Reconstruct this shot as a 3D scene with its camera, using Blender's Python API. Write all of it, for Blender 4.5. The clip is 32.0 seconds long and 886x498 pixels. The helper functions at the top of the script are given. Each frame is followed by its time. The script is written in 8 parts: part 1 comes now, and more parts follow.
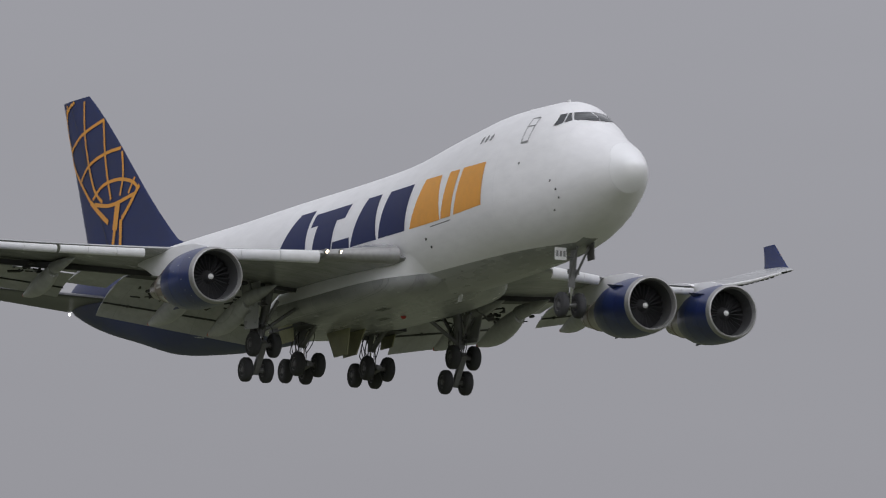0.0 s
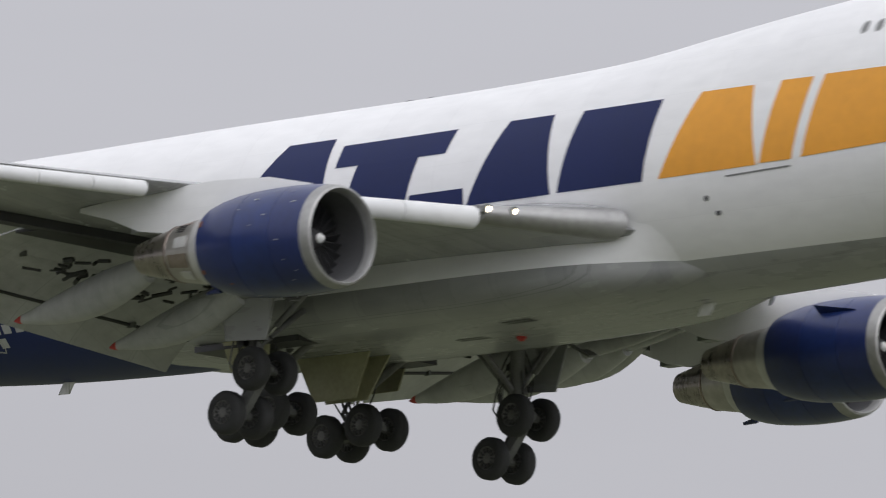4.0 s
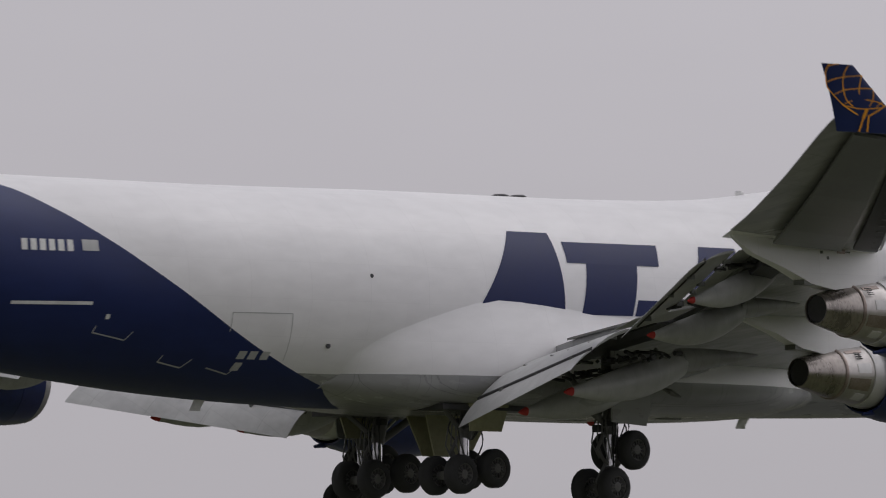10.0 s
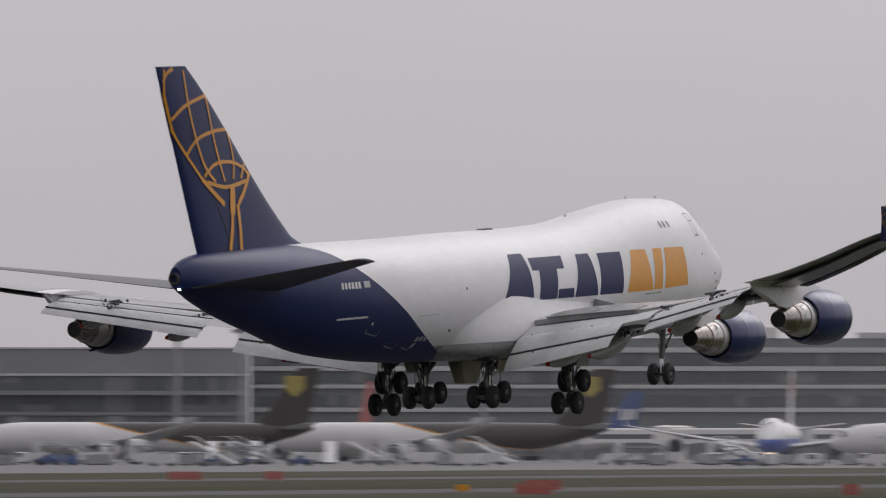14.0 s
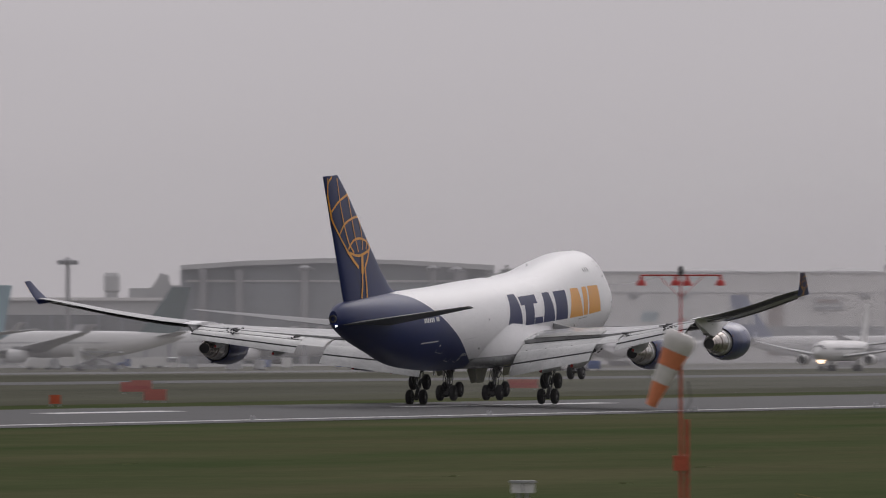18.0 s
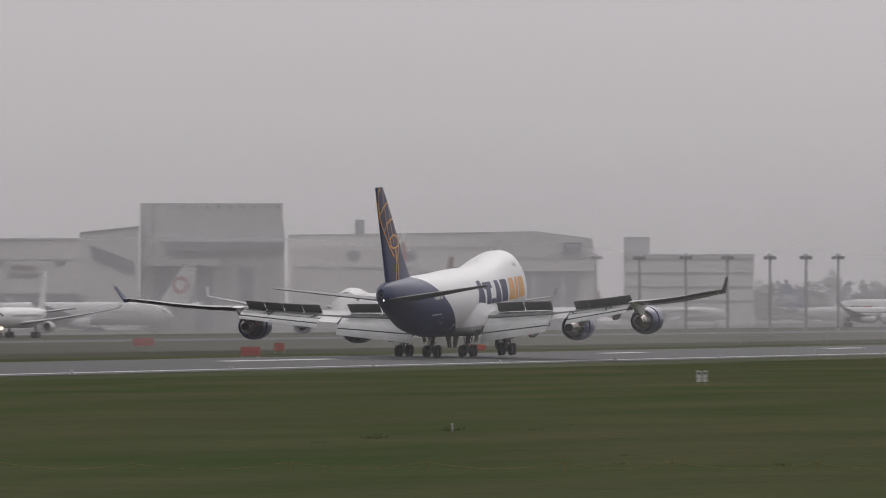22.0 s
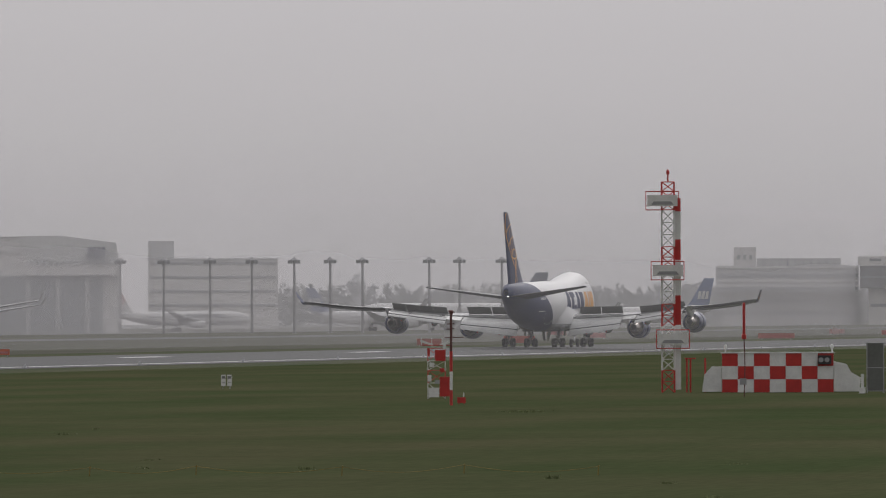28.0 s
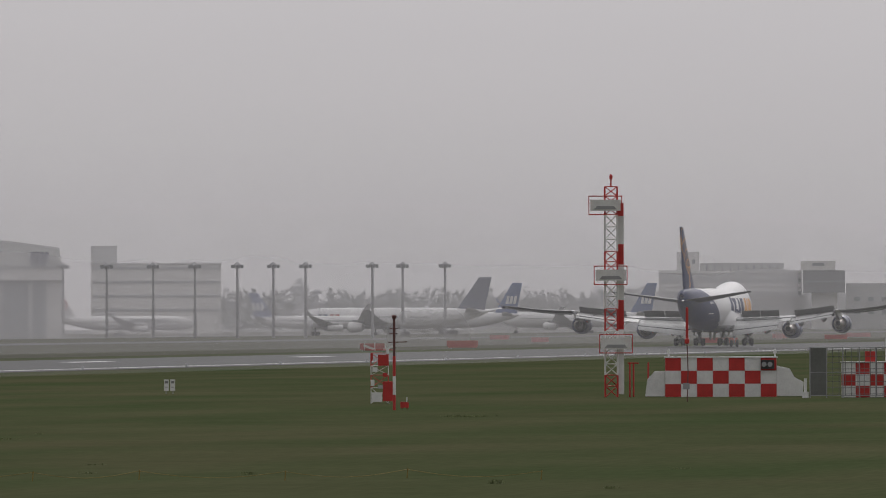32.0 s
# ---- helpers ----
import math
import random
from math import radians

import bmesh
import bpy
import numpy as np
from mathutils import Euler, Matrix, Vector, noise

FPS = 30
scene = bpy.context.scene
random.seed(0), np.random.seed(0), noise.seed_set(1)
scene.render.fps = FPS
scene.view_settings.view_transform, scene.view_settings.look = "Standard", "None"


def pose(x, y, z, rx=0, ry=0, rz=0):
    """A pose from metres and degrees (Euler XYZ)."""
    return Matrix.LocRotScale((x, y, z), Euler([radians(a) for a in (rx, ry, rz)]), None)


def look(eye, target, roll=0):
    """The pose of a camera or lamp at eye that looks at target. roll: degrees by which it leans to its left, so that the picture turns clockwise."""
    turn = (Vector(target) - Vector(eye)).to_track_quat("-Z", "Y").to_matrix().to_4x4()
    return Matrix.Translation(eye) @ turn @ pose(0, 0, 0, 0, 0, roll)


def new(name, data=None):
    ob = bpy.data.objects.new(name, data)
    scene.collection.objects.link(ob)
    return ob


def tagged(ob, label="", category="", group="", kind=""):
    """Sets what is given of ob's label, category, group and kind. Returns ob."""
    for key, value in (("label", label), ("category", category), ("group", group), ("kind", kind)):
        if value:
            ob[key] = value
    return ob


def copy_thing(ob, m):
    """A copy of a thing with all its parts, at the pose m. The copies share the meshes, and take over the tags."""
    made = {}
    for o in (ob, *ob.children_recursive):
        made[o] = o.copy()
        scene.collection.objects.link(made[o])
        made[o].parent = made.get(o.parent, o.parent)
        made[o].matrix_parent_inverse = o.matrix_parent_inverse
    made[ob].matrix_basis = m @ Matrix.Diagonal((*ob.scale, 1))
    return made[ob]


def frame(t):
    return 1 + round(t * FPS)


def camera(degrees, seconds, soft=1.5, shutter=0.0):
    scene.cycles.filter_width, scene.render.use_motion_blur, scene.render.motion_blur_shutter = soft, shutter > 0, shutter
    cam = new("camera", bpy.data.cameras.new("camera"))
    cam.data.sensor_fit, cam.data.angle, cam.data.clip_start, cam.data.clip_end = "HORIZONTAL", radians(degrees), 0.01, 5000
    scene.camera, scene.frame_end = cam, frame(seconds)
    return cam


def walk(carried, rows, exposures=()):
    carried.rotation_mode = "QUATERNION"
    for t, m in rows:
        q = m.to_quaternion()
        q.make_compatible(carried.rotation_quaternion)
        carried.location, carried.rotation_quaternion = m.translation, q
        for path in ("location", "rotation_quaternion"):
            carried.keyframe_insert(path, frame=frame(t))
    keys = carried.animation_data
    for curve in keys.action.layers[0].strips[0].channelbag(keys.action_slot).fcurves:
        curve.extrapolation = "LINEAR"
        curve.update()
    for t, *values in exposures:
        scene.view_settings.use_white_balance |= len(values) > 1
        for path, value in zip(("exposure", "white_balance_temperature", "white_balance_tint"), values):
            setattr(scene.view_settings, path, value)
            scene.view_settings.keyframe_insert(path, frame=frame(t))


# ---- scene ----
cam = camera(4.494, 32.0, soft=1.05, shutter=0.55)


def aim(yaw, pitch, roll):
    """The camera on its tripod: yaw to the left of the runway's heading, pitch up, roll."""
    return pose(0, 0, 5.517, 90 + pitch, 0, yaw) @ pose(0, 0, 0, 0, 0, roll)


walk(cam, [(t, aim(a, b, c)) for t, a, b, c in (
    (0, 154.130, 5.399, 0.064), (0.5, 152.382, 5.569, 0.028), (1, 150.222, 5.719, -0.019), (1.5, 147.854, 5.932, -0.052),
    (2, 144.861, 6.166, -0.046), (2.5, 141.716, 6.369, -0.019), (3, 138.230, 6.561, 0.006), (3.5, 134.286, 6.740, 0.026),
    (4, 129.667, 6.910, 0.040), (4.5, 124.163, 7.068, 0.041), (5, 117.678, 7.185, 0.031), (5.5, 110.624, 7.189, 0.010),
    (6, 102.478, 7.173, -0.004), (6.5, 93.618, 7.137, -0.001), (7, 83.968, 6.785, -0.007), (7.5, 74.916, 6.298, -0.026),
    (8, 66.220, 5.736, -0.045), (8.5, 58.476, 5.126, -0.053), (9, 52.851, 4.461, -0.027), (9.5, 47.752, 3.865, 0.039),
    (10, 43.224, 3.299, 0.118), (10.5, 39.070, 2.848, 0.149), (11, 35.599, 2.395, 0.108), (11.5, 32.802, 1.982, 0.019),
    (12, 30.307, 1.671, -0.067), (12.5, 28.126, 1.426, -0.118), (13, 26.372, 1.207, -0.113), (13.5, 24.724, 1.019, -0.054),
    (14, 23.402, 0.951, 0.024), (14.5, 22.011, 0.883, 0.100), (15, 20.795, 0.809, 0.108), (15.5, 19.734, 0.727, 0.057),
    (16, 18.807, 0.649, -0.003), (16.5, 17.998, 0.583, -0.022), (17, 17.294, 0.530, 0.009), (17.5, 16.639, 0.497, 0.031),
    (18, 15.897, 0.470, 0.051), (18.5, 15.297, 0.448, 0.072), (19, 14.640, 0.406, 0.069), (19.5, 13.990, 0.366, 0.021),
    (20, 13.414, 0.336, -0.041), (20.5, 13.057, 0.328, -0.086), (21, 12.725, 0.318, -0.099), (21.5, 12.258, 0.309, -0.068),
    (22, 11.817, 0.302, -0.043), (22.5, 11.480, 0.303, -0.024), (23, 11.192, 0.307, -0.002), (23.5, 10.948, 0.308, 0.038),
    (24, 10.755, 0.312, 0.080), (24.5, 10.551, 0.314, 0.101), (25, 10.307, 0.318, 0.094), (25.5, 10.101, 0.317, 0.073),
    (26, 9.912, 0.316, 0.021), (26.5, 9.741, 0.315, -0.056), (27, 9.596, 0.314, -0.127), (27.5, 9.482, 0.315, -0.161),
    (28, 9.403, 0.319, -0.154), (28.5, 9.276, 0.318, -0.155), (29, 9.153, 0.316, -0.161), (29.5, 9.073, 0.310, -0.158),
    (30, 9.087, 0.315, -0.138), (30.5, 9.102, 0.320, -0.125), (31, 9.116, 0.331, -0.126), (31.5, 9.114, 0.336, -0.141),
    (32, 9.114, 0.342, -0.171))],
    exposures=[(0, 0.02, 6150, 12), (1.2, 0.04, 6150, 12), (2, 0.15, 6150, 12), (2.5, 0.17, 6150, 12), (4.5, 0.64, 6250, 11), (5.5, 0.92, 6280, 11), (6, 0.98, 6300, 9), (7.5, 0.96, 6400, 11), (8.5, 0.58, 6450, 12), (9, 0.14, 6400, 13), (9.5, -0.16, 6350, 14),
               (10, -0.32, 6350, 15), (11, -0.36, 6350, 15), (13, -0.42, 6400, 15), (14, -0.2, 6400, 15), (14.5, -0.2, 6400, 15), (16, -0.28, 6430, 15), (17, -0.33, 6450, 16), (19, -0.28, 6480, 15), (21, -0.28, 6480, 14), (23, -0.2, 6480, 13), (25.5, -0.19, 6480, 13), (28, -0.25, 6480, 12), (32, -0.24, 6480, 12)])

# ---- sky and light ----
world = bpy.data.worlds.new("overcast_sky")
scene.world = world
world.use_nodes = True
wn = world.node_tree.nodes
wl = world.node_tree.links
bg = wn["Background"]
sky = wn.new("ShaderNodeTexSky")
sky.sky_type = "NISHITA"
sky.sun_disc = False
sky.sun_elevation, sky.sun_rotation = radians(33.5), radians(5.7)
sky.air_density, sky.dust_density = 1.5, 6.0
grey = wn.new("ShaderNodeHueSaturation")
grey.inputs["Saturation"].default_value = 0.06
grey.inputs["Value"].default_value = 0.10
wl.new(sky.outputs["Color"], grey.inputs["Color"])
tc = wn.new("ShaderNodeTexCoord")
sep = wn.new("ShaderNodeSeparateXYZ")
wl.new(tc.outputs["Generated"], sep.inputs[0])
deck = wn.new("ShaderNodeValToRGB")  # the cloud deck: three times brighter overhead than at the horizon
el = deck.color_ramp.elements
el[0].position, el[0].color = 0.0, (0.46, 0.445, 0.45, 1)
el[1].position, el[1].color = 1.0, (1.0, 0.99, 1.0, 1)
for at, c in ((0.02, (0.475, 0.46, 0.465, 1)), (0.16, (0.60, 0.59, 0.61, 1)), (0.5, (0.81, 0.805, 0.81, 1))):
    e = el.new(at)
    e.color = c
wl.new(sep.outputs["Z"], deck.inputs[0])
cloud = wn.new("ShaderNodeTexNoise")
cloud.inputs["Scale"].default_value, cloud.inputs["Detail"].default_value = 9.0, 4.0
stretch = wn.new("ShaderNodeMapping")
stretch.inputs["Scale"].default_value = (1, 1, 5)
wl.new(tc.outputs["Generated"], stretch.inputs[0])
wl.new(stretch.outputs[0], cloud.inputs["Vector"])
span = wn.new("ShaderNodeMapRange")
span.inputs["To Min"].default_value, span.inputs["To Max"].default_value = 0.94, 1.06
wl.new(cloud.outputs["Fac"], span.inputs["Value"])
mul = wn.new("ShaderNodeMixRGB")
mul.blend_type = "MULTIPLY"
mul.inputs[0].default_value = 1.0
wl.new(deck.outputs[0], mul.inputs[1])
wl.new(span.outputs[0], mul.inputs[2])
mix = wn.new("ShaderNodeMixRGB")
mix.inputs[0].default_value = 0.9
wl.new(grey.outputs[0], mix.inputs[1])
wl.new(mul.outputs[0], mix.inputs[2])
slope = wn.new("ShaderNodeMapRange")  # the deck is thinner, so brighter, on the sun's side
slope.inputs["From Min"].default_value, slope.inputs["From Max"].default_value = -1.0, 1.0
slope.inputs["To Min"].default_value, slope.inputs["To Max"].default_value = 0.60, 1.28
wl.new(sep.outputs["Y"], slope.inputs["Value"])
lean = wn.new("ShaderNodeMixRGB")
lean.blend_type = "MULTIPLY"
lean.inputs[0].default_value = 1.0
wl.new(mix.outputs[0], lean.inputs[1])
wl.new(slope.outputs[0], lean.inputs[2])
wl.new(lean.outputs[0], bg.inputs["Color"])
bg.inputs["Strength"].default_value = 1.0

sun = new("sun", bpy.data.lights.new("sun", "SUN"))
sun.data.energy, sun.data.angle, sun.data.color = 0.45, radians(30), (1.0, 0.97, 0.93)
sun.matrix_world = look((15, 150, 100), (0, 0, 0))


# ---- materials ----
def surface(name, color, rough=0.5, metal=0.0, spread=0.12, scale=1.0, fine=0.0, bump=0.0, dirt=None, coat=0.0, island=False, squash=(1, 1, 1), seams=None, seam_mark=0.18, plates=None):
    """A painted, worn or grown surface: base colour varied at two scales, with roughness and relief."""
    m = bpy.data.materials.new(name)
    m.use_nodes = True
    n, k = m.node_tree.nodes, m.node_tree.links
    p = n["Principled BSDF"]
    p.inputs["Metallic"].default_value, p.inputs["Coat Weight"].default_value = metal, coat
    p.inputs["Roughness"].default_value = rough
    co = n.new("ShaderNodeTexCoord")
    mp = n.new("ShaderNodeMapping")
    mp.inputs["Scale"].default_value = squash
    k.new(co.outputs["Object"], mp.inputs[0])
    big = n.new("ShaderNodeTexNoise")
    big.inputs["Scale"].default_value, big.inputs["Detail"].default_value = scale, 5.0
    small = n.new("ShaderNodeTexNoise")
    small.inputs["Scale"].default_value, small.inputs["Detail"].default_value = fine or scale * 9, 4.0
    k.new(mp.outputs[0], big.inputs["Vector"])
    k.new(mp.outputs[0], small.inputs["Vector"])
    add = n.new("ShaderNodeMath")
    add.operation = "MULTIPLY_ADD"
    add.inputs[1].default_value = 0.4
    k.new(small.outputs["Fac"], add.inputs[0])
    half = n.new("ShaderNodeMath")
    half.operation = "MULTIPLY"
    half.inputs[1].default_value = 0.6
    k.new(big.outputs["Fac"], half.inputs[0])
    k.new(half.outputs[0], add.inputs[2])
    ramp = n.new("ShaderNodeValToRGB")
    e = ramp.color_ramp.elements
    low = dirt or [c * (1 - spread) for c in color]
    e[0].position, e[0].color = 0.34, (*low, 1)
    e[1].position, e[1].color = 0.62, (*[min(1, c * (1 + spread * 0.5)) for c in color], 1)
    k.new(add.outputs[0], ramp.inputs[0])
    last = ramp.outputs[0]
    if island:
        info = n.new("ShaderNodeNewGeometry")
        vary = n.new("ShaderNodeHueSaturation")
        rng = n.new("ShaderNodeMapRange")
        rng.inputs["To Min"].default_value, rng.inputs["To Max"].default_value = 0.9, 1.1
        k.new(info.outputs["Random Per Island"], rng.inputs["Value"])
        k.new(rng.outputs[0], vary.inputs["Value"])
        k.new(last, vary.inputs["Color"])
        last = vary.outputs[0]
    if seams:  # thin sheet joints at (x, y, z) spacings, and streaks of grime that trail from them
        xyz = n.new("ShaderNodeSeparateXYZ")
        k.new(co.outputs["Object"], xyz.inputs[0])
        total = None
        for axis, every in enumerate(seams):
            if not every:
                continue
            div, fra, thin = n.new("ShaderNodeMath"), n.new("ShaderNodeMath"), n.new("ShaderNodeMath")
            div.operation, fra.operation, thin.operation = "DIVIDE", "FRACT", "LESS_THAN"
            div.inputs[1].default_value, thin.inputs[1].default_value = every, 0.022 / every
            k.new(xyz.outputs[axis], div.inputs[0])
            k.new(div.outputs[0], fra.inputs[0])
            k.new(fra.outputs[0], thin.inputs[0])
            if total is None:
                total = thin.outputs[0]
            else:
                top = n.new("ShaderNodeMath")
                top.operation = "MAXIMUM"
                k.new(total, top.inputs[0])
                k.new(thin.outputs[0], top.inputs[1])
                total = top.outputs[0]
        amount = n.new("ShaderNodeMath")
        amount.operation = "MULTIPLY"
        amount.inputs[1].default_value = seam_mark
        k.new(total, amount.inputs[0])
        joint = n.new("ShaderNodeMixRGB")
        joint.inputs[2].default_value = (*[c * 0.45 for c in color], 1)
        k.new(amount.outputs[0], joint.inputs[0])
        k.new(last, joint.inputs[1])
        last = joint.outputs[0]
    if plates:  # riveted sheets of slightly different tone: width, height, the two axes they lie along, and how far they differ
        wide, high, ax, differ = plates
        sx = n.new("ShaderNodeSeparateXYZ")
        k.new(co.outputs["Object"], sx.inputs[0])
        flat = n.new("ShaderNodeCombineXYZ")
        for a in (0, 1):
            k.new(sx.outputs[ax[a]], flat.inputs[a])
        br = n.new("ShaderNodeTexBrick")
        br.offset, br.squash, br.squash_frequency = 0.37, 1.6, 3
        br.inputs["Scale"].default_value, br.inputs["Brick Width"].default_value, br.inputs["Row Height"].default_value = 1.0, wide, high
        br.inputs["Mortar Size"].default_value, br.inputs["Mortar Smooth"].default_value = 0.008, 0.3
        br.inputs["Color1"].default_value, br.inputs["Color2"].default_value = (1, 1, 1, 1), (1 - differ, 1 - differ, 1 - differ * 0.9, 1)
        br.inputs["Mortar"].default_value = (1 - 2 * differ, 1 - 2 * differ, 1 - 2 * differ, 1)
        k.new(flat.outputs[0], br.inputs["Vector"])
        tone = n.new("ShaderNodeMixRGB")
        tone.blend_type = "MULTIPLY"
        tone.inputs[0].default_value = 1.0
        k.new(last, tone.inputs[1])
        k.new(br.outputs["Color"], tone.inputs[2])
        last = tone.outputs[0]
    k.new(last, p.inputs["Base Color"])
    rr = n.new("ShaderNodeMapRange")
    rr.inputs["To Min"].default_value, rr.inputs["To Max"].default_value = max(0.03, rough * 0.8), min(1.0, rough * 1.2)
    k.new(add.outputs[0], rr.inputs["Value"])
    k.new(rr.outputs[0], p.inputs["Roughness"])
    if bump:
        b = n.new("ShaderNodeBump")
        b.inputs["Strength"].default_value, b.inputs["Distance"].default_value = 0.6, bump
        k.new(small.outputs["Fac"], b.inputs["Height"])
        k.new(b.outputs[0], p.inputs["Normal"])
    return m


def glowing(name, color, strength):
    m = bpy.data.materials.new(name)
    m.use_nodes = True
    p = m.node_tree.nodes["Principled BSDF"]
    p.inputs["Base Color"].default_value = (*color, 1)
    p.inputs["Emission Color"].default_value, p.inputs["Emission Strength"].default_value = (*color, 1), strength
    return m


def wisp(name, color, density, scale):
    """Thin smoke: thickest in a puff's middle, thinning to nothing at its rim, broken up by noise."""
    m = bpy.data.materials.new(name)
    m.use_nodes = True
    n, k = m.node_tree.nodes, m.node_tree.links
    n.remove(n["Principled BSDF"])
    dif, tra, clear = n.new("ShaderNodeBsdfDiffuse"), n.new("ShaderNodeBsdfTranslucent"), n.new("ShaderNodeBsdfTransparent")
    dif.inputs[0].default_value = tra.inputs[0].default_value = (*color, 1)
    both, mixed = n.new("ShaderNodeMixShader"), n.new("ShaderNodeMixShader")
    k.new(dif.outputs[0], both.inputs[1])
    k.new(tra.outputs[0], both.inputs[2])
    co = n.new("ShaderNodeTexCoord")
    ns = n.new("ShaderNodeTexNoise")
    ns.inputs["Scale"].default_value, ns.inputs["Detail"].default_value = scale, 2.5
    k.new(co.outputs["Object"], ns.inputs["Vector"])
    r = n.new("ShaderNodeMapRange")
    r.inputs["From Min"].default_value, r.inputs["From Max"].default_value = 0.25, 0.8
    r.inputs["To Min"].default_value, r.inputs["To Max"].default_value = 0.15 * density, density
    k.new(ns.outputs["Fac"], r.inputs["Value"])
    mid = n.new("ShaderNodeVectorMath")
    mid.operation = "MULTIPLY_ADD"
    mid.inputs[1].default_value, mid.inputs[2].default_value = (2, 0, 2), (-1, 0, -1)
    k.new(co.outputs["Generated"], mid.inputs[0])
    far = n.new("ShaderNodeVectorMath")
    far.operation = "LENGTH"
    k.new(mid.outputs[0], far.inputs[0])
    fade = n.new("ShaderNodeMapRange")
    fade.interpolation_type = "SMOOTHERSTEP"
    fade.inputs["From Min"].default_value, fade.inputs["From Max"].default_value = 0.97, 0.1
    k.new(far.outputs["Value"], fade.inputs["Value"])
    thick = n.new("ShaderNodeMath")
    thick.operation = "MULTIPLY"
    k.new(r.outputs[0], thick.inputs[0])
    k.new(fade.outputs[0], thick.inputs[1])
    k.new(thick.outputs[0], mixed.inputs[0])
    k.new(clear.outputs[0], mixed.inputs[1])
    k.new(both.outputs[0], mixed.inputs[2])
    k.new(mixed.outputs[0], n["Material Output"].inputs["Surface"])
    return m


white_paint = surface("white_paint", (0.83, 0.825, 0.83), 0.45, spread=0.08, scale=0.25, fine=2.5, coat=0.05, squash=(1, 0.35, 1), seams=(0, 2.54, 0), seam_mark=0.08, plates=(2.54, 1.15, (1, 2), 0.025))
radome_paint = surface("radome_white_paint", (0.81, 0.81, 0.815), 0.42, spread=0.05, scale=0.3, fine=2.0, coat=0.06)
slat_white = surface("pale_slat_paint", (0.66, 0.66, 0.66), 0.35, spread=0.1, scale=0.5, fine=3.0)
belly_paint = surface("belly_grey_paint", (0.345, 0.348, 0.348), 0.27, spread=0.18, scale=0.3, fine=2.2, squash=(1, 0.3, 1), seams=(1.6, 2.54, 0), seam_mark=0.5, plates=(1.7, 0.83, (1, 0), 0.16))
navy_paint = surface("navy_paint", (0.012, 0.023, 0.102), 0.45, spread=0.2, scale=0.3, fine=2.0, squash=(1, 0.4, 1))
navy_paint.node_tree.nodes["Principled BSDF"].inputs["Specular IOR Level"].default_value = 0.3
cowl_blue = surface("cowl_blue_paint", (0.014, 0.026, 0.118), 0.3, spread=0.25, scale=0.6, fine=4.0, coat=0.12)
# the middle cowl's other blue: a band of sheen put into the colour
cowl_blue_sheen = surface("cowl_blue_sheen_paint", (0.012, 0.027, 0.125), 0.3, spread=0.3, scale=0.6, fine=4.0, coat=0.1)
letter_navy = surface("letter_navy_paint", (0.010, 0.018, 0.085), 0.5, spread=0.1, scale=0.4)
letter_navy.node_tree.nodes["Principled BSDF"].inputs["Specular IOR Level"].default_value = 0.3
amber_paint = surface("amber_paint", (0.78, 0.34, 0.025), 0.4, spread=0.08, scale=0.4)
wing_grey = surface("wing_grey_paint", (0.375, 0.378, 0.378), 0.26, spread=0.22, scale=0.35, fine=2.4, squash=(0.5, 1, 1), seams=(2.3, 1.9, 0), seam_mark=0.42, plates=(1.9, 0.9, (0, 1), 0.14))
flap_grey = surface("flap_grey_paint", (0.48, 0.485, 0.48), 0.34, spread=0.2, scale=0.5, fine=3.0, seams=(1.85, 0, 0), seam_mark=0.35, plates=(1.2, 0.5, (0, 1), 0.08))
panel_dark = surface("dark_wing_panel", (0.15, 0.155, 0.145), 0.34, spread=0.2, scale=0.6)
liner_grey = surface("dark_inlet_liner", (0.09, 0.09, 0.093), 0.5, spread=0.2, scale=1.0)
bare_metal = surface("bare_aluminium", (0.37, 0.366, 0.36), 0.5, metal=0.6, spread=0.2, scale=0.8, fine=5.0)
hot_metal = surface("heat_stained_nozzle_metal", (0.37, 0.335, 0.31), 0.28, metal=0.95, spread=0.45, scale=0.9, fine=6.0, squash=(1, 2.5, 1))
nozzle_light = surface("brushed_nozzle_shroud", (0.50, 0.475, 0.455), 0.33, metal=0.85, spread=0.28, scale=0.8, fine=4.0)
# dark metal and soot; also the colour painted for shade in gaps and hollows
soot_shade = surface("dark_soot_and_shade", (0.042, 0.042, 0.044), 0.55, spread=0.3, scale=1.5)
rubber = surface("tyre_rubber", (0.034, 0.034, 0.036), 0.75, spread=0.3, scale=2.0, bump=0.01)
hub_metal = surface("wheel_hub_paint", (0.14, 0.137, 0.134), 0.5, metal=0.3, spread=0.3, scale=3.0)
strut_metal = surface("gear_strut_paint", (0.15, 0.15, 0.148), 0.45, spread=0.3, scale=1.4)
ring_metal = surface("pale_nozzle_ring_paint", (0.62, 0.61, 0.60), 0.35, metal=0.4, spread=0.15, scale=0.8, fine=4.0)
panel_brown = surface("heat_browned_panel", (0.35, 0.29, 0.26), 0.36, metal=0.8, spread=0.3, scale=2.0)
placard = surface("dull_orange_placard", (0.20, 0.085, 0.06), 0.6, spread=0.3, scale=3.0)
chrome = surface("oleo_chrome", (0.75, 0.75, 0.76), 0.15, metal=1.0, spread=0.05)
door_primer = surface("gear_door_primer", (0.34, 0.33, 0.20), 0.6, spread=0.2, scale=0.9)
rust_mast = surface("dark_red_brown_paint", (0.13, 0.05, 0.045), 0.6, spread=0.2, scale=1.5)
red_paint = surface("red_paint", (0.50, 0.035, 0.03), 0.5, spread=0.2, scale=1.5)
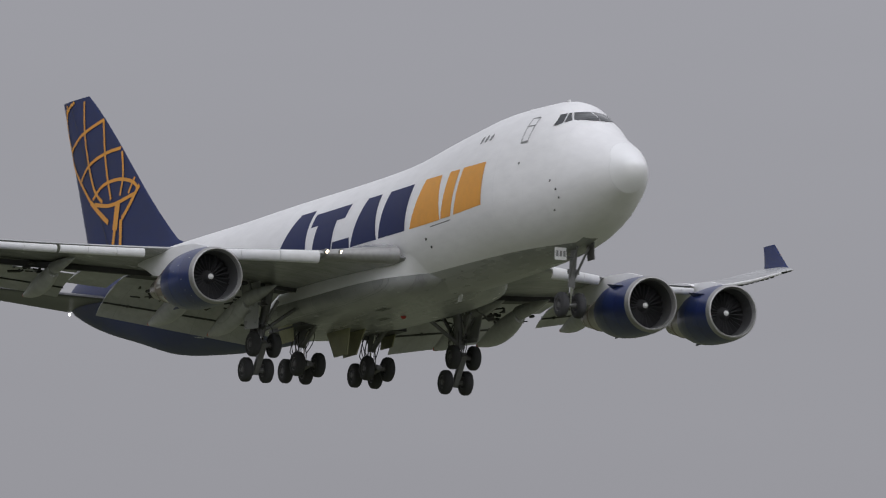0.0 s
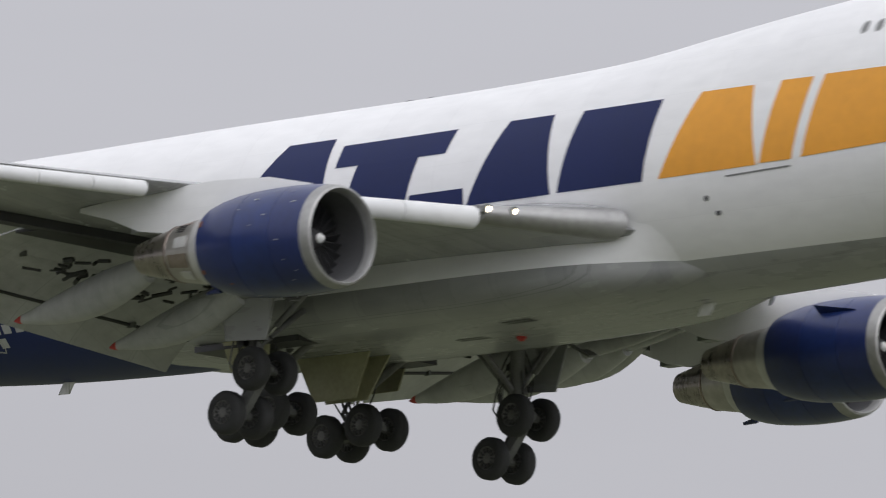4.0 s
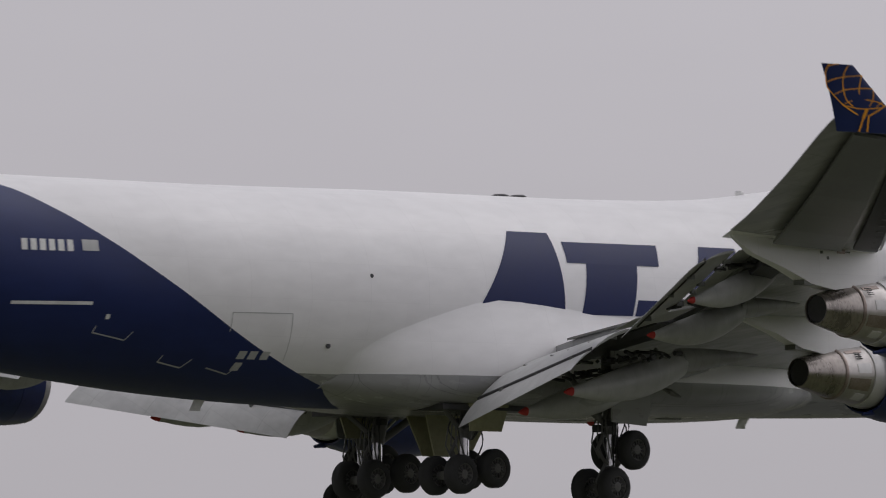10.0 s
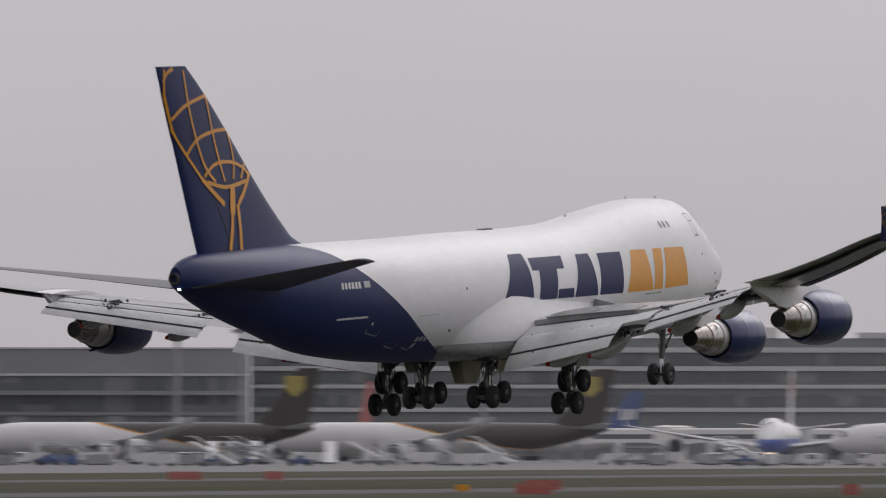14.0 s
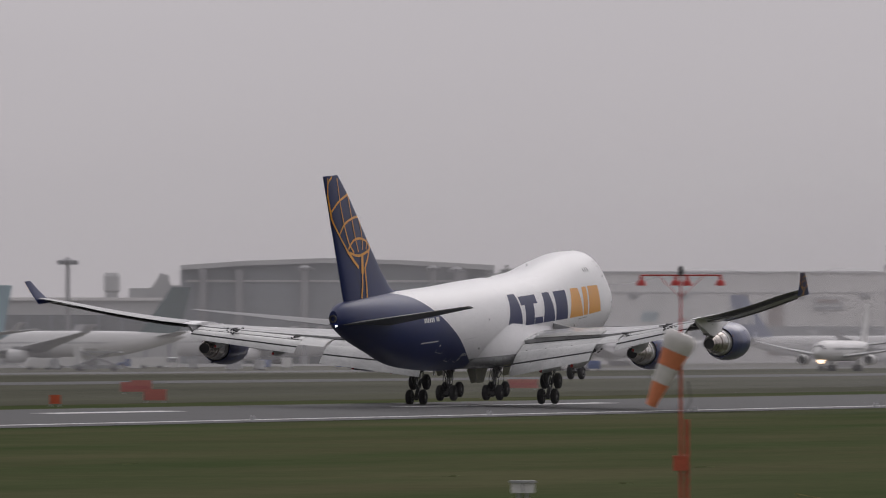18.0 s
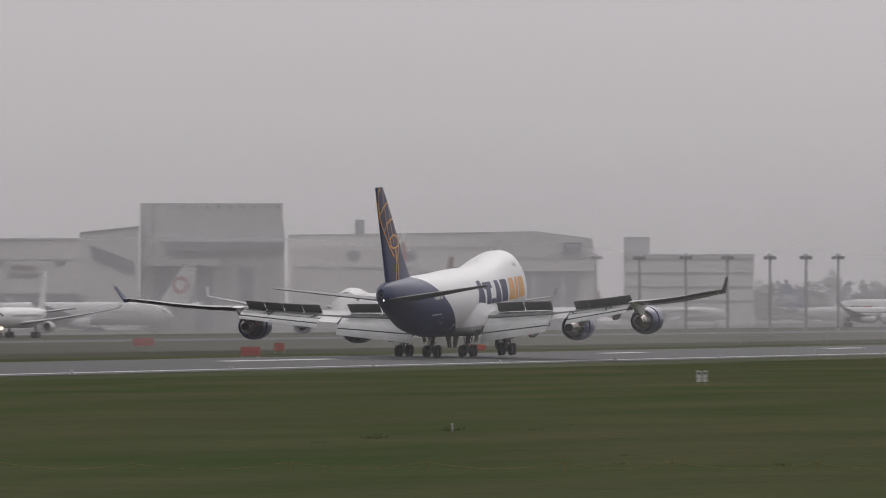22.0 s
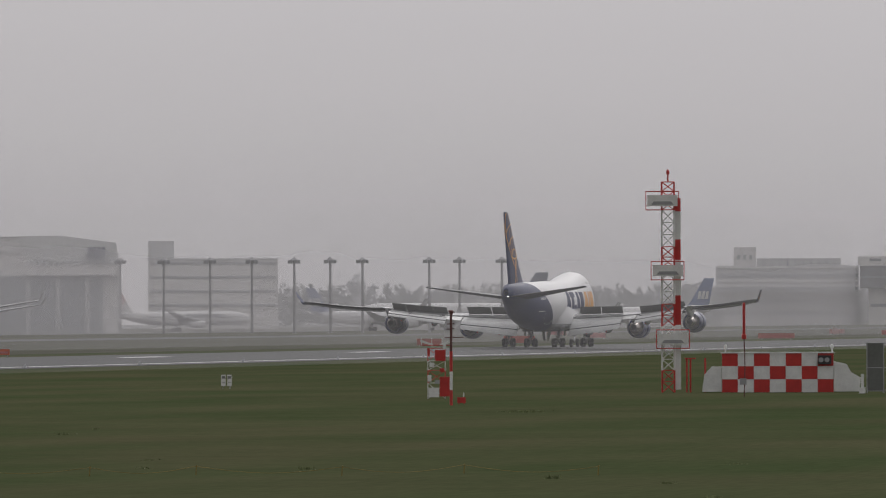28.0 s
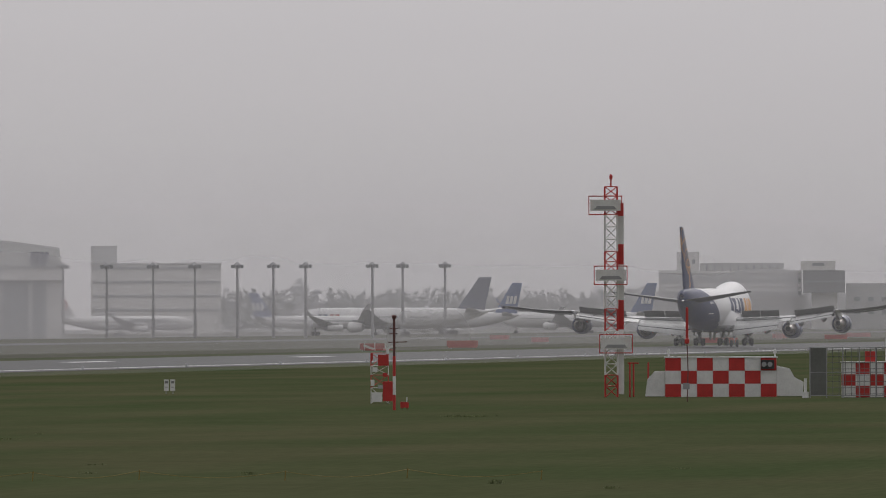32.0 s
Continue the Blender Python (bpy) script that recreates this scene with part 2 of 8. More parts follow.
sign_red = surface("sign_red", (0.50, 0.17, 0.14), 0.55, spread=0.2, scale=0.8)
white_steel = surface("white_steel_paint", (0.74, 0.74, 0.73), 0.5, spread=0.14, scale=1.2)
orange_cloth = surface("orange_nylon", (0.74, 0.25, 0.12), 0.75, spread=0.15, scale=3.0, bump=0.01)
white_cloth = surface("white_nylon", (0.72, 0.70, 0.68), 0.75, spread=0.12, scale=3.0, bump=0.01)
mast_paint = surface("weathered_mast_paint", (0.46, 0.10, 0.05), 0.65, spread=0.3, scale=1.5)
orange_paint = surface("orange_red_paint", (0.58, 0.10, 0.035), 0.55, spread=0.2, scale=1.2)
dark_glass = surface("dark_glass", (0.02, 0.024, 0.028), 0.08, spread=0.1, scale=0.5, coat=0.5)
grey_trim = surface("grey_line_paint", (0.22, 0.22, 0.22), 0.5, spread=0.1)
lamp_glow = glowing("lamp_glow", (1.0, 0.84, 0.6), 3.5)
taxi_glow = glowing("taxi_light_glow", (1.0, 0.72, 0.46), 3.5)
nav_glow = glowing("navigation_light_glow", (1.0, 0.97, 0.9), 8.0)
wood = surface("weathered_wood", (0.075, 0.069, 0.054), 0.8, spread=0.3, scale=4.0, bump=0.01, squash=(1, 1, 0.15))
dull_steel = surface("dull_weathered_steel", (0.17, 0.17, 0.175), 0.55, metal=0.3, spread=0.25, scale=5.0)
galvanised = surface("galvanised_steel", (0.42, 0.43, 0.44), 0.45, metal=0.5, spread=0.2, scale=4.0)
asphalt = surface("asphalt", (0.055, 0.055, 0.057), 0.85, spread=0.25, scale=0.06, fine=1.5, squash=(1, 0.15, 1))
concrete = surface("apron_concrete", (0.17, 0.17, 0.168), 0.85, spread=0.15, scale=0.03, fine=0.6)
marking = surface("runway_marking_white", (0.60, 0.60, 0.59), 0.6, spread=0.3, scale=0.3, fine=3.0)
wall_pale = surface("pale_hangar_cladding", (0.86, 0.84, 0.825), 0.8, spread=0.06, scale=0.05, fine=0.5)
wall_grey = surface("grey_cladding", (0.60, 0.60, 0.60), 0.8, spread=0.08, scale=0.05, fine=0.5)
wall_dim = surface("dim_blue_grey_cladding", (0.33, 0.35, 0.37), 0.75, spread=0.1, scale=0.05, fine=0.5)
band_dark = surface("dark_window_band", (0.25, 0.26, 0.27), 0.4, spread=0.15, scale=0.1)
glazing_pale = surface("grey_tinted_glazing", (0.22, 0.235, 0.24), 0.4, spread=0.15, scale=0.08, fine=0.5)
terminal_grey = surface("weathered_grey_panel", (0.29, 0.30, 0.31), 0.6, spread=0.15, scale=0.06, fine=0.6)
glazing_dark = surface("dark_terminal_glazing", (0.13, 0.145, 0.15), 0.35, spread=0.2, scale=0.08, fine=0.5)
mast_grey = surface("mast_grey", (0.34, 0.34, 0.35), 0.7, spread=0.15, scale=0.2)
ochre_paint = surface("ochre_paint", (0.42, 0.34, 0.09), 0.5, spread=0.1, scale=0.2)
brown_paint = surface("brown_paint", (0.050, 0.042, 0.038), 0.4, spread=0.15, scale=0.2)
sky_blue_paint = surface("light_blue_paint", (0.28, 0.42, 0.48), 0.4, spread=0.1, scale=0.2)
pale_blue_paint = surface("pale_blue_belly_paint", (0.085, 0.14, 0.46), 0.4, spread=0.1, scale=0.2)
mid_blue_paint = surface("mid_blue_paint", (0.09, 0.135, 0.29), 0.4, spread=0.1, scale=0.2)
# paler than the freighter's wing grey: distance haze put into the colour
jet_grey = surface("hazed_airliner_grey", (0.46, 0.46, 0.47), 0.45, spread=0.1, scale=0.2)
jet_white = surface("airliner_white_paint", (0.76, 0.755, 0.75), 0.4, spread=0.08, scale=0.15)
dull_brown = surface("dull_brown_door_paint", (0.33, 0.26, 0.235), 0.7, spread=0.1, scale=0.3)
jet_red = surface("soft_red_paint", (0.50, 0.14, 0.13), 0.5, spread=0.15, scale=0.2)
blossom_pink = surface("blossom_pink_paint", (0.55, 0.27, 0.27), 0.5, spread=0.15, scale=0.2)
teal_paint = surface("dark_teal_paint", (0.10, 0.15, 0.155), 0.5, spread=0.1, scale=0.2)
fan_black = surface("fan_blade_black", (0.022, 0.022, 0.024), 0.6, spread=0.2, scale=2.0)
violet_paint = surface("violet_grey_paint", (0.16, 0.17, 0.23), 0.5, spread=0.1, scale=0.2)
# leaf colour far lighter than foliage: distance haze is put into it
far_leaf = surface("haze_paled_leaf", (0.25, 0.265, 0.25), 0.9, spread=0.2, scale=0.2, island=True)


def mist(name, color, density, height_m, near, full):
    """A veil that imitates distance haze: densest at the grass, thinning to nothing upwards and towards the ends,
    uneven along its length.
    """
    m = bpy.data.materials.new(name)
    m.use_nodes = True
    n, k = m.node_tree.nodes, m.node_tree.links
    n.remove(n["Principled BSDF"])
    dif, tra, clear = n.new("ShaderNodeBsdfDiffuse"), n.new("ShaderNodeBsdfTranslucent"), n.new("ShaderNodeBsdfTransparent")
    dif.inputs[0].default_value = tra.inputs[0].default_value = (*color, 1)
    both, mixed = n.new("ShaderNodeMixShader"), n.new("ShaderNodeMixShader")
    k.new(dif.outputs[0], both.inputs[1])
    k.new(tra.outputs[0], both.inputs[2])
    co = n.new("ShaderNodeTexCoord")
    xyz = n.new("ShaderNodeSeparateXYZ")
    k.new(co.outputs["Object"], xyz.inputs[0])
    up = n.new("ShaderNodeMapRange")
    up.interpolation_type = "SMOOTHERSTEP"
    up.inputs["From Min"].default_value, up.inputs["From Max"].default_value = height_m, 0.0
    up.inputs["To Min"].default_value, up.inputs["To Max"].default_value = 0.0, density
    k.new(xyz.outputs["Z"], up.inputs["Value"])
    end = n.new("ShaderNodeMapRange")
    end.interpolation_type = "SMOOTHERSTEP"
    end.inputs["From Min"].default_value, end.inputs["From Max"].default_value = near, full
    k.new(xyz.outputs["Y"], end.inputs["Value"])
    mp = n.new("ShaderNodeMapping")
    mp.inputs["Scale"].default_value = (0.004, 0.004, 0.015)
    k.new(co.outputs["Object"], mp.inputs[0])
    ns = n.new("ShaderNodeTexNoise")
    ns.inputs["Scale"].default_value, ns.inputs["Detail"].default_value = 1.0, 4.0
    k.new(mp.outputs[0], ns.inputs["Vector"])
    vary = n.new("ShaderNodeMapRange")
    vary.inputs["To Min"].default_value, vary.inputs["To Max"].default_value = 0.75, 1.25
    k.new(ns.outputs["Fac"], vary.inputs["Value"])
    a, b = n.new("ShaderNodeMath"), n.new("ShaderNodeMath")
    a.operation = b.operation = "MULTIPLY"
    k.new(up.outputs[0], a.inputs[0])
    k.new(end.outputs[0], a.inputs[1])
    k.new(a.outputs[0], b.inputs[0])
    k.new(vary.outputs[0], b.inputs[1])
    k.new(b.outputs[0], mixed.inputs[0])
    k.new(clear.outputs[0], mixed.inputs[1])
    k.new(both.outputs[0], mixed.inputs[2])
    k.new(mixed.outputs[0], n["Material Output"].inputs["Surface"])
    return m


near_haze = mist("near_haze", (0.985, 0.965, 0.995), 0.2, 60.0, 550.0, 1500.0)
mid_haze = mist("mid_haze", (0.985, 0.965, 0.995), 0.24, 60.0, 750.0, 1900.0)
far_haze = mist("far_haze", (0.985, 0.965, 0.995), 0.34, 60.0, 850.0, 2500.0)
smoke_haze = wisp("tyre_smoke", (0.86, 0.93, 1.0), 0.3, 0.16)
smoke_thick = wisp("fresh_tyre_smoke", (0.95, 1.0, 1.0), 1.0, 0.3)


# ---- mesh helpers ----
def mk(name, verts, faces, mat, parent=None, label="", org=(0, 0, 0), smooth=False, mats=None, slots=None):
    """One mesh object from points and faces, turned outwards, under its thing."""
    me = bpy.data.meshes.new(name)
    me.from_pydata([(v[0] - org[0], v[1] - org[1], v[2] - org[2]) for v in verts], [], faces)
    for m in mats or [mat]:
        me.materials.append(m)
    if slots:
        for p, s in zip(me.polygons, slots):
            p.material_index = s
    bm = bmesh.new()
    bm.from_mesh(me)
    bmesh.ops.recalc_face_normals(bm, faces=bm.faces)
    bm.to_mesh(me)
    bm.free()
    if smooth:
        for p in me.polygons:
            p.use_smooth = True
        me.set_sharp_from_angle(angle=radians(38))
    ob = new(name, me)
    ob.parent = parent
    if label:
        tagged(ob, label)
    return ob


class Build:
    """Gathers boxes, tubes and lofts into one mesh."""

    stretch = 1.0

    def __init__(self):
        self.v, self.f = [], []

    def add(self, v, f):
        b = len(self.v)
        self.v += [tuple(p) for p in v]
        self.f += [tuple(i + b for i in q) for q in f]
        return self

    def box(self, x0, x1, y0, y1, z0, z1):
        v = [(x, y, z) for z in (z0, z1) for y in (y0, y1) for x in (x0, x1)]
        return self.add(v, [(0, 1, 3, 2), (4, 6, 7, 5), (0, 4, 5, 1), (2, 3, 7, 6), (0, 2, 6, 4), (1, 5, 7, 3)])

    def rings(self, rings, caps=True):
        n = len(rings[0])
        v = [p for r in rings for p in r]
        f = [(i * n + j, i * n + (j + 1) % n, (i + 1) * n + (j + 1) % n, (i + 1) * n + j) for i in range(len(rings) - 1) for j in range(n)]
        if caps:
            f += [tuple(range(n))[::-1], tuple((len(rings) - 1) * n + j for j in range(n))]
        return self.add(v, f)

    def tube(self, a, b, ra, rb=None, n=10, caps=True):
        a, b = Vector(a), Vector(b)
        q = (b - a).to_track_quat("Z", "Y")
        rb = ra if rb is None else rb
        return self.rings([[p + q @ Vector((r * math.cos(6.28319 * i / n), r * math.sin(6.28319 * i / n), 0)) for i in range(n)] for p, r in ((a, ra), (b, rb))], caps)

    def pipe(self, pts, r, n=6):
        """A bent tube of one piece along the points."""
        rings = []
        for i, p in enumerate(pts):
            q = (Vector(pts[min(i + 1, len(pts) - 1)]) - Vector(pts[max(i - 1, 0)])).to_track_quat("Z", "Y")
            rings.append([Vector(p) + q @ Vector((r * math.cos(6.28319 * k / n), r * math.sin(6.28319 * k / n), 0)) for k in range(n)])
        return self.rings(rings)

    def lathe(self, o, axis, prof, n=28, closed=False):
        """Turns a profile of (along, radius) round an axis through o."""
        q = Vector(axis).to_track_quat("Z", "Y")
        rings = [[Vector(o) + q @ Vector((r * math.cos(6.28319 * i / n), r * math.sin(6.28319 * i / n), h * Build.stretch)) for i in range(n)] for h, r in prof]
        if closed:
            rings.append(rings[0])
        return self.rings(rings, not closed)

    def out(self, name, mat, parent=None, label="", org=(0, 0, 0), smooth=False):
        return mk(name, self.v, self.f, mat, parent, label, org, smooth)


def smoothly(xs, ys):
    """A smooth curve through the points, without overshoot."""
    xs, ys = np.array(xs, float), np.array(ys, float)
    h, d = np.diff(xs), np.diff(ys) / np.diff(xs)
    m = np.zeros(len(xs))
    m[0], m[-1] = d[0], d[-1]
    for i in range(1, len(xs) - 1):
        if d[i - 1] * d[i] > 0:
            w1, w2 = 2 * h[i] + h[i - 1], h[i] + 2 * h[i - 1]
            m[i] = (w1 + w2) / (w1 / d[i - 1] + w2 / d[i])

    def at(x):
        x = min(max(x, xs[0]), xs[-1])
        i = min(max(int(np.searchsorted(xs, x)) - 1, 0), len(xs) - 2)
        u = (x - xs[i]) / h[i]
        return float((2 * u**3 - 3 * u**2 + 1) * ys[i] + (u**3 - 2 * u**2 + u) * h[i] * m[i] + (3 * u**2 - 2 * u**3) * ys[i + 1] + (u**3 - u**2) * h[i] * m[i + 1])
    return at


# ---- the landing freighter: x to starboard, s metres behind the nose, z above its wheels ----
def B(x, s, z):
    return Vector((x, 33.0 - s, z))


top_z = smoothly([0.66, 0.74, 0.86, 1.46, 2.28, 3.25, 3.9, 4.6, 5.1, 5.7, 6.7, 8.2, 12.5, 16.2, 19, 22.4, 24.5, 30, 37, 46, 54, 60, 66, 68.4, 69.2],
                 [6.67, 6.83, 6.98, 7.46, 7.92, 8.38, 8.69, 9.13, 9.54, 9.81, 10.44, 10.66, 10.72, 10.45, 10.15, 9.75, 9.63, 9.52, 9.5, 9.4, 9.41, 9.4, 9.25, 8.95, 8.6])
low_z = smoothly([0.66, 0.74, 0.86, 1.46, 2.3, 3.35, 5.2, 8, 14, 22, 31, 39, 43.6, 47.7, 50, 54.3, 59.6, 64.7, 67.3, 69.2],
                 [6.57, 6.3, 6.1, 5.49, 5.09, 4.58, 3.88, 3.31, 2.92, 2.72, 2.62, 2.62, 2.72, 2.93, 3.12, 3.57, 4.76, 5.98, 6.8, 7.5])
mid_z = smoothly([0.66, 2, 4, 8, 14, 20, 46, 54, 62, 69.2], [6.62, 6.5, 6.3, 6.08, 6.04, 6.05, 6.1, 6.6, 7.4, 8.05])
half_w = smoothly([0.66, 0.74, 0.86, 1.46, 2.28, 3.28, 5.2, 8, 11, 40, 46, 50, 54, 58, 62, 66, 68, 69.2],
                  [0.05, 0.32, 0.52, 0.9, 1.38, 1.74, 2.28, 2.86, 3.25, 3.25, 3.18, 2.98, 2.62, 2.18, 1.7, 1.15, 0.75, 0.34])
blue_s = smoothly([2.6, 2.75, 3.5, 4.5, 6.0, 7.5, 8.3, 9.0, 9.5], [38.4, 39.2, 42.6, 45.6, 48.7, 51.5, 53.0, 54.5, 57.0])


def skin(s, a):
    """A point of the fuselage at angle a, from the keel (0) round starboard to the crown (pi)."""
    m, c = mid_z(s), -math.cos(a)
    return B(half_w(s) * math.sin(a), s, m + c * ((top_z(s) - m) if c > 0 else (m - low_z(s))))


def side(s, z, proud=0.012, hand=1):
    """A point on the fuselage's side at height z."""
    m = mid_z(s)
    r = (z - m) / ((top_z(s) - m) if z > m else (m - low_z(s)))
    return B(hand * (half_w(s) * math.sqrt(max(0.0, 1 - r * r)) + proud), s, z)


def patch(bld, corners, nu=6, nv=6, hand=1, proud=0.012):
    """A piece of film laid on the fuselage: corners (s, z) round a four-sided shape."""
    (a, b, c, d), v = corners, []
    for i in range(nu + 1):
        for j in range(nv + 1):
            u, w = i / nu, j / nv
            s = (a[0] * (1 - u) + b[0] * u) * (1 - w) + (d[0] * (1 - u) + c[0] * u) * w
            z = (a[1] * (1 - u) + b[1] * u) * (1 - w) + (d[1] * (1 - u) + c[1] * u) * w
            v.append(side(s, z, proud, hand))
    bld.add(v, [(i * (nv + 1) + j, i * (nv + 1) + j + 1, (i + 1) * (nv + 1) + j + 1, (i + 1) * (nv + 1) + j) for i in range(nu) for j in range(nv)])


def stroke(bld, pts, width, put, nsub=5):
    """A band of constant width along a line on a surface; put maps plane points to the surface."""
    pts = [Vector((*p, 0)) for p in pts]
    fine = []
    for p, q in zip(pts, pts[1:]):
        fine += [p.lerp(q, k / nsub) for k in range(nsub)]
    fine.append(pts[-1])
    v = []
    for i, p in enumerate(fine):
        d = (fine[min(i + 1, len(fine) - 1)] - fine[max(i - 1, 0)]).normalized()
        nrm = Vector((-d.y, d.x, 0)) * width / 2
        v += [put(*(p + nrm).xy), put(*(p - nrm).xy)]
    bld.add(v, [(2 * i, 2 * i + 1, 2 * i + 3, 2 * i + 2) for i in range(len(fine) - 1)])


def girth(s, j, n=72, low=13):
    """Angle of the j-th stringer: number low and its mirror run along the edge of the belly paint."""
    m = mid_z(s)
    cut = max(0.16, math.acos(max(-1.0, min(1.0, (m - 3.55) / (m - low_z(s))))))
    k = min(j, n - j)
    a = cut * k / low if k <= low else cut + (math.pi - cut) * (k - low) / (n / 2 - low)
    return a if j <= n / 2 else 2 * math.pi - a


def fuselage(plane):
    n = 72
    st = [0.665, 0.7, 0.77, 0.9, 1.1, 1.65, 2.35, 2.7, 3.2, 3.7, 4.2, 4.7, 5.2, 5.8, 6.5, 7.3, 8.2] + [9 + 1.2 * k for k in range(26)]
    rings = [[skin(s, girth(s, j)) for j in range(n)] for s in st]
    seam_s = lambda z: 1.65 + 0.62 * max(0.0, z - 6.95)

    def lap_ring(d, proud=0.0):
        out = []
        for j in range(n):
            s = 1.65
            for _ in range(30):
                s += 0.5 * (seam_s(skin(s, girth(s, j)).z) - s)
            p = skin(s + d, girth(s, j))
            out.append(p + (p - B(0, s + d, mid_z(s))).normalized() * proud)
        return out
    rings[5] = lap_ring(0)
    edge = []
    for j in range(n):
        s = 47.0
        for _ in range(60):
            s += 0.4 * (blue_s(skin(s, girth(s, j)).z) - s)
        edge.append(s)
    for k in range(1, 10):
        rings.append([skin(st[-1] + (e - st[-1]) * k / 9, girth(st[-1] + (e - st[-1]) * k / 9, j)) for j, e in enumerate(edge)])
    b = Build().rings(rings[5:])
    slots = [0] * len(b.f)
    for i in range(len(rings) - 6):
        for j in range(n):
            if min(j, n - 1 - j) < 13 and st[min(i + 6, len(st) - 1)] > 6.4:
                slots[i * n + j] = 1
    body = mk("fuselage", b.v, b.f, None, plane, "white painted fuselage with a grey belly", smooth=True, mats=[white_paint, belly_paint], slots=slots)
    Build().rings(rings[:6]).out("radome", radome_paint, plane, "smooth white nose radome", smooth=True)
    Build().rings([lap_ring(-0.008, 0.004), lap_ring(0.012, 0.004)], False).out("radome_seam", slat_white, plane, "thin grey radome seam")
    t = Build().rings([[skin(e + (69.2 - e) * (k / 22) ** 0.9, girth(e + (69.2 - e) * (k / 22) ** 0.9, j)) for j, e in enumerate(edge)] for k in range(23)])
    tail = t.out("tail_section", navy_paint, plane, "dark blue tail section", smooth=True)
    Build().lathe(B(0, 68.9, 8.0), (0, -1, 0.03), [(0, 0.33), (0.5, 0.3), (0.5, 0.2), (0.1, 0.18)], 18).out("exhaust_pipe", soot_shade, plane, "black auxiliary exhaust", smooth=True)
    g = Build()
    g.lathe(B(0.25, 69.25, 7.45), (0, -1, 0), [(0, 0.07), (0.06, 0.06), (0.1, 0.02)], 10)
    g.out("tail_light", nav_glow, plane, "lit white tail light")
    # wing-to-body fairing
    fw = smoothly([19.2, 20.5, 23, 27, 34, 36, 38, 39, 40, 40.8, 41.45], [1.85, 2.55, 3.45, 3.72, 3.72, 3.6, 3.3, 3.02, 2.68, 2.35, 1.85])
    ft = smoothly([19.2, 21.3, 25, 30, 35, 36.8, 38.6, 39.6, 40.6, 41.1, 41.45], [4.0, 4.9, 5.3, 5.6, 6.0, 5.65, 5.15, 4.8, 4.3, 3.85, 3.3])
    fb = smoothly([19.2, 22, 28, 36, 39.5, 41.45], [3.0, 2.62, 2.48, 2.5, 2.66, 3.05])
    rr = []
    for s in [19.2 + 19.8 * k / 20 for k in range(21)] + [39.4, 39.8, 40.2, 40.6, 40.9, 41.15, 41.33, 41.45]:
        zm = min(3.57, ft(s) - 0.06)
        hull = lambda z: side(s, z, 0).x
        low = [(fw(s) * math.sin(math.pi / 2 * j / 9) ** 0.6, zm - (zm - fb(s)) * math.cos(math.pi / 2 * j / 9) ** 0.8) for j in range(10)]
        high = [(hull(zm + (ft(s) - zm) * j / 15) + (fw(s) - hull(zm)) * (1 - j / 15) ** 1.3, zm + (ft(s) - zm) * j / 15) for j in range(1, 16)]
        half = low + high + [(0.0, ft(s))]
        rr.append([B(x, s, z) for x, z in half] + [B(-x, s, z) for x, z in half[-2:0:-1]])
    fb_ = Build().rings(rr)
    sl = [1 if min(q % 50, 49 - q % 50) < 9 else 0 for q in range(28 * 50)] + [1, 1]
    mk("belly_fairing", fb_.v, fb_.f, None, plane, "bulged wing root fairing, white above and grey below", smooth=True, mats=[white_paint, belly_paint], slots=sl)
    # cockpit glazing
    for hand in (1, -1):
        for name, q in (("windscreen", ((0.035, 9.28), (1.03, 9.36), (0.8, 9.80), (0.035, 9.85))), ("side_window", ((1.1, 9.345), (1.385, 9.255), (1.0, 9.77), (0.87, 9.79))),
                        ("side_window", ((1.435, 9.24), (1.75, 9.11), (1.32, 9.71), (1.05, 9.765)))):
            w, v = Build(), []
            for i in range(7):
                for j in range(5):
                    u, f = i / 6, j / 4
                    x, z = [(q[0][k] * (1 - u) + q[1][k] * u) * (1 - f) + (q[3][k] * (1 - u) + q[2][k] * u) * f for k in (0, 1)]
                    lo, hi = 3.0, 9.0
                    for _ in range(26):
                        mid = (lo + hi) / 2
                        if top_z(mid) > z and side(mid, z, 0).x > x:
                            hi = mid
                        else:
                            lo = mid
                    v.append(B(hand * (x + 0.008 * x), hi - 0.016, z + 0.012))
            w.add(v, [(i * 5 + j, i * 5 + j + 1, (i + 1) * 5 + j + 1, (i + 1) * 5 + j) for i in range(6) for j in range(4)])
            w.out(name, dark_glass, body, "dark glass windscreen" if name == "windscreen" else "dark cockpit side window")
        Build().tube(B(hand * 0.95, 5.28, 9.34), B(hand * 0.3, 4.82, 9.31), 0.018, n=5).out("wiper", soot_shade, body, "thin black wiper")
        for s in (11.94, 12.49, 13.0):
            w = Build()
            w.add([side(s + 0.13 * math.cos(q), 9.27 + 0.2 * math.sin(q), 0.012, hand) for q in [6.28319 * j / 14 for j in range(14)]], [tuple(range(14))])
            w.out("cabin_window", grey_trim, body, "small grey upper deck window")
        w = Build()
        for a, c, t in (((7.85, 8.55), (7.84, 9.77), 0.05), ((7.84, 9.77), (8.53, 9.79), 0.05), ((8.53, 9.79), (8.4, 8.53), 0.05), ((8.42, 8.53), (7.82, 8.55), 0.11), ((7.85, 9.36), (8.49, 9.38), 0.05)):
            stroke(w, (a, c), t, lambda s, z: side(s, z, 0.014, hand))
        w.out("door_outline", grey_trim, body, "grey outlined upper deck door")
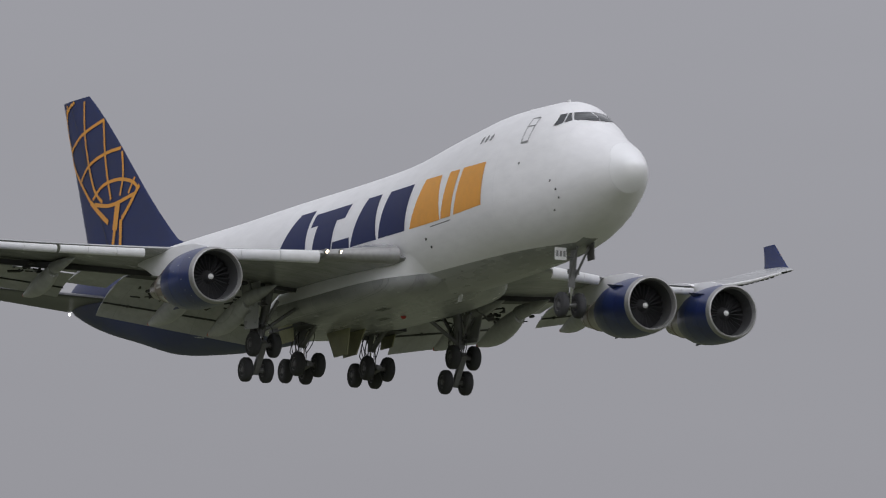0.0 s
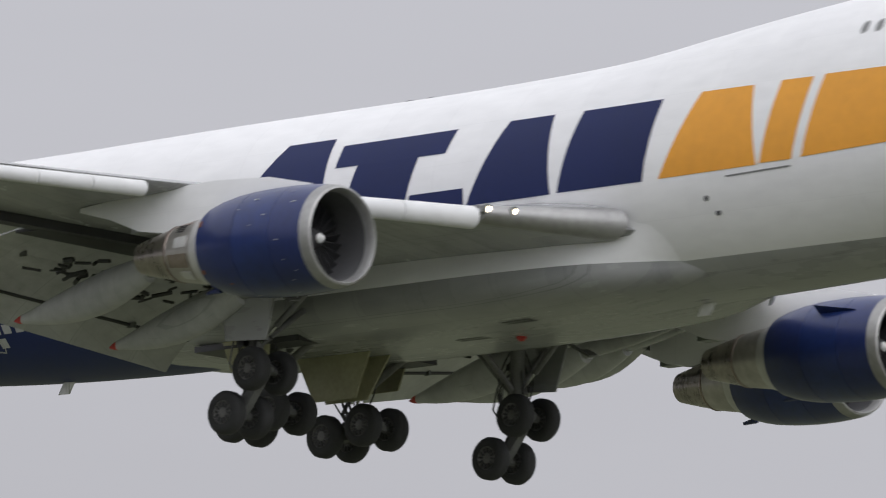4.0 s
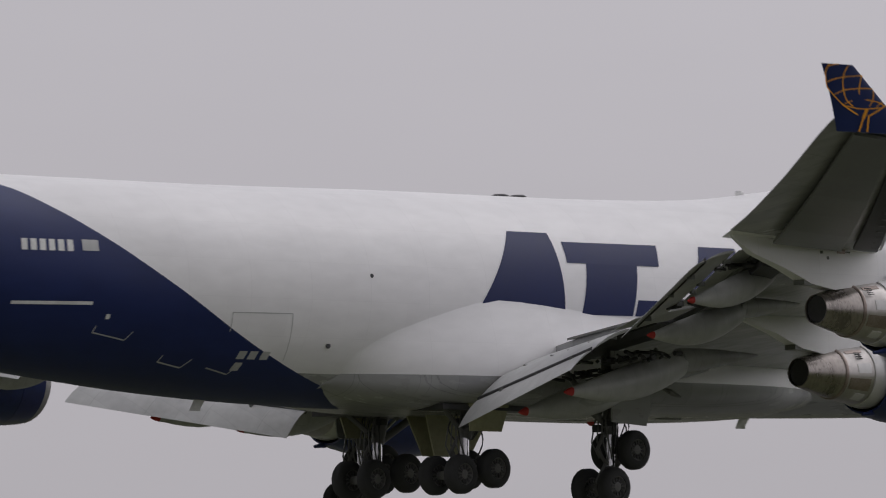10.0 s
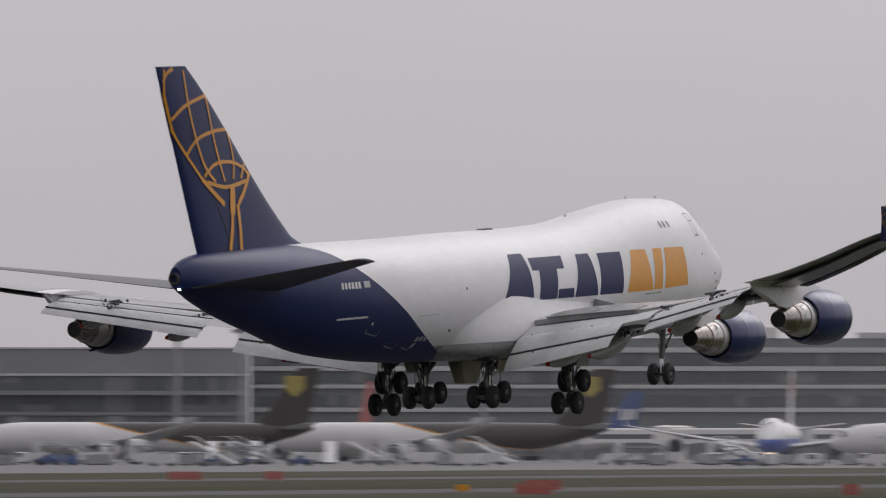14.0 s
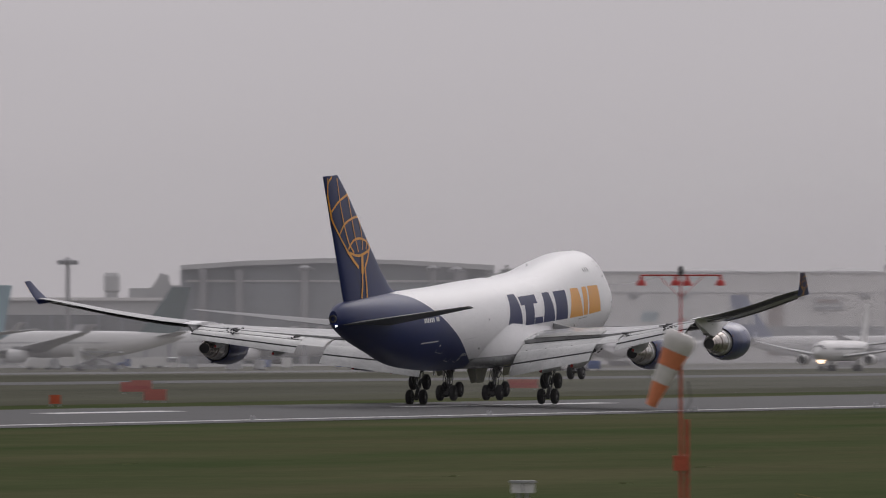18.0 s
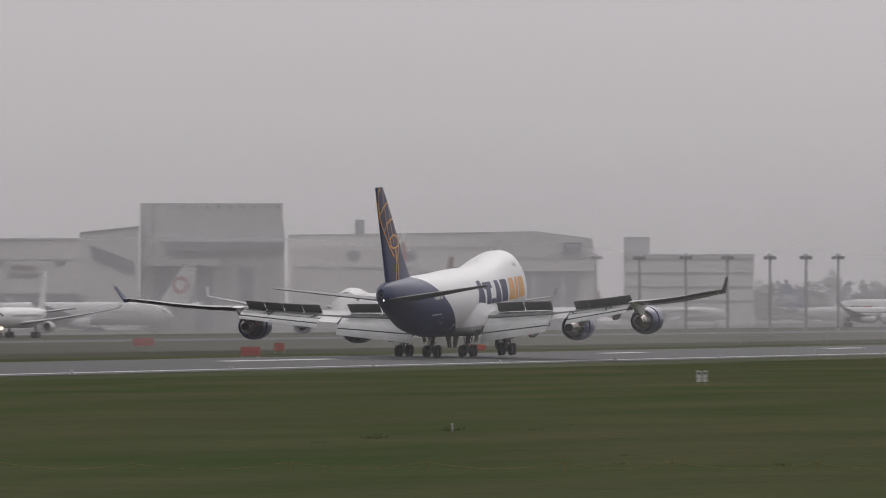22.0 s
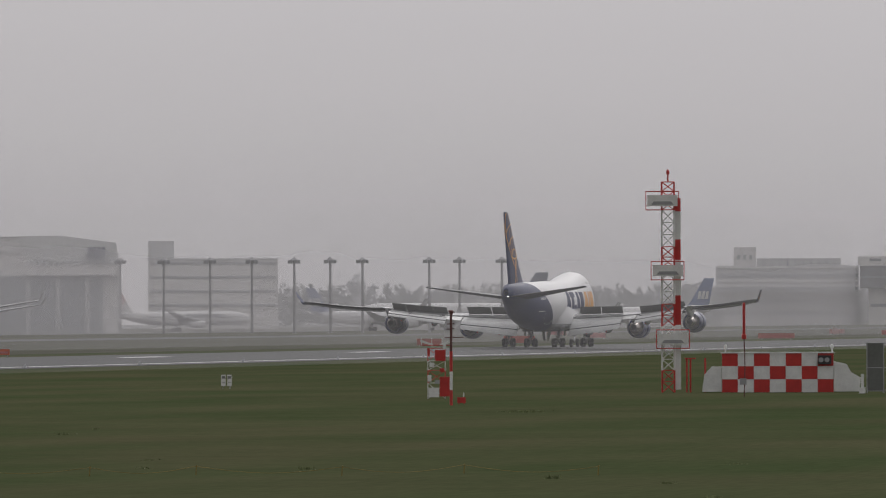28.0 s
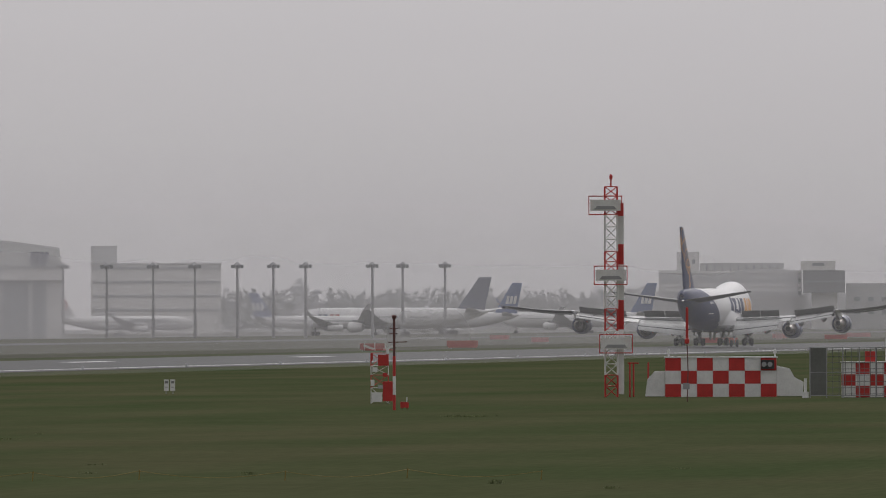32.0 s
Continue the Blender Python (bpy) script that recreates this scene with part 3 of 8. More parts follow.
        # brand letters stand as plain slanted blocks, hull film in two colours
        for mat, quads in ((letter_navy, (((36.0, 5.55), (32.05, 5.6), (32.15, 8.2), (33.95, 8.2)), ((31.3, 5.62), (29.0, 5.64), (28.6, 7.25), (30.9, 7.25)), ((31.75, 7.25), (27.6, 7.25), (27.4, 7.95), (31.7, 7.93)),
                                   ((28.9, 5.64), (26.75, 5.64), (26.75, 6.15), (28.75, 6.15)), ((26.65, 5.64), (23.55, 5.65), (23.8, 7.97), (25.45, 7.97)), ((23.3, 5.66), (20.2, 5.66), (19.75, 7.95), (22.7, 7.95)))),
                           (amber_paint, (((19.6, 5.67), (16.1, 5.7), (16.45, 7.98), (18.35, 8.0)), ((15.98, 5.73), (14.85, 5.73), (14.3, 7.98), (15.45, 8.0)), ((14.5, 5.75), (11.35, 5.85), (11.3, 7.97), (13.9, 8.0))))):
            for quad in quads:
                w = Build()
                patch(w, quad, 6, 8, hand)
                w.out("lettering_block", mat, body, "amber block of hull lettering" if mat is amber_paint else "navy block of hull lettering", smooth=True)
        # registration and type marking as plain bars, a small flag
        for k in range(6):
            w = Build()
            patch(w, ((54.68 - k * 0.35, 6.95), (54.45 - k * 0.35, 6.95), (54.42 - k * 0.35, 7.3), (54.65 - k * 0.35, 7.3)), 1, 2, hand)
            w.out("marking_bar", white_steel, tail, "small white bar of registration marking")
        w = Build()
        patch(w, ((52.35, 6.98), (51.72, 6.98), (51.7, 7.32), (52.33, 7.32)), 2, 2, hand)
        w.out("flag_patch", flap_grey, tail, "small pale flag")
        w = Build()
        patch(w, ((54.9, 5.32), (51.9, 5.36), (51.9, 5.46), (54.9, 5.42)), 4, 1, hand)
        w.out("marking_bar", white_steel, tail, "thin white bar of type marking")
        w = Build()
        for a, c in (((51.6, 4.55), (50.3, 4.35)), ((51.6, 4.55), (51.55, 4.75)), ((50.3, 4.35), (50.1, 4.6)), ((48.6, 3.75), (47.6, 3.6)), ((48.6, 3.75), (48.55, 3.95)), ((47.6, 3.6), (47.35, 3.85)), ((46.6, 3.62), (45.6, 3.45)), ((45.6, 3.45), (45.4, 3.7))):
            stroke(w, (a, c), 0.035, lambda s, z: side(s, z, 0.014, hand))
        tagged(w.out("door_outlining", flap_grey, tail, "thin pale outlines of service doors"), kind="stuff")
        w = Build()
        patch(w, ((51.3, 4.95), (51.15, 4.95), (51.15, 5.1), (51.3, 5.1)), 1, 1, hand, 0.016)
        w.out("notice_patch", white_steel, tail, "small white notice")
        # hold doors and service marks
        w = Build()
        for a, c in (((46.4, 5.27), (43.9, 5.3)), ((43.9, 5.3), (43.7, 3.9)), ((46.4, 5.27), (46.35, 4.7))):
            stroke(w, (a, c), 0.03, lambda s, z: side(s, z, 0.014, hand))
        w.out("hold_door_outline", flap_grey, body, "thin grey outlined lower hold door")
        w = Build()
        stroke(w, ((17.2, 5.5), (14.9, 5.55)), 0.05, lambda s, z: side(s, z, 0.014, hand))
        w.out("hold_door_outline", grey_trim, body, "grey upper edge of the forward hold door")
        for s, z, r in ((40.56, 6.56, 0.065), (42.1, 4.39, 0.1), (8.1, 7.49, 0.055), (5.46, 6.33, 0.065), (5.07, 5.88, 0.065), (4.97, 5.47, 0.065), (5.57, 4.95, 0.06), (17.7, 4.6, 0.09), (18.0, 5.0, 0.08)):
            w = Build()
            c = side(s, z, 0.016, hand)
            w.lathe(c - Vector((hand * 0.03, 0, 0)), (hand, 0, 0), [(0, r), (0.03, r), (0.035, r * 0.5)], 12)
            w.out("service_port", soot_shade, body, "dark round port")
        for k, (s, z) in enumerate(((45.5, 4.02), (45.05, 4.02), (44.55, 4.02), (45.45, 3.68))):
            w = Build()
            patch(w, ((s + 0.16, z - 0.12), (s - 0.16, z - 0.12), (s - 0.18, z + 0.12), (s + 0.14, z + 0.12)), 1, 1, hand, 0.016)
            w.out("notice_patch", flap_grey, tail, "small pale notice square")
    # roof fittings, belly beacon and blade aerials
    for s, h in ((12.3, 0.16), (8.2, 0.12), (20.5, 0.13)):
        Build().rings([[B(x, s + d, top_z(s) + z) for x, d in ((0.04, 0), (0, 0.28 - z * 0.2), (-0.04, 0), (0, -0.2 + z))] for z in (-0.05, h)]).out("blade_aerial", white_steel, plane, "small blade aerial")
    for s in (31.6, 30.8):
        Build().lathe(B(0, s, top_z(s) - 0.03), (0, 0, 1), [(0, 0.3), (0.06, 0.28), (0.1, 0.18)], 16).out("roof_dome", soot_shade, plane, "flat dark antenna on the roof", smooth=True)
    for x0, y0, z in ((1.55, 6.5, 2.528), (0.2, 3.6, 2.486)):  # rows of belly vents
        for k in range(10):
            for r in (0.0, 0.22):
                Build().box(x0 + r, x0 + r + 0.13, y0 + 0.11 * k, y0 + 0.11 * k + 0.055, z - 0.014, z + 0.03).out("belly_vent", panel_dark, plane, "small dark belly vent")
    Build().lathe(B(-0.1, 27.5, 2.55), (0, 0, -1), [(0, 0.16), (0.12, 0.14), (0.2, 0.05)], 12).out("belly_beacon", red_paint, plane, "red belly beacon")
    for s in (20.5, 44.9):
        Build().rings([[B(x, s + d, low_z(s) - z) for x, d in ((0.03, 0), (0, 0.25 + z * 0.6), (-0.03, 0), (0, -0.22 + z))] for z in (-0.05, 0.34)]).out("blade_aerial", white_steel, plane, "blade aerial under the belly")


def foil(x, s0, z0, chord, thick, drop=0.0, n=11, tail=1.0):
    """A wing section as a ring: leading edge at (s0, z0), nose-down drop over the chord; tail: the part of the chord that is kept."""
    up, lo = [], []
    for i in range(n + 1):
        c = tail * (i / n) ** 1.8
        t = thick * chord * (1.48 * math.sqrt(c) - 0.63 * c - 1.76 * c * c + 1.42 * c**3 - 0.51 * c**4) * 2
        camb = 0.02 * chord * math.sin(math.pi * c)
        up.append(B(x, s0 + c * chord, z0 + camb + t * 0.5 - drop * c + 0.002))
        lo.append(B(x, s0 + c * chord, z0 + camb - t * 0.5 - drop * c - 0.012 * chord * c * 0.3))
    return up[::-1] + lo[1:]


LE = lambda x: 18.1 + 0.9 * x
TE = smoothly([2.6, 11.5, 13.4, 20.64, 31.1], [35.6, 37.6, 38.8, 43.24, 49.59])
WZ = smoothly([2.6, 5.35, 13.0, 22.0, 26.0, 30.0, 31.3], [4.35, 4.72, 5.42, 6.62, 7.54, 8.7, 9.03])
BOX = smoothly([2.6, 11.3, 13.3, 20.64], [0.80, 0.80, 0.76, 0.74])
DROP = smoothly([2.6, 13.0, 20.6], [0.35, 0.3, -0.08])
HINGE = 21.3


def spanwise(prof, x0, x1, n, m):
    """A loft of rings prof(x) from x0 to x1, m mirrors it."""
    out = []
    for k in range(n + 1):
        r = prof(x0 + (x1 - x0) * k / n)
        out.append([Vector((p.x * m, p.y, p.z)) for p in r])
    return out


def slat(x0, x1, m, drop=0.62, fwd=0.55, k=0.7):
    def prof(x):
        c = TE(x) - LE(x)
        pts = []
        for i in range(9):
            a = math.pi * (0.08 + 0.84 * i / 8)
            pts.append(B(x, LE(x) - fwd + 0.045 * k * c * (1 - math.sin(a)), WZ(x) - drop * 0.55 + 0.042 * k * c * math.cos(a)))
        inner = [p + Vector((0, -0.10, 0)) for p in pts[::-1]]
        return pts + inner
    return Build().rings(spanwise(prof, x0, x1, 8, m))


def flap(x0, x1, ends, m, first=(0.05, 0.27)):
    """Three slotted flap blades between inboard and outboard ends: ((s, z) of the wing's rear edge, (s, z) of the trailing edge)."""
    blades = []
    for a, b, th in ((*first, 0.05), (0.312, 0.715, 0.07), (0.70, 1.0, 0.05)):
        def prof(x, a=a, b=b, th=th):
            u = (x - x0) / (x1 - x0)
            s0, z0, s1, z1 = [ends[0][i] * (1 - u) + ends[1][i] * u for i in range(4)]
            def arc(k):
                return s0 + (s1 - s0) * (k + 0.18 * math.sin(math.pi * k) * 0.6), z0 + (z1 - z0) * (k ** 1.35)
            (sa, za), (sb, zb) = arc(a), arc(b)
            d = Vector((sb - sa, zb - za))
            nrm = Vector((-d.y, d.x)).normalized() * d.length
            up, lo = [], []
            for i in range(7):
                c = (i / 6) ** 1.5
                t = th * (1.5 * math.sqrt(c) - 1.5 * c + 0.06)
                p = Vector((sa, za)) + d * c + nrm * (0.045 * math.sin(math.pi * c))
                up.append(B(x, *(p + nrm * t)))
                lo.append(B(x, *(p - nrm * t * 0.9)))
            return up[::-1] + lo[1:]
        blades.append(Build().rings(spanwise(prof, x0, x1, 3, m)))
    return blades


def canoe(x, tip, start, m, w=0.42):
    """A flap track fairing: a long pod from under the wing to its pointed tip."""
    (s1, z1), (s0, z0), h = tip, start, w * 1.2
    sj, zj = s0 + (s1 - s0) * 0.40, z0 + (z1 - z0) * 0.10 - 0.1
    fat = smoothly([0, 0.12, 0.32, 0.55, 0.75, 0.9, 0.955, 1.0], [0.66, 0.85, 1.0, 0.87, 0.58, 0.29, 0.2, 0.04])

    def ring(s, zc, r):
        out = []
        for j in range(16):
            q = math.pi * j / 8
            sx, cz = math.sin(q), math.cos(q)
            out.append(B(m * (x + w * r * sx), s, zc + h * r * (cz if cz < 0 else cz * 0.85)))
        return out
    aft = lambda v: ring(sj + (s1 - sj) * v, zj + (z1 - zj) * v - 0.16 * math.sin(math.pi * v), fat(v))
    fore = [ring(s0 + (sj + 0.12 - s0) * v, z0 + (zj - z0) * v + 0.12, 0.06 + 0.6 * math.sin(math.pi / 2 * v)) for v in (0, 0.1, 0.25, 0.45, 0.7, 1.0)]
    return Build().rings([aft(v) for v in (0, 0.05, 0.12, 0.2, 0.3, 0.4, 0.5, 0.6, 0.7, 0.8, 0.88, 0.935)]), Build().rings([aft(v) for v in (0.935, 0.962, 0.985, 1.0)]), Build().rings(fore)


def engine(wing, x, s0, z0, m, org):
    """A turbofan in its blue cowl with a bare metal lip and core nozzle; returns the sliding reverser sleeve."""
    ax = Vector((0, -1, 0.012))
    o = B(m * x, s0, z0)
    e = Build().lathe(o, ax, [(0.0, 1.29), (0.03, 1.345), (0.14, 1.39), (0.34, 1.42), (0.34, 1.36), (0.34, 1.215), (0.15, 1.23), (0.04, 1.265)], 40, True)
    lip = e.out("inlet_lip", bare_metal, wing, "bare metal inlet lip", org, True)
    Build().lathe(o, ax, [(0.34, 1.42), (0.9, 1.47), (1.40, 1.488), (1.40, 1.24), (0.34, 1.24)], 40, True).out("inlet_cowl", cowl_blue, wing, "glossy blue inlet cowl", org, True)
    Build().lathe(o, ax, [(0.3, 1.213), (1.42, 1.2), (1.42, 1.17), (0.3, 1.195)], 40, True).out("inlet_liner", liner_grey, wing, "dark grey inlet liner", org, True)
    Build().lathe(o, ax, [(1.415, 1.488), (1.8, 1.492), (2.3, 1.48), (2.80, 1.455), (2.80, 1.25), (1.415, 1.24)], 40, True).out("fan_cowl", cowl_blue_sheen, wing, "blue fan cowl with a sheen band in its colour", org, True)
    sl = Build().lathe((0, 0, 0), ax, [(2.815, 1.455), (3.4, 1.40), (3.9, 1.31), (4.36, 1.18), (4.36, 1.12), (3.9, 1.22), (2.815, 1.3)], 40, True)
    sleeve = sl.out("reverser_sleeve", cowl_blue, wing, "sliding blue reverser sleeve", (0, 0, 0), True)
    sleeve.location = o - Vector(org)
    rr = random.Random(int(x * 7))
    for k in range(9):
        a, h = rr.uniform(0.15, 3.0) * m, rr.choice((0.7, 1.0, 1.3, 1.75, 2.1, 2.5, 2.7))
        c = o + ax * h + Vector((math.sin(a), 0, math.cos(a))) * 1.496
        Build().box(c.x - 0.01, c.x + 0.008, c.y - 0.045, c.y + 0.045, c.z - 0.005, c.z + 0.005).out("cowl_latch", flap_grey, wing, "small pale latch", org)
    Build().lathe(o, ax, [(1.35, 1.2), (1.45, 1.2), (1.5, 0.3)], 40).out("fan_disc", fan_black, wing, "dark fan", org, True)
    for k in range(24):
        a = 6.28319 * k / 24
        d, t = Vector((math.cos(a), 0, math.sin(a))), Vector((-math.sin(a), 0, math.cos(a)))
        q = [o + ax * (1.1 + 0.18 * i) + d * r + t * (0.1 * i * (0.5 + r)) for r, i in ((0.33, 0), (1.13, 0), (1.13, 1.2), (0.33, 1.2))]
        Build().add(q + [p + t * 0.02 for p in q], [(0, 1, 2, 3), (7, 6, 5, 4), (0, 4, 5, 1), (2, 6, 7, 3), (1, 5, 6, 2), (3, 7, 4, 0)]).out("fan_blade", fan_black, wing, "", org)
    sp = Build().lathe(o, ax, [(0.84, 0.14), (0.95, 0.22), (1.1, 0.3), (1.35, 0.36)], 20).out("spinner", soot_shade, wing, "dark spinner with a white tip", org, True)
    Build().lathe(o, ax, [(0.72, 0.03), (0.76, 0.09), (0.845, 0.145)], 20).out("spinner_tip", white_steel, wing, "white spinner tip", org, True)
    Build().lathe(o, ax, [(4.1, 1.0), (4.4, 1.03), (4.72, 0.985), (4.84, 0.95), (4.84, 0.88)], 36).out("fan_nozzle_ring", ring_metal, wing, "pale fan nozzle ring", org, True)
    Build().lathe(o, ax, [(4.7, 0.93), (5.2, 0.88), (5.95, 0.77), (5.98, 0.72)], 36).out("core_shroud", nozzle_light, wing, "brushed metal core shroud", org, True)
    Build().lathe(o, ax, [(5.93, 0.76), (6.6, 0.62), (7.35, 0.45), (7.35, 0.42), (7.0, 0.40), (6.5, 0.38)], 36).out("core_nozzle", hot_metal, wing, "heat-stained core nozzle", org, True)
    Build().lathe(o, ax, [(6.7, 0.39), (7.28, 0.40)], 30).out("nozzle_mouth", soot_shade, wing, "dark nozzle mouth", org, True)
    for k in range(4):
        a = 0.75 + 0.085 * k
        c = o + ax * 5.35 + Vector((m * math.sin(a) * 0.885, 0, math.cos(a) * 0.885))
        Build().box(c.x - 0.012, c.x + 0.012, c.y - 0.13, c.y + 0.13, c.z - 0.012, c.z + 0.012).out("vent_slot", soot_shade, wing, "dark vent slot", org)
    def plate(h0, h1, r0, r1, a0, a1):
        """A thin plate lying on a cone of the engine, between two angles from the crown outwards."""
        pts = []
        for i in range(3):
            h, r = h0 + (h1 - h0) * i / 2, r0 + (r1 - r0) * i / 2
            for j in range(5):
                a = a0 + (a1 - a0) * j / 4
                d = Vector((m * math.sin(a), 0, math.cos(a)))
                pts += [o + ax * (h * Build.stretch) + d * (r + 0.012), o + ax * (h * Build.stretch) + d * (r - 0.01)]
        v = lambda i, j, k: (i * 5 + j) * 2 + k
        faces = [(v(i, j, 0), v(i + 1, j, 0), v(i + 1, j + 1, 0), v(i, j + 1, 0)) for i in range(2) for j in range(4)]
        faces += [(v(i, e, 0), v(i, e, 1), v(i + 1, e, 1), v(i + 1, e, 0)) for i in range(2) for e in (0, 4)] + [(v(e, j, 0), v(e, j, 1), v(e, j + 1, 1), v(e, j + 1, 0)) for e in (0, 2) for j in range(4)]
        return Build().add(pts, faces)
    for h0, h1, a0, a1, mat, word in ((4.98, 5.5, 1.2, 1.55, ring_metal, "pale access panel"), (5.1, 5.75, 0.55, 0.72, panel_brown, "heat-browned access panel"), (5.0, 5.8, 1.75, 2.2, panel_brown, "heat-browned access panel"), (5.05, 5.45, 2.35, 2.7, ring_metal, "pale access panel")):
        plate(h0, h1, 0.93 - 0.147 * (h0 - 4.86), 0.93 - 0.147 * (h1 - 4.86), a0, a1).out("access_panel", mat, wing, word, org, True)
    Build().lathe(o, ax, [(5.88, 0.795), (5.9, 0.80), (5.97, 0.785), (5.99, 0.765)], 36).out("joint_ring", panel_brown, wing, "dark joint ring", org, True)
    for h, r, a, w_ in ((4.24, 1.222, 1.05, 0.15), (4.24, 1.222, 2.2, 0.1), (3.3, 1.41, 2.5, 0.03)):
        plate(h - 0.06, h + 0.06, r + 0.008, r - 0.008, a, a + w_).out("placard", placard, wing, "small dull orange placard", org)
    for h, r, a in ((0.75, 1.462, 0.95), (1.65, 1.5, 1.2), (2.2, 1.492, 0.8), (1.1, 1.488, 1.7)):
        plate(h - 0.07, h + 0.07, r - 0.004, r - 0.004, a, a + 0.012).out("stencil_bar", flap_grey, wing, "small pale stencil bar", org)
    # strake on the inboard flank of the cowl and a drain mast below
    st = [o + ax * h + Vector((-m * r * math.sin(0.9), 0, r * math.cos(0.9))) for h, r in ((0.95, 1.47), (2.3, 1.48), (2.3, 1.78))]
    Build().add(st + [q_ + Vector((0.03, 0, 0.03)) for q_ in st], [(0, 1, 2), (5, 4, 3), (0, 3, 4, 1), (1, 4, 5, 2), (2, 5, 3, 0)]).out("strake", cowl_blue, wing, "blue strake on the cowl", org)
    Build().tube(o + ax * 4.25 + Vector((m * 0.25, 0, -1.15)), o + ax * 4.75 + Vector((m * 0.25, 0, -1.22)), 0.1, 0.05, 8).out("drain_fairing", cowl_blue, wing, "small blue drain fairing", org, True)
    # pylon, from above the cowl to under the wing
    py = []
    for s, zl, zt, w in ((1.2, 1.40, 1.55, 0.06), (2.6, 1.35, 1.85, 0.2), (4.6, 0.9, 1.95, 0.27), (6.4, 0.66, 1.9, 0.27), (7.4, 0.82, 1.85, 0.25)) + (((8.5, 1.25, 2.06, 0.2), (9.8, 1.65, 2.18, 0.14), (10.6, 2.12, 2.24, 0.05)) if x > 15 else ((8.5, 1.25, 1.8, 0.2), (9.8, 1.6, 1.72, 0.06))):
        py.append([o + Vector((dx, -s, z)) for dx, z in ((-w, zl), (w, zl), (w, (zl + zt) / 2), (w * 0.7, zt), (-w * 0.7, zt), (-w, (zl + zt) / 2))])
    Build().rings(py).out("pylon", white_paint, wing, "white engine pylon", org, True)
    Build().box(o.x - 0.22, o.x + 0.22, o.y - 7.7, o.y - 6.9, o.z + 0.78, o.z + 1.0).out("pylon_heat_shield", panel_dark, wing, "dark metal heat shield", org)
    return sleeve


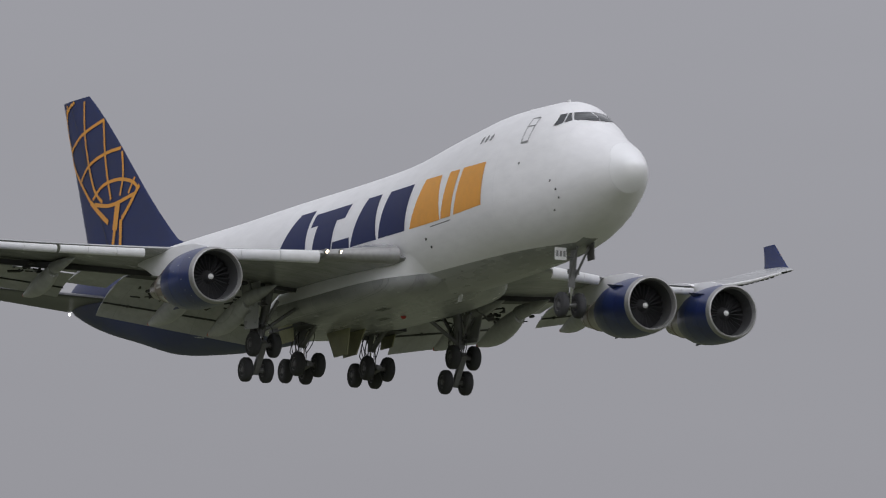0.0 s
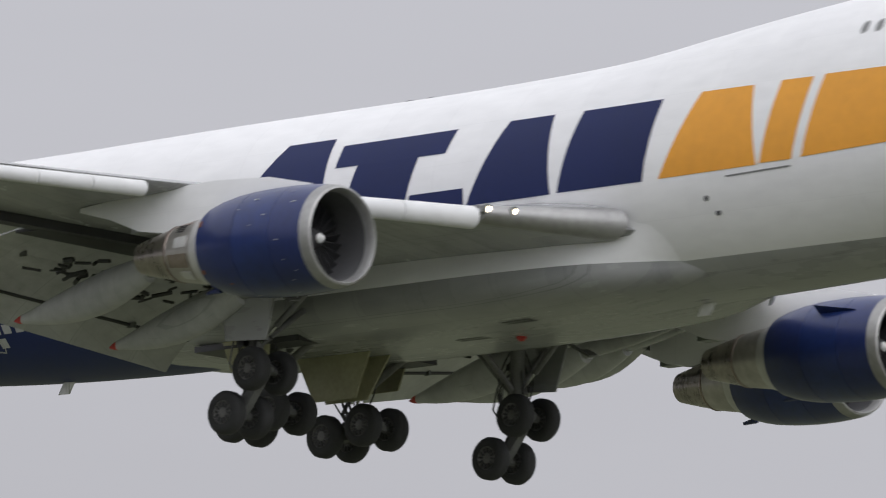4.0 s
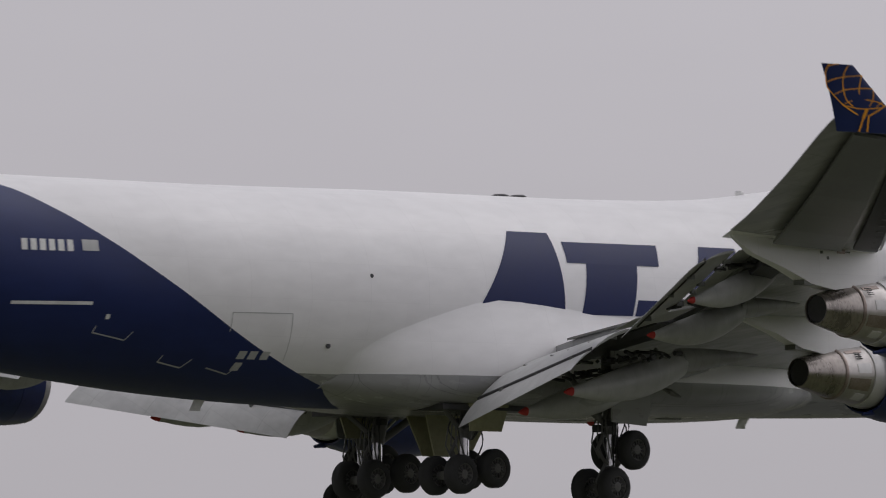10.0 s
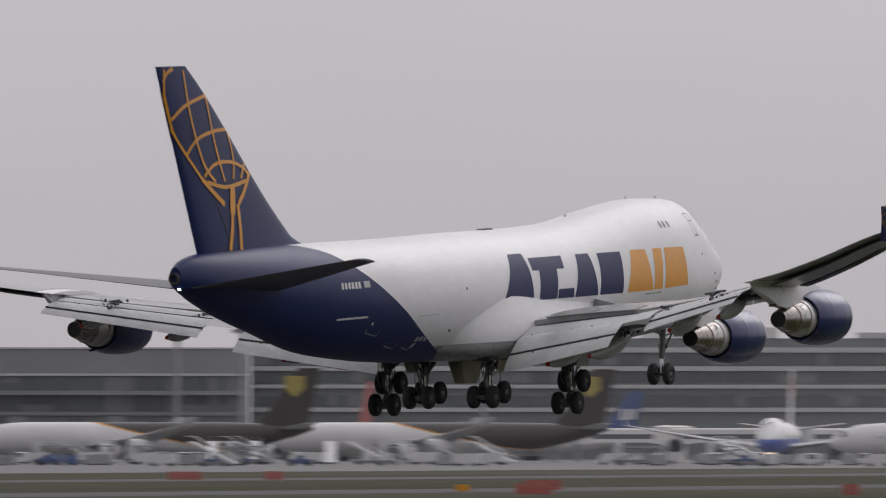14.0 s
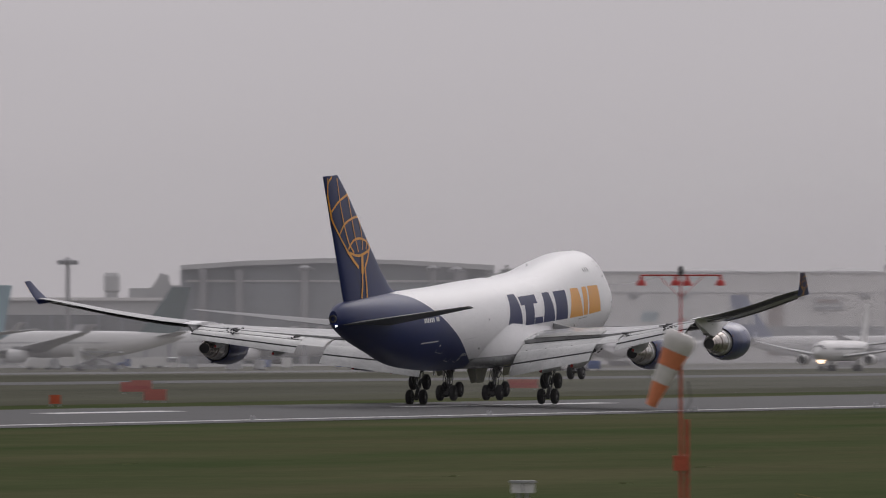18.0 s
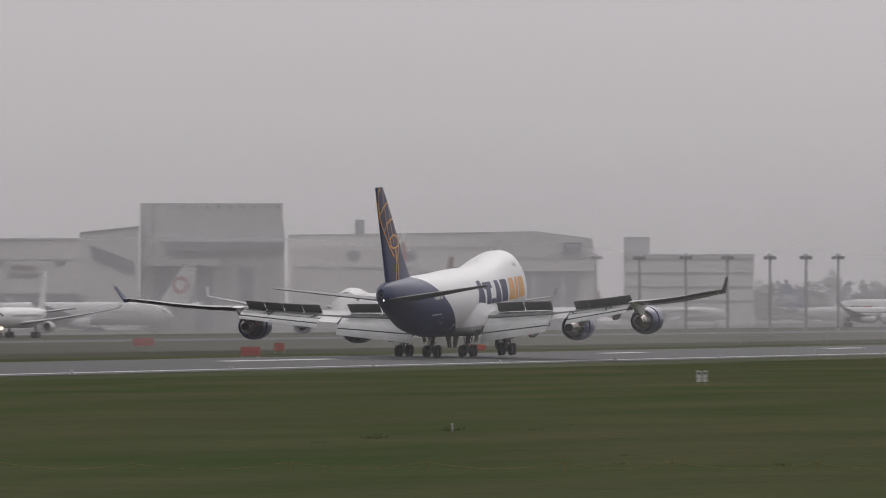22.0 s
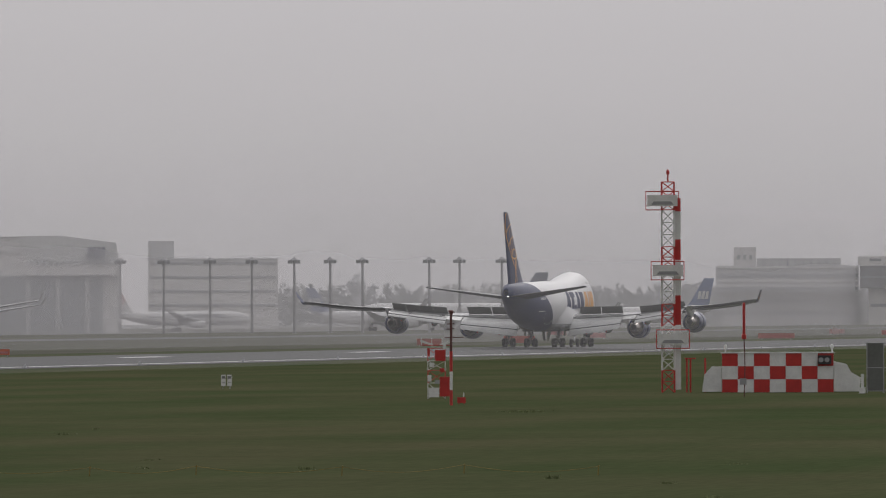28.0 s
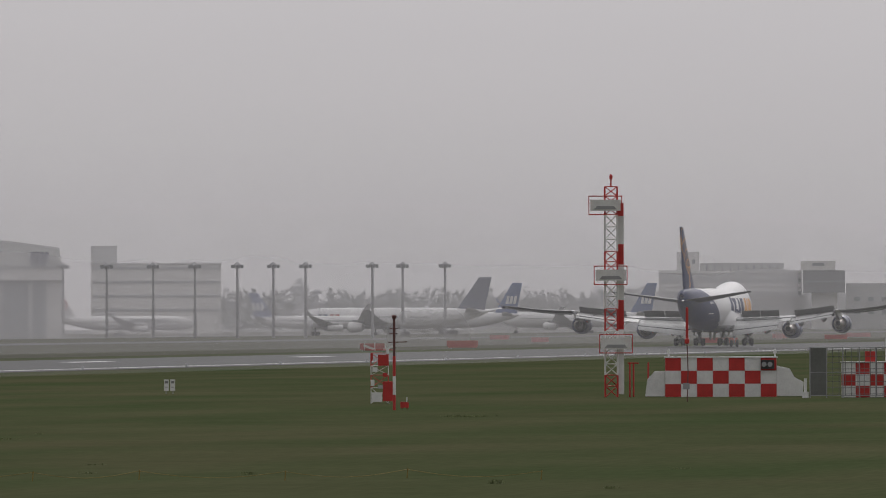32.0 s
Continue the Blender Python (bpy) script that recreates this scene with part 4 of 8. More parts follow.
def wing(plane, m):
    """One wing: an inner part with engines, flaps and spoilers, and an outer part that flexes on it."""
    word = "starboard" if m > 0 else "port"
    root = B(m * 3.0, 27.0, 4.6)
    inner = Build().rings(spanwise(lambda x: foil(x, LE(x), WZ(x), TE(x) - LE(x), 0.062 - 0.0011 * x, DROP(x), tail=BOX(x)), 2.4, 20.55, 18, m))
    iw = mk("inner_wing", inner.v, inner.f, wing_grey, plane, "grey inner wing with lowered flaps", root, True)
    iw.location = root
    Build().rings(spanwise(lambda x: foil(x, LE(x), WZ(x), TE(x) - LE(x), 0.046, -0.4), 20.5, HINGE + 0.02, 3, m)).out("pylon_panel", white_paint, iw, "pale full-chord wing panel over the outer engine", root, True)
    for x0, x1, drop, fwd in ((6.35, 10.9, 0.4, 0.5), (13.1, 16.4, 0.55, 0.5), (16.5, 20.4, 0.55, 0.45)):
        for k in range(3):
            slat(x0 + (x1 - x0) * k / 3, x0 + (x1 - x0) * (k + 1) / 3 - 0.02, m, drop, fwd, 0.62).out("leading_edge_flap", slat_white, iw, "lowered pale leading edge flap", root, True)
    for x in (5.37, 5.92):
        Build().lathe(B(m * x, LE(x) - 0.03, WZ(x) + 0.08), (0, 1, -0.1), [(0.02, 0.1), (0.06, 0.09), (0.08, 0.05)], 12).out("landing_light", lamp_glow, iw, "lit landing light", root)
        Build().lathe(B(m * x, LE(x) + 0.06, WZ(x) + 0.09), (0, 1, -0.1), [(0, 0.17), (0.1, 0.16), (0.1, 0.11), (0.02, 0.1)], 14, True).out("lamp_housing", panel_dark, iw, "dark landing light housing", root)

    def nose_of(x, line):
        """The blunt leading edge at the wing root, deepest at the fuselage."""
        u = (x - 3.2) / 2.8
        s0, zc, hh = 20.72 + 2.68 * u, 4.58 + 0.2 * u, 0.44 - 0.2 * u
        return [B(x, s0 + d * (1 - 0.3 * u), zc + hh * k + r * (1 - u)) for d, k, r in line]
    Build().rings(spanwise(lambda x: nose_of(x, ((0.7, 1, 0.06), (0.35, 0.92, 0), (0.12, 0.65, 0), (0.0, 0.2, 0), (0.0, -0.2, 0), (0.12, -0.65, 0), (0.4, -0.95, 0), (0.8, -1, 0))), 3.2, 6.0, 6, m)).out("leading_edge_skin", bare_metal, iw, "bare metal leading edge at the wing root", root, True)
    Build().rings(spanwise(lambda x: nose_of(x, ((0.69, 0.99, 0.06), (1.5, 1.05, 0.2), (3.2, 1.0, 0.45), (3.2, -1.0, 0), (0.79, -0.99, 0))), 3.2, 6.0, 6, m)).out("root_panel", wing_grey, iw, "grey skin panel behind the root leading edge", root, True)
    # a dark plate behind the wing box paints the shade in the cove
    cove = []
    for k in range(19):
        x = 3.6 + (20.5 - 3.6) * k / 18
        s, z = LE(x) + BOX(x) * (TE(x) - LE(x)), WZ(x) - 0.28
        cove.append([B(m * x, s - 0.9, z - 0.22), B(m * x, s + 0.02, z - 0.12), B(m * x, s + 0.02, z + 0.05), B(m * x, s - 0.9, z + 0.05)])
    Build().rings(cove).out("cove_shade", soot_shade, iw, "dark plate painted as the shade in the flap cove", root)
    for x0, x1, ends in ((3.8, 11.2, ((33.2, 4.25, 37.46, 1.91), (35.75, 4.95, 40.03, 3.33))), (13.3, 20.5, ((36.45, 5.3, 40.07, 4.15), (41.35, 6.5, 44.54, 5.75)))):
        for bl in flap(x0, x1, ends, m, (0.0, 0.325) if x0 < 5 else (0.02, 0.27)):
            bl.out("flap_blade", flap_grey, iw, "lowered slotted flap blade", root, True)
        # the blades overlap here; a dark bar paints the shade between them
        for fa, fb, lo, hi in ((0.70, 0.714, -0.07, 0.10),):
            seam = []
            for k in range(2):
                s0, z0, s1, z1 = ends[k]
                seam.append([B(m * ((x0, x1)[k]), s0 + (s1 - s0) * (f + 0.108 * math.sin(math.pi * f)), z0 + (z1 - z0) * f ** 1.35 + dz) for f, dz in ((fa, lo), (fb, lo), (fb, hi), (fa, hi))])
            Build().rings(seam).out("slot_shade", soot_shade, iw, "dark bar painted as the shade between flap blades", root)
        # an added dark plate that fills the see-through gap ahead of the flap
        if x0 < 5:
            gap_fill = []
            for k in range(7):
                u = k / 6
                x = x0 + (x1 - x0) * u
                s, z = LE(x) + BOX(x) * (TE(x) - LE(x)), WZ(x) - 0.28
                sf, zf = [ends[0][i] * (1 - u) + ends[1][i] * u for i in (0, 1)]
                gap_fill.append([B(m * x, s - 0.3, z - 0.16), B(m * x, sf + 0.5, zf - 0.14), B(m * x, sf + 0.5, zf - 0.06), B(m * x, s - 0.3, z - 0.06)])
            Build().rings(gap_fill).out("flap_gap_fill", soot_shade, iw, "dark plate added to fill the gap ahead of the flap", root)
        rr = random.Random(int(x0 * 9))
        for f, n in ((0.30, 5), (0.70, 3)):  # brackets and joints along the slots
            for k in range(n):
                u = (k + rr.uniform(0.2, 0.8)) / n
                s0, z0, s1, z1 = [ends[0][i] * (1 - u) + ends[1][i] * u for i in range(4)]
                c = B(m * (x0 + (x1 - x0) * u), s0 + (s1 - s0) * (f + 0.108 * math.sin(math.pi * f)), z0 + (z1 - z0) * f ** 1.35)
                w = rr.uniform(0.02, 0.05)
                Build().box(c.x - w, c.x + w, c.y - rr.uniform(0.08, 0.2), c.y + rr.uniform(0.05, 0.2), c.z - 0.13, c.z + 0.02).out("flap_bracket", panel_dark, iw, "dark flap bracket", root)
    # inboard aileron between the flaps
    Build().rings(spanwise(lambda x: foil(x, 35.7 + (x - 11.3) * 0.45, 4.98 + (x - 11.3) * 0.15, 2.7, 0.05, 0.45), 11.35, 13.2, 2, m)).out("inboard_aileron", flap_grey, iw, "pale inboard aileron", root, True)
    for x, tip, start, w in ((18.91, (43.0, 4.96), (37.0, 6.15), 0.42), (14.95, (40.62, 4.18), (33.9, 5.2), 0.45), (9.13, (38.24, 2.78), (29.6, 4.0), 0.52), (6.26, (37.3, 2.3), (28.8, 3.7), 0.52)):
        body, nose, fore = canoe(x, tip, start, m, w)
        fore.out("fixed_fairing", wing_grey, iw, "fixed grey fairing under the wing", root, True)
        body.out("flap_fairing", flap_grey, iw, "pale flap track fairing", root, True)
        nose.out("fairing_tip", red_paint, iw, "red fairing tip", root, True)
        rod, rr = Build(), random.Random(int(x * 10))
        for k in range(34):
            d, f = rr.uniform(-1.5, 1.5), rr.uniform(-0.05, 0.46)
            c = B(m * (x + d), start[0] + (tip[0] - start[0]) * (0.5 + f * 0.55) - 0.2, start[1] + (tip[1] - start[1]) * (0.5 + f * 0.55) ** 1.25 + 0.62)
            e = c + Vector((rr.uniform(-0.4, 0.4), rr.uniform(-0.6, 0.3), rr.uniform(-0.12, 0.1)))
            rod.tube(c, e, rr.uniform(0.03, 0.08), n=6)
        tagged(rod.out("flap_linkage", soot_shade, iw, "dark flap linkage", root), kind="stuff")
    # small inlet and drain holes on the outer pylon
    for y, z, w, h, mat, word in ((-5.72, 6.43, 0.17, 0.06, panel_brown, "brown inlet plate"), (-5.44, 6.42, 0.1, 0.02, panel_dark, "thin dark scoop"), (-6.56, 6.39, 0.045, 0.04, panel_dark, "dark drain hole"), (-6.3, 6.23, 0.05, 0.045, panel_dark, "dark drain hole")):
        Build().box(m * 21.165 - 0.02, m * 21.165 + 0.02, y - w, y + w, z - h, z + h).out("pylon_fitting", mat, iw, word, root)
    spoilers = []
    for x0, x1, a in ((4.6, 7.6, 1), (7.7, 10.8, 1), (13.5, 15.2, 1), (15.25, 17.0, 1), (17.05, 18.7, 1), (18.75, 20.4, 1)):
        xm = (x0 + x1) / 2
        hinge = lambda x: LE(x) + BOX(x) * (TE(x) - LE(x)) - 1.55
        zz = lambda x: WZ(x) + 0.02 * (TE(x) - LE(x)) * 0.75 - DROP(x) * 0.62 + 0.028 * (TE(x) - LE(x)) * 0.9
        piv = B(m * xm, hinge(xm), zz(xm))
        q = [B(m * x, hinge(x) + d, zz(x) - d * 0.12) for x, d in ((x0, 0), (x1, 0), (x1, 1.7), (x0, 1.7))]
        sp = Build().add(q + [p - Vector((0, 0, 0.07)) for p in q], [(0, 1, 2, 3), (7, 6, 5, 4), (0, 4, 5, 1), (1, 5, 6, 2), (2, 6, 7, 3), (3, 7, 4, 0)]).out("spoiler", panel_dark, iw, "dark spoiler panel", piv)
        sp.location = piv - root
        spoilers.append((sp, (q[1] - q[0]) * m))
    sleeves = [engine(iw, 11.85, 23.3, 3.36, m, root)]
    Build.stretch = 0.95
    sleeves.append(engine(iw, 20.95, 32.64, 4.62, m, root))
    Build.stretch = 1.0
    hp = B(m * HINGE, 41.0, WZ(HINGE))
    ow = mk("outer_wing", *(lambda b: (b.v, b.f))(Build().rings(spanwise(lambda x: foil(x, LE(x), WZ(x), TE(x) - LE(x), 0.05, -0.42), HINGE, 31.15, 14, m))), wing_grey, plane, "grey outer wing, bent upwards in flight", hp, True)
    ow.location = hp
    for k in range(5):
        slat(22.0 + 1.56 * k, 23.54 + 1.56 * k, m, 0.12, 0.12, 0.42).out("leading_edge_flap", slat_white, ow, "lowered pale leading edge flap", hp, True)
    for k in range(14):
        x = 22.3 + 0.53 * k
        Build().box(m * x - 0.05, m * x + 0.05, B(0, LE(x) + 0.5, 0).y, B(0, LE(x) + 0.22, 0).y, WZ(x) - 0.2, WZ(x) - 0.15).out("slat_strut", hub_metal, ow, "grey slat strut", hp)
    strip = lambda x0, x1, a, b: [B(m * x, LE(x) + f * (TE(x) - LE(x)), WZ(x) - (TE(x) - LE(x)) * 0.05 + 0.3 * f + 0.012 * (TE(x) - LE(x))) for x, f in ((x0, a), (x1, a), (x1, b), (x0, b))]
    # the front black strip paints the shade in the slot behind the slats
    for x0, x1, mat, a, b in ((22.0, 29.6, soot_shade, 0.02, 0.19), (21.6, 30.6, panel_dark, 0.26, 0.73)):
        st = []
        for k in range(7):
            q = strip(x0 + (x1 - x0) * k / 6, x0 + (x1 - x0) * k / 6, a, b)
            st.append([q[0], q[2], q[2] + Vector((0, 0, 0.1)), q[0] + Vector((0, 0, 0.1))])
        Build().rings(st).out("underside_strip", mat, ow, "dark strip under the outer wing", hp)
    # winglet
    rings = []
    for u in [k / 8 for k in range(9)]:
        x = 31.15 + 0.62 * u + 0.05 * math.sin(math.pi * u)
        s0, s1 = 46.3 + 3.25 * u ** 0.85, 49.62 + 1.25 * u
        z = 8.95 + 1.85 * u
        rings.append([B(m * (x + 0.09 * (1 - u * 0.6) * math.sin(a)), (s0 + s1) / 2 - (s1 - s0) / 2 * math.cos(a), z) for a in [math.pi * j / 8 for j in range(16)]])
    Build().rings(rings).out("winglet", navy_paint, ow, "dark blue winglet", hp, True)
    for g in emblem(lambda s, z: B(m * (31.15 + 0.62 * (z - 9.25) / 9.6 + 0.03 + 0.105 * (1 - (z - 9.25) / 19.2)), 46.3 + 3.25 * max(0, (z - 9.25) / 9.6) ** 0.85 + min(1, max(0, (s - fin_le(z)) / (fin_te(z) - fin_le(z)))) * (3.32 - 2.0 * (z - 9.25) / 9.6), 8.95 + 1.85 * (z - 9.25) / 9.6), 0.15):
        g.out("emblem_line", amber_paint, ow, "gold line of the globe emblem", hp)
    return iw, ow, root, hp, spoilers, sleeves


fin_le = smoothly([9.0, 9.6, 10.6, 18.3, 18.95], [53.0, 55.0, 56.6, 66.4, 67.4])
fin_te = smoothly([9.0, 18.95], [66.5, 70.85])


def bend(pts):
    """A smooth line through the given corners."""
    p = [Vector(pts[0])] + [Vector(q) for q in pts] + [Vector(pts[-1])]
    out = []
    for a, b, c, d in zip(p, p[1:], p[2:], p[3:]):
        for k in range(6):
            t = k / 6
            out.append(tuple(0.5 * (2 * b + (c - a) * t + (2 * a - 5 * b + 4 * c - d) * t * t + (3 * b - a - 3 * c + d) * t**3)))
    return out + [tuple(p[-1])]


def emblem(put, w):
    """A globe grid on a forked pedestal, in plain bent strokes (s, z) on the fin's side, cut off at the fin's edges."""
    lines = []
    for corners in (
        ((70.1, 19.0), (70.0, 17.1), (69.0, 15.3), (66.4, 13.1)),
        ((67.9, 19.0), (67.4, 16.5), (66.1, 13.9), (64.8, 12.9)),
        ((65.3, 17.4), (64.6, 14.9), (63.7, 12.9)),
        ((62.8, 15.4), (62.4, 14.1), (62.6, 13.0)),
        ((61.0, 13.8), (61.6, 13.0)),
        ((70.2, 18.1), (69.8, 18.6), (68.5, 19.0)),
        ((69.4, 16.2), (67.9, 16.9), (65.3, 17.4)),
        ((68.0, 14.3), (66.8, 15.1), (64.9, 15.5), (63.0, 15.6)),
        ((66.1, 13.2), (64.8, 13.8), (62.9, 13.9), (61.3, 13.6), (60.6, 13.2)),
    ):
        run = [q for q in bend(corners) if 9.3 < q[1] < 18.85 and fin_le(q[1]) + 0.1 < q[0] < fin_te(q[1]) - 0.05]
        if len(run) > 1:
            lines.append(Build())
            stroke(lines[-1], run, w, put, 2)
    for corners, k in (
        (((66.4, 13.1), (65.2, 12.4), (63.9, 11.7)), 1.5),
        (((60.4, 13.3), (61.4, 12.3), (62.2, 11.7)), 1.5),
        (((65.8, 12.9), (63.6, 12.6), (60.8, 12.9)), 1.1),
        (((62.8, 12.7), (62.9, 11.9), (63.0, 11.2)), 3.2),
        (((63.0, 11.3), (63.2, 10.2), (63.5, 9.3)), 1.8),
        (((62.3, 11.7), (62.2, 10.5), (62.2, 9.3)), 1.8),
    ):
        lines.append(Build())
        stroke(lines[-1], bend(corners), w * k, put, 2)
    return lines


def tail_surfaces(plane):
    rings = []
    for k in range(13):
        z = 9.0 + 9.95 * k / 12
        s0, s1, th = fin_le(z), fin_te(z), 0.62 - 0.045 * (z - 9)
        rings.append([B(th * 0.62 * math.sin(a) * (1 - 0.35 * math.cos(a)) * -1, (s0 + s1) / 2 - (s1 - s0) / 2 * math.cos(a), z) for a in [math.pi * j / 12 for j in range(24)]])
    fin = Build().rings(rings).out("fin", navy_paint, plane, "tall dark blue fin", smooth=True)
    for f in (1, -1):
        def on(s, z, f=f):
            s0, s1, th = fin_le(z), fin_te(z), 0.62 - 0.045 * (z - 9)
            c = math.acos(max(-1, min(1, ((s0 + s1) / 2 - s) / ((s1 - s0) / 2))))
            return B(f * (th * 0.62 * math.sin(c) * (1 - 0.35 * math.cos(c)) * 1.02 + 0.03), s, z)
        for g in emblem(on, 0.185):
            g.out("emblem_line", amber_paint, fin, "gold line of the globe emblem")
        gap = Build()
        q = [on(fin_le(z) + f2 * (fin_te(z) - fin_le(z)), z) for z, f2 in ((9.5, 0.70), (9.5, 0.708), (18.7, 0.70), (18.7, 0.69))]
        gap.add(q, [(0, 1, 2, 3)])
        gap.out("rudder_gap", soot_shade, fin, "thin dark rudder gap")
    for m in (1, -1):
        pr = lambda x: foil(x, 59.9 + (x - 1.2) * 0.86, 7.05 + (x - 1.2) * 0.168, 8.9 - (x - 1.2) * 0.67, 0.045, -0.55 + (x - 1.2) * 0.036)
        t = Build().rings(spanwise(pr, 0.6, 11.0, 10, m)).out("tailplane", navy_tail, plane, "dark grey tailplane", smooth=True)


navy_tail = surface("tailplane_grey_paint", (0.055, 0.058, 0.065), 0.4, spread=0.15, scale=0.5)


def wheel_pair(parent, c, gap, r, w, org, name="wheel"):
    """Two tyres with hubs on one axle at c."""
    Build().tube(c - Vector((gap, 0, 0)), c + Vector((gap, 0, 0)), 0.11, n=10).out("axle", strut_metal, parent, "", org)
    for d in (-gap, gap):
        o = c + Vector((d - w / 2, 0, 0))
        Build().lathe(o, (1, 0, 0), [(0.0, r * 0.55), (-0.01, r * 0.75), (0.05, r * 0.93), (w * 0.25, r * 0.995), (w * 0.5, r), (w * 0.75, r * 0.995), (w - 0.05, r * 0.93), (w + 0.01, r * 0.75), (w, r * 0.55)], 28, True).out("tyre", rubber, parent, "black tyre", org, True)
        Build().lathe(o, (1, 0, 0), [(0.03, 0.06), (0.05, r * 0.28), (0.09, r * 0.40), (0.02, r * 0.52), (0.03, r * 0.56), (w - 0.03, r * 0.56), (w - 0.02, r * 0.52), (w - 0.09, r * 0.40), (w - 0.05, r * 0.28), (w - 0.03, 0.06)], 24).out("wheel_hub", hub_metal, parent, "grey wheel hub", org, True)
        g = Build()
        for k in range(12):
            a = 6.28319 * k / 12
            e = Vector((0, math.cos(a), math.sin(a)))
            f = Vector((0, -math.sin(a), math.cos(a)))
            for xx in (0.055, w - 0.055):
                p = o + Vector((xx, 0, 0)) + e * r * 0.36
                q = [p + e * u * 0.07 + f * v * 0.028 for u, v in ((-1, -1), (1, -1), (1, 1), (-1, 1))]
                s = Vector((-0.03 if xx < w / 2 else 0.03, 0, 0))
                g.add(q + [t + s for t in q], [(0, 1, 2, 3), (7, 6, 5, 4), (0, 4, 5, 1), (1, 5, 6, 2), (2, 6, 7, 3), (3, 7, 4, 0)])
        tagged(g.out("hub_slotting", soot_shade, parent, "", org), kind="stuff")


def landing_gear(plane):
    """Nose leg, two wing legs and two body legs; returns the four main trucks."""
    trucks = []
    o = Vector((0, 0, 0))
    leg = Build().tube(B(0, 7.6, 3.4), B(0, 7.95, 1.6), 0.17, n=14)
    leg.tube(B(0, 7.7, 3.0), B(0, 9.6, 3.3), 0.08)
    for d in (-0.3, 0.3):
        leg.tube(B(d, 6.6, 3.4), B(d * 0.4, 7.85, 2.0), 0.06)
    leg.box(-0.3, 0.3, B(0, 7.75, 0).y, B(0, 7.65, 0).y, 2.2, 2.45)
    leg = leg.out("nose_gear_leg", strut_metal, plane, "grey nose gear leg with braces", smooth=True)
    Build().tube(B(0, 7.9, 1.75), B(0, 8.05, 0.8), 0.11, n=14).out("oleo_piston", chrome, leg, "chromed piston", smooth=True)
    wheel_pair(leg, B(0, 8.05, 0.75), 0.46, 0.62, 0.40, o)
    q = [B(-0.45, 6.3, 3.7), B(-0.45, 7.1, 3.6), B(-0.5, 7.1, 2.8), B(-0.5, 6.35, 2.8)]
    Build().add(q + [p + Vector((0.04, 0, 0)) for p in q], [(0, 1, 2, 3), (7, 6, 5, 4), (0, 4, 5, 1), (1, 5, 6, 2), (2, 6, 7, 3), (3, 7, 4, 0)]).out("gear_door", hub_metal, leg, "brownish grey nose gear door")
    Build().box(0.54, 1.14, B(0, 7.40, 0).y, B(0, 7.35, 0).y, 2.82, 3.42).out("number_panel", white_steel, leg, "white panel with dark bars")
    for x in (0.65, 0.84, 1.03):
        Build().box(x - 0.06, x + 0.06, B(0, 7.345, 0).y, B(0, 7.335, 0).y, 2.98, 3.26).out("panel_bar", grey_trim, leg, "dark bar")
    Build().tube(B(0.1, 7.5, 2.9), B(0.7, 7.42, 3.1), 0.04, n=6).out("panel_bracket", strut_metal, leg)
    for x, s, ztop, kind in ((5.5, 32.45, 4.3, "wing"), (-5.5, 32.45, 4.3, "wing"), (1.92, 35.3, 3.2, "body"), (-1.92, 35.3, 3.2, "body")):
        sg = 1 if x > 0 else -1
        g = Build().tube(B(x * (0.93 if kind == "wing" else 1), s - 0.35, ztop), B(x, s, 1.7), 0.24, 0.21, n=14)
        if kind == "wing":
            g.tube(B(x - sg * 2.3, s - 0.1, 3.5), B(x, s, 1.9), 0.1)
            g.tube(B(x * 0.95, s + 2.0, 4.0), B(x, s, 1.8), 0.1)
            g.tube(B(x + sg * 1.1, s - 1.0, 4.4), B(x, s, 2.0), 0.07)
        else:
            g.tube(B(x, s - 2.2, 2.9), B(x, s, 1.7), 0.12)
            g.tube(B(x + sg * 0.3, s + 1.5, 2.9), B(x, s, 1.8), 0.08)
        for k in range(4):
            h = [B(x + w * (k - 1.5), s + a * (1 + 0.1 * k), z) for w, a, z in ((0.12, 0.2, 2.7), (0.2, 0.4, 2.1), (0.28, 0.42, 1.5), (0.2, 0.2, 1.0))]
            for p, q in zip(h, h[1:]):
                g.tube(p, q, 0.026, n=5)
        g = g.out("main_gear_leg", strut_metal, plane, f"grey {kind} gear leg with braces and hoses", smooth=True)
        Build().tube(B(x, s, 1.85), B(x, s + 0.02, 0.75), 0.15, n=14).out("oleo_piston", chrome, g, "chromed piston", smooth=True)
        g2 = Build().tube(B(x, s + 0.3, 1.75), B(x, s + 0.62, 1.25), 0.06).tube(B(x, s + 0.62, 1.25), B(x, s + 0.18, 0.8), 0.06)
        g2.out("torque_link", strut_metal, g)
        rh = random.Random(int(abs(x) * 10) + (3 if x > 0 else 0))
        for k in range(7):  # hydraulic hoses looped round the leg
            a0, zt, zb, bow = rh.uniform(0, 6.28), rh.uniform(2.3, 3.2), rh.uniform(0.85, 1.7), rh.uniform(0.12, 0.42)
            run = [B(x + (0.24 + bow * math.sin(math.pi * i / 8)) * math.cos(a0), s + (0.24 + bow * math.sin(math.pi * i / 8)) * math.sin(a0), zt + (zb - zt) * i / 8) for i in range(9)]
            Build().pipe(run, 0.024).out("hose", soot_shade, g, "black hydraulic hose", smooth=True)
        for k in range(5):
            c = B(x + rh.uniform(-0.3, 0.3), s + rh.uniform(-0.4, 0.4), rh.uniform(1.9, 3.0))
            w_ = rh.uniform(0.06, 0.13)
            Build().box(c.x - w_, c.x + w_, c.y - w_ * 1.4, c.y + w_ * 1.4, c.z - w_, c.z + w_).out("valve_block", rh.choice((soot_shade, hub_metal)), g, "small valve block")
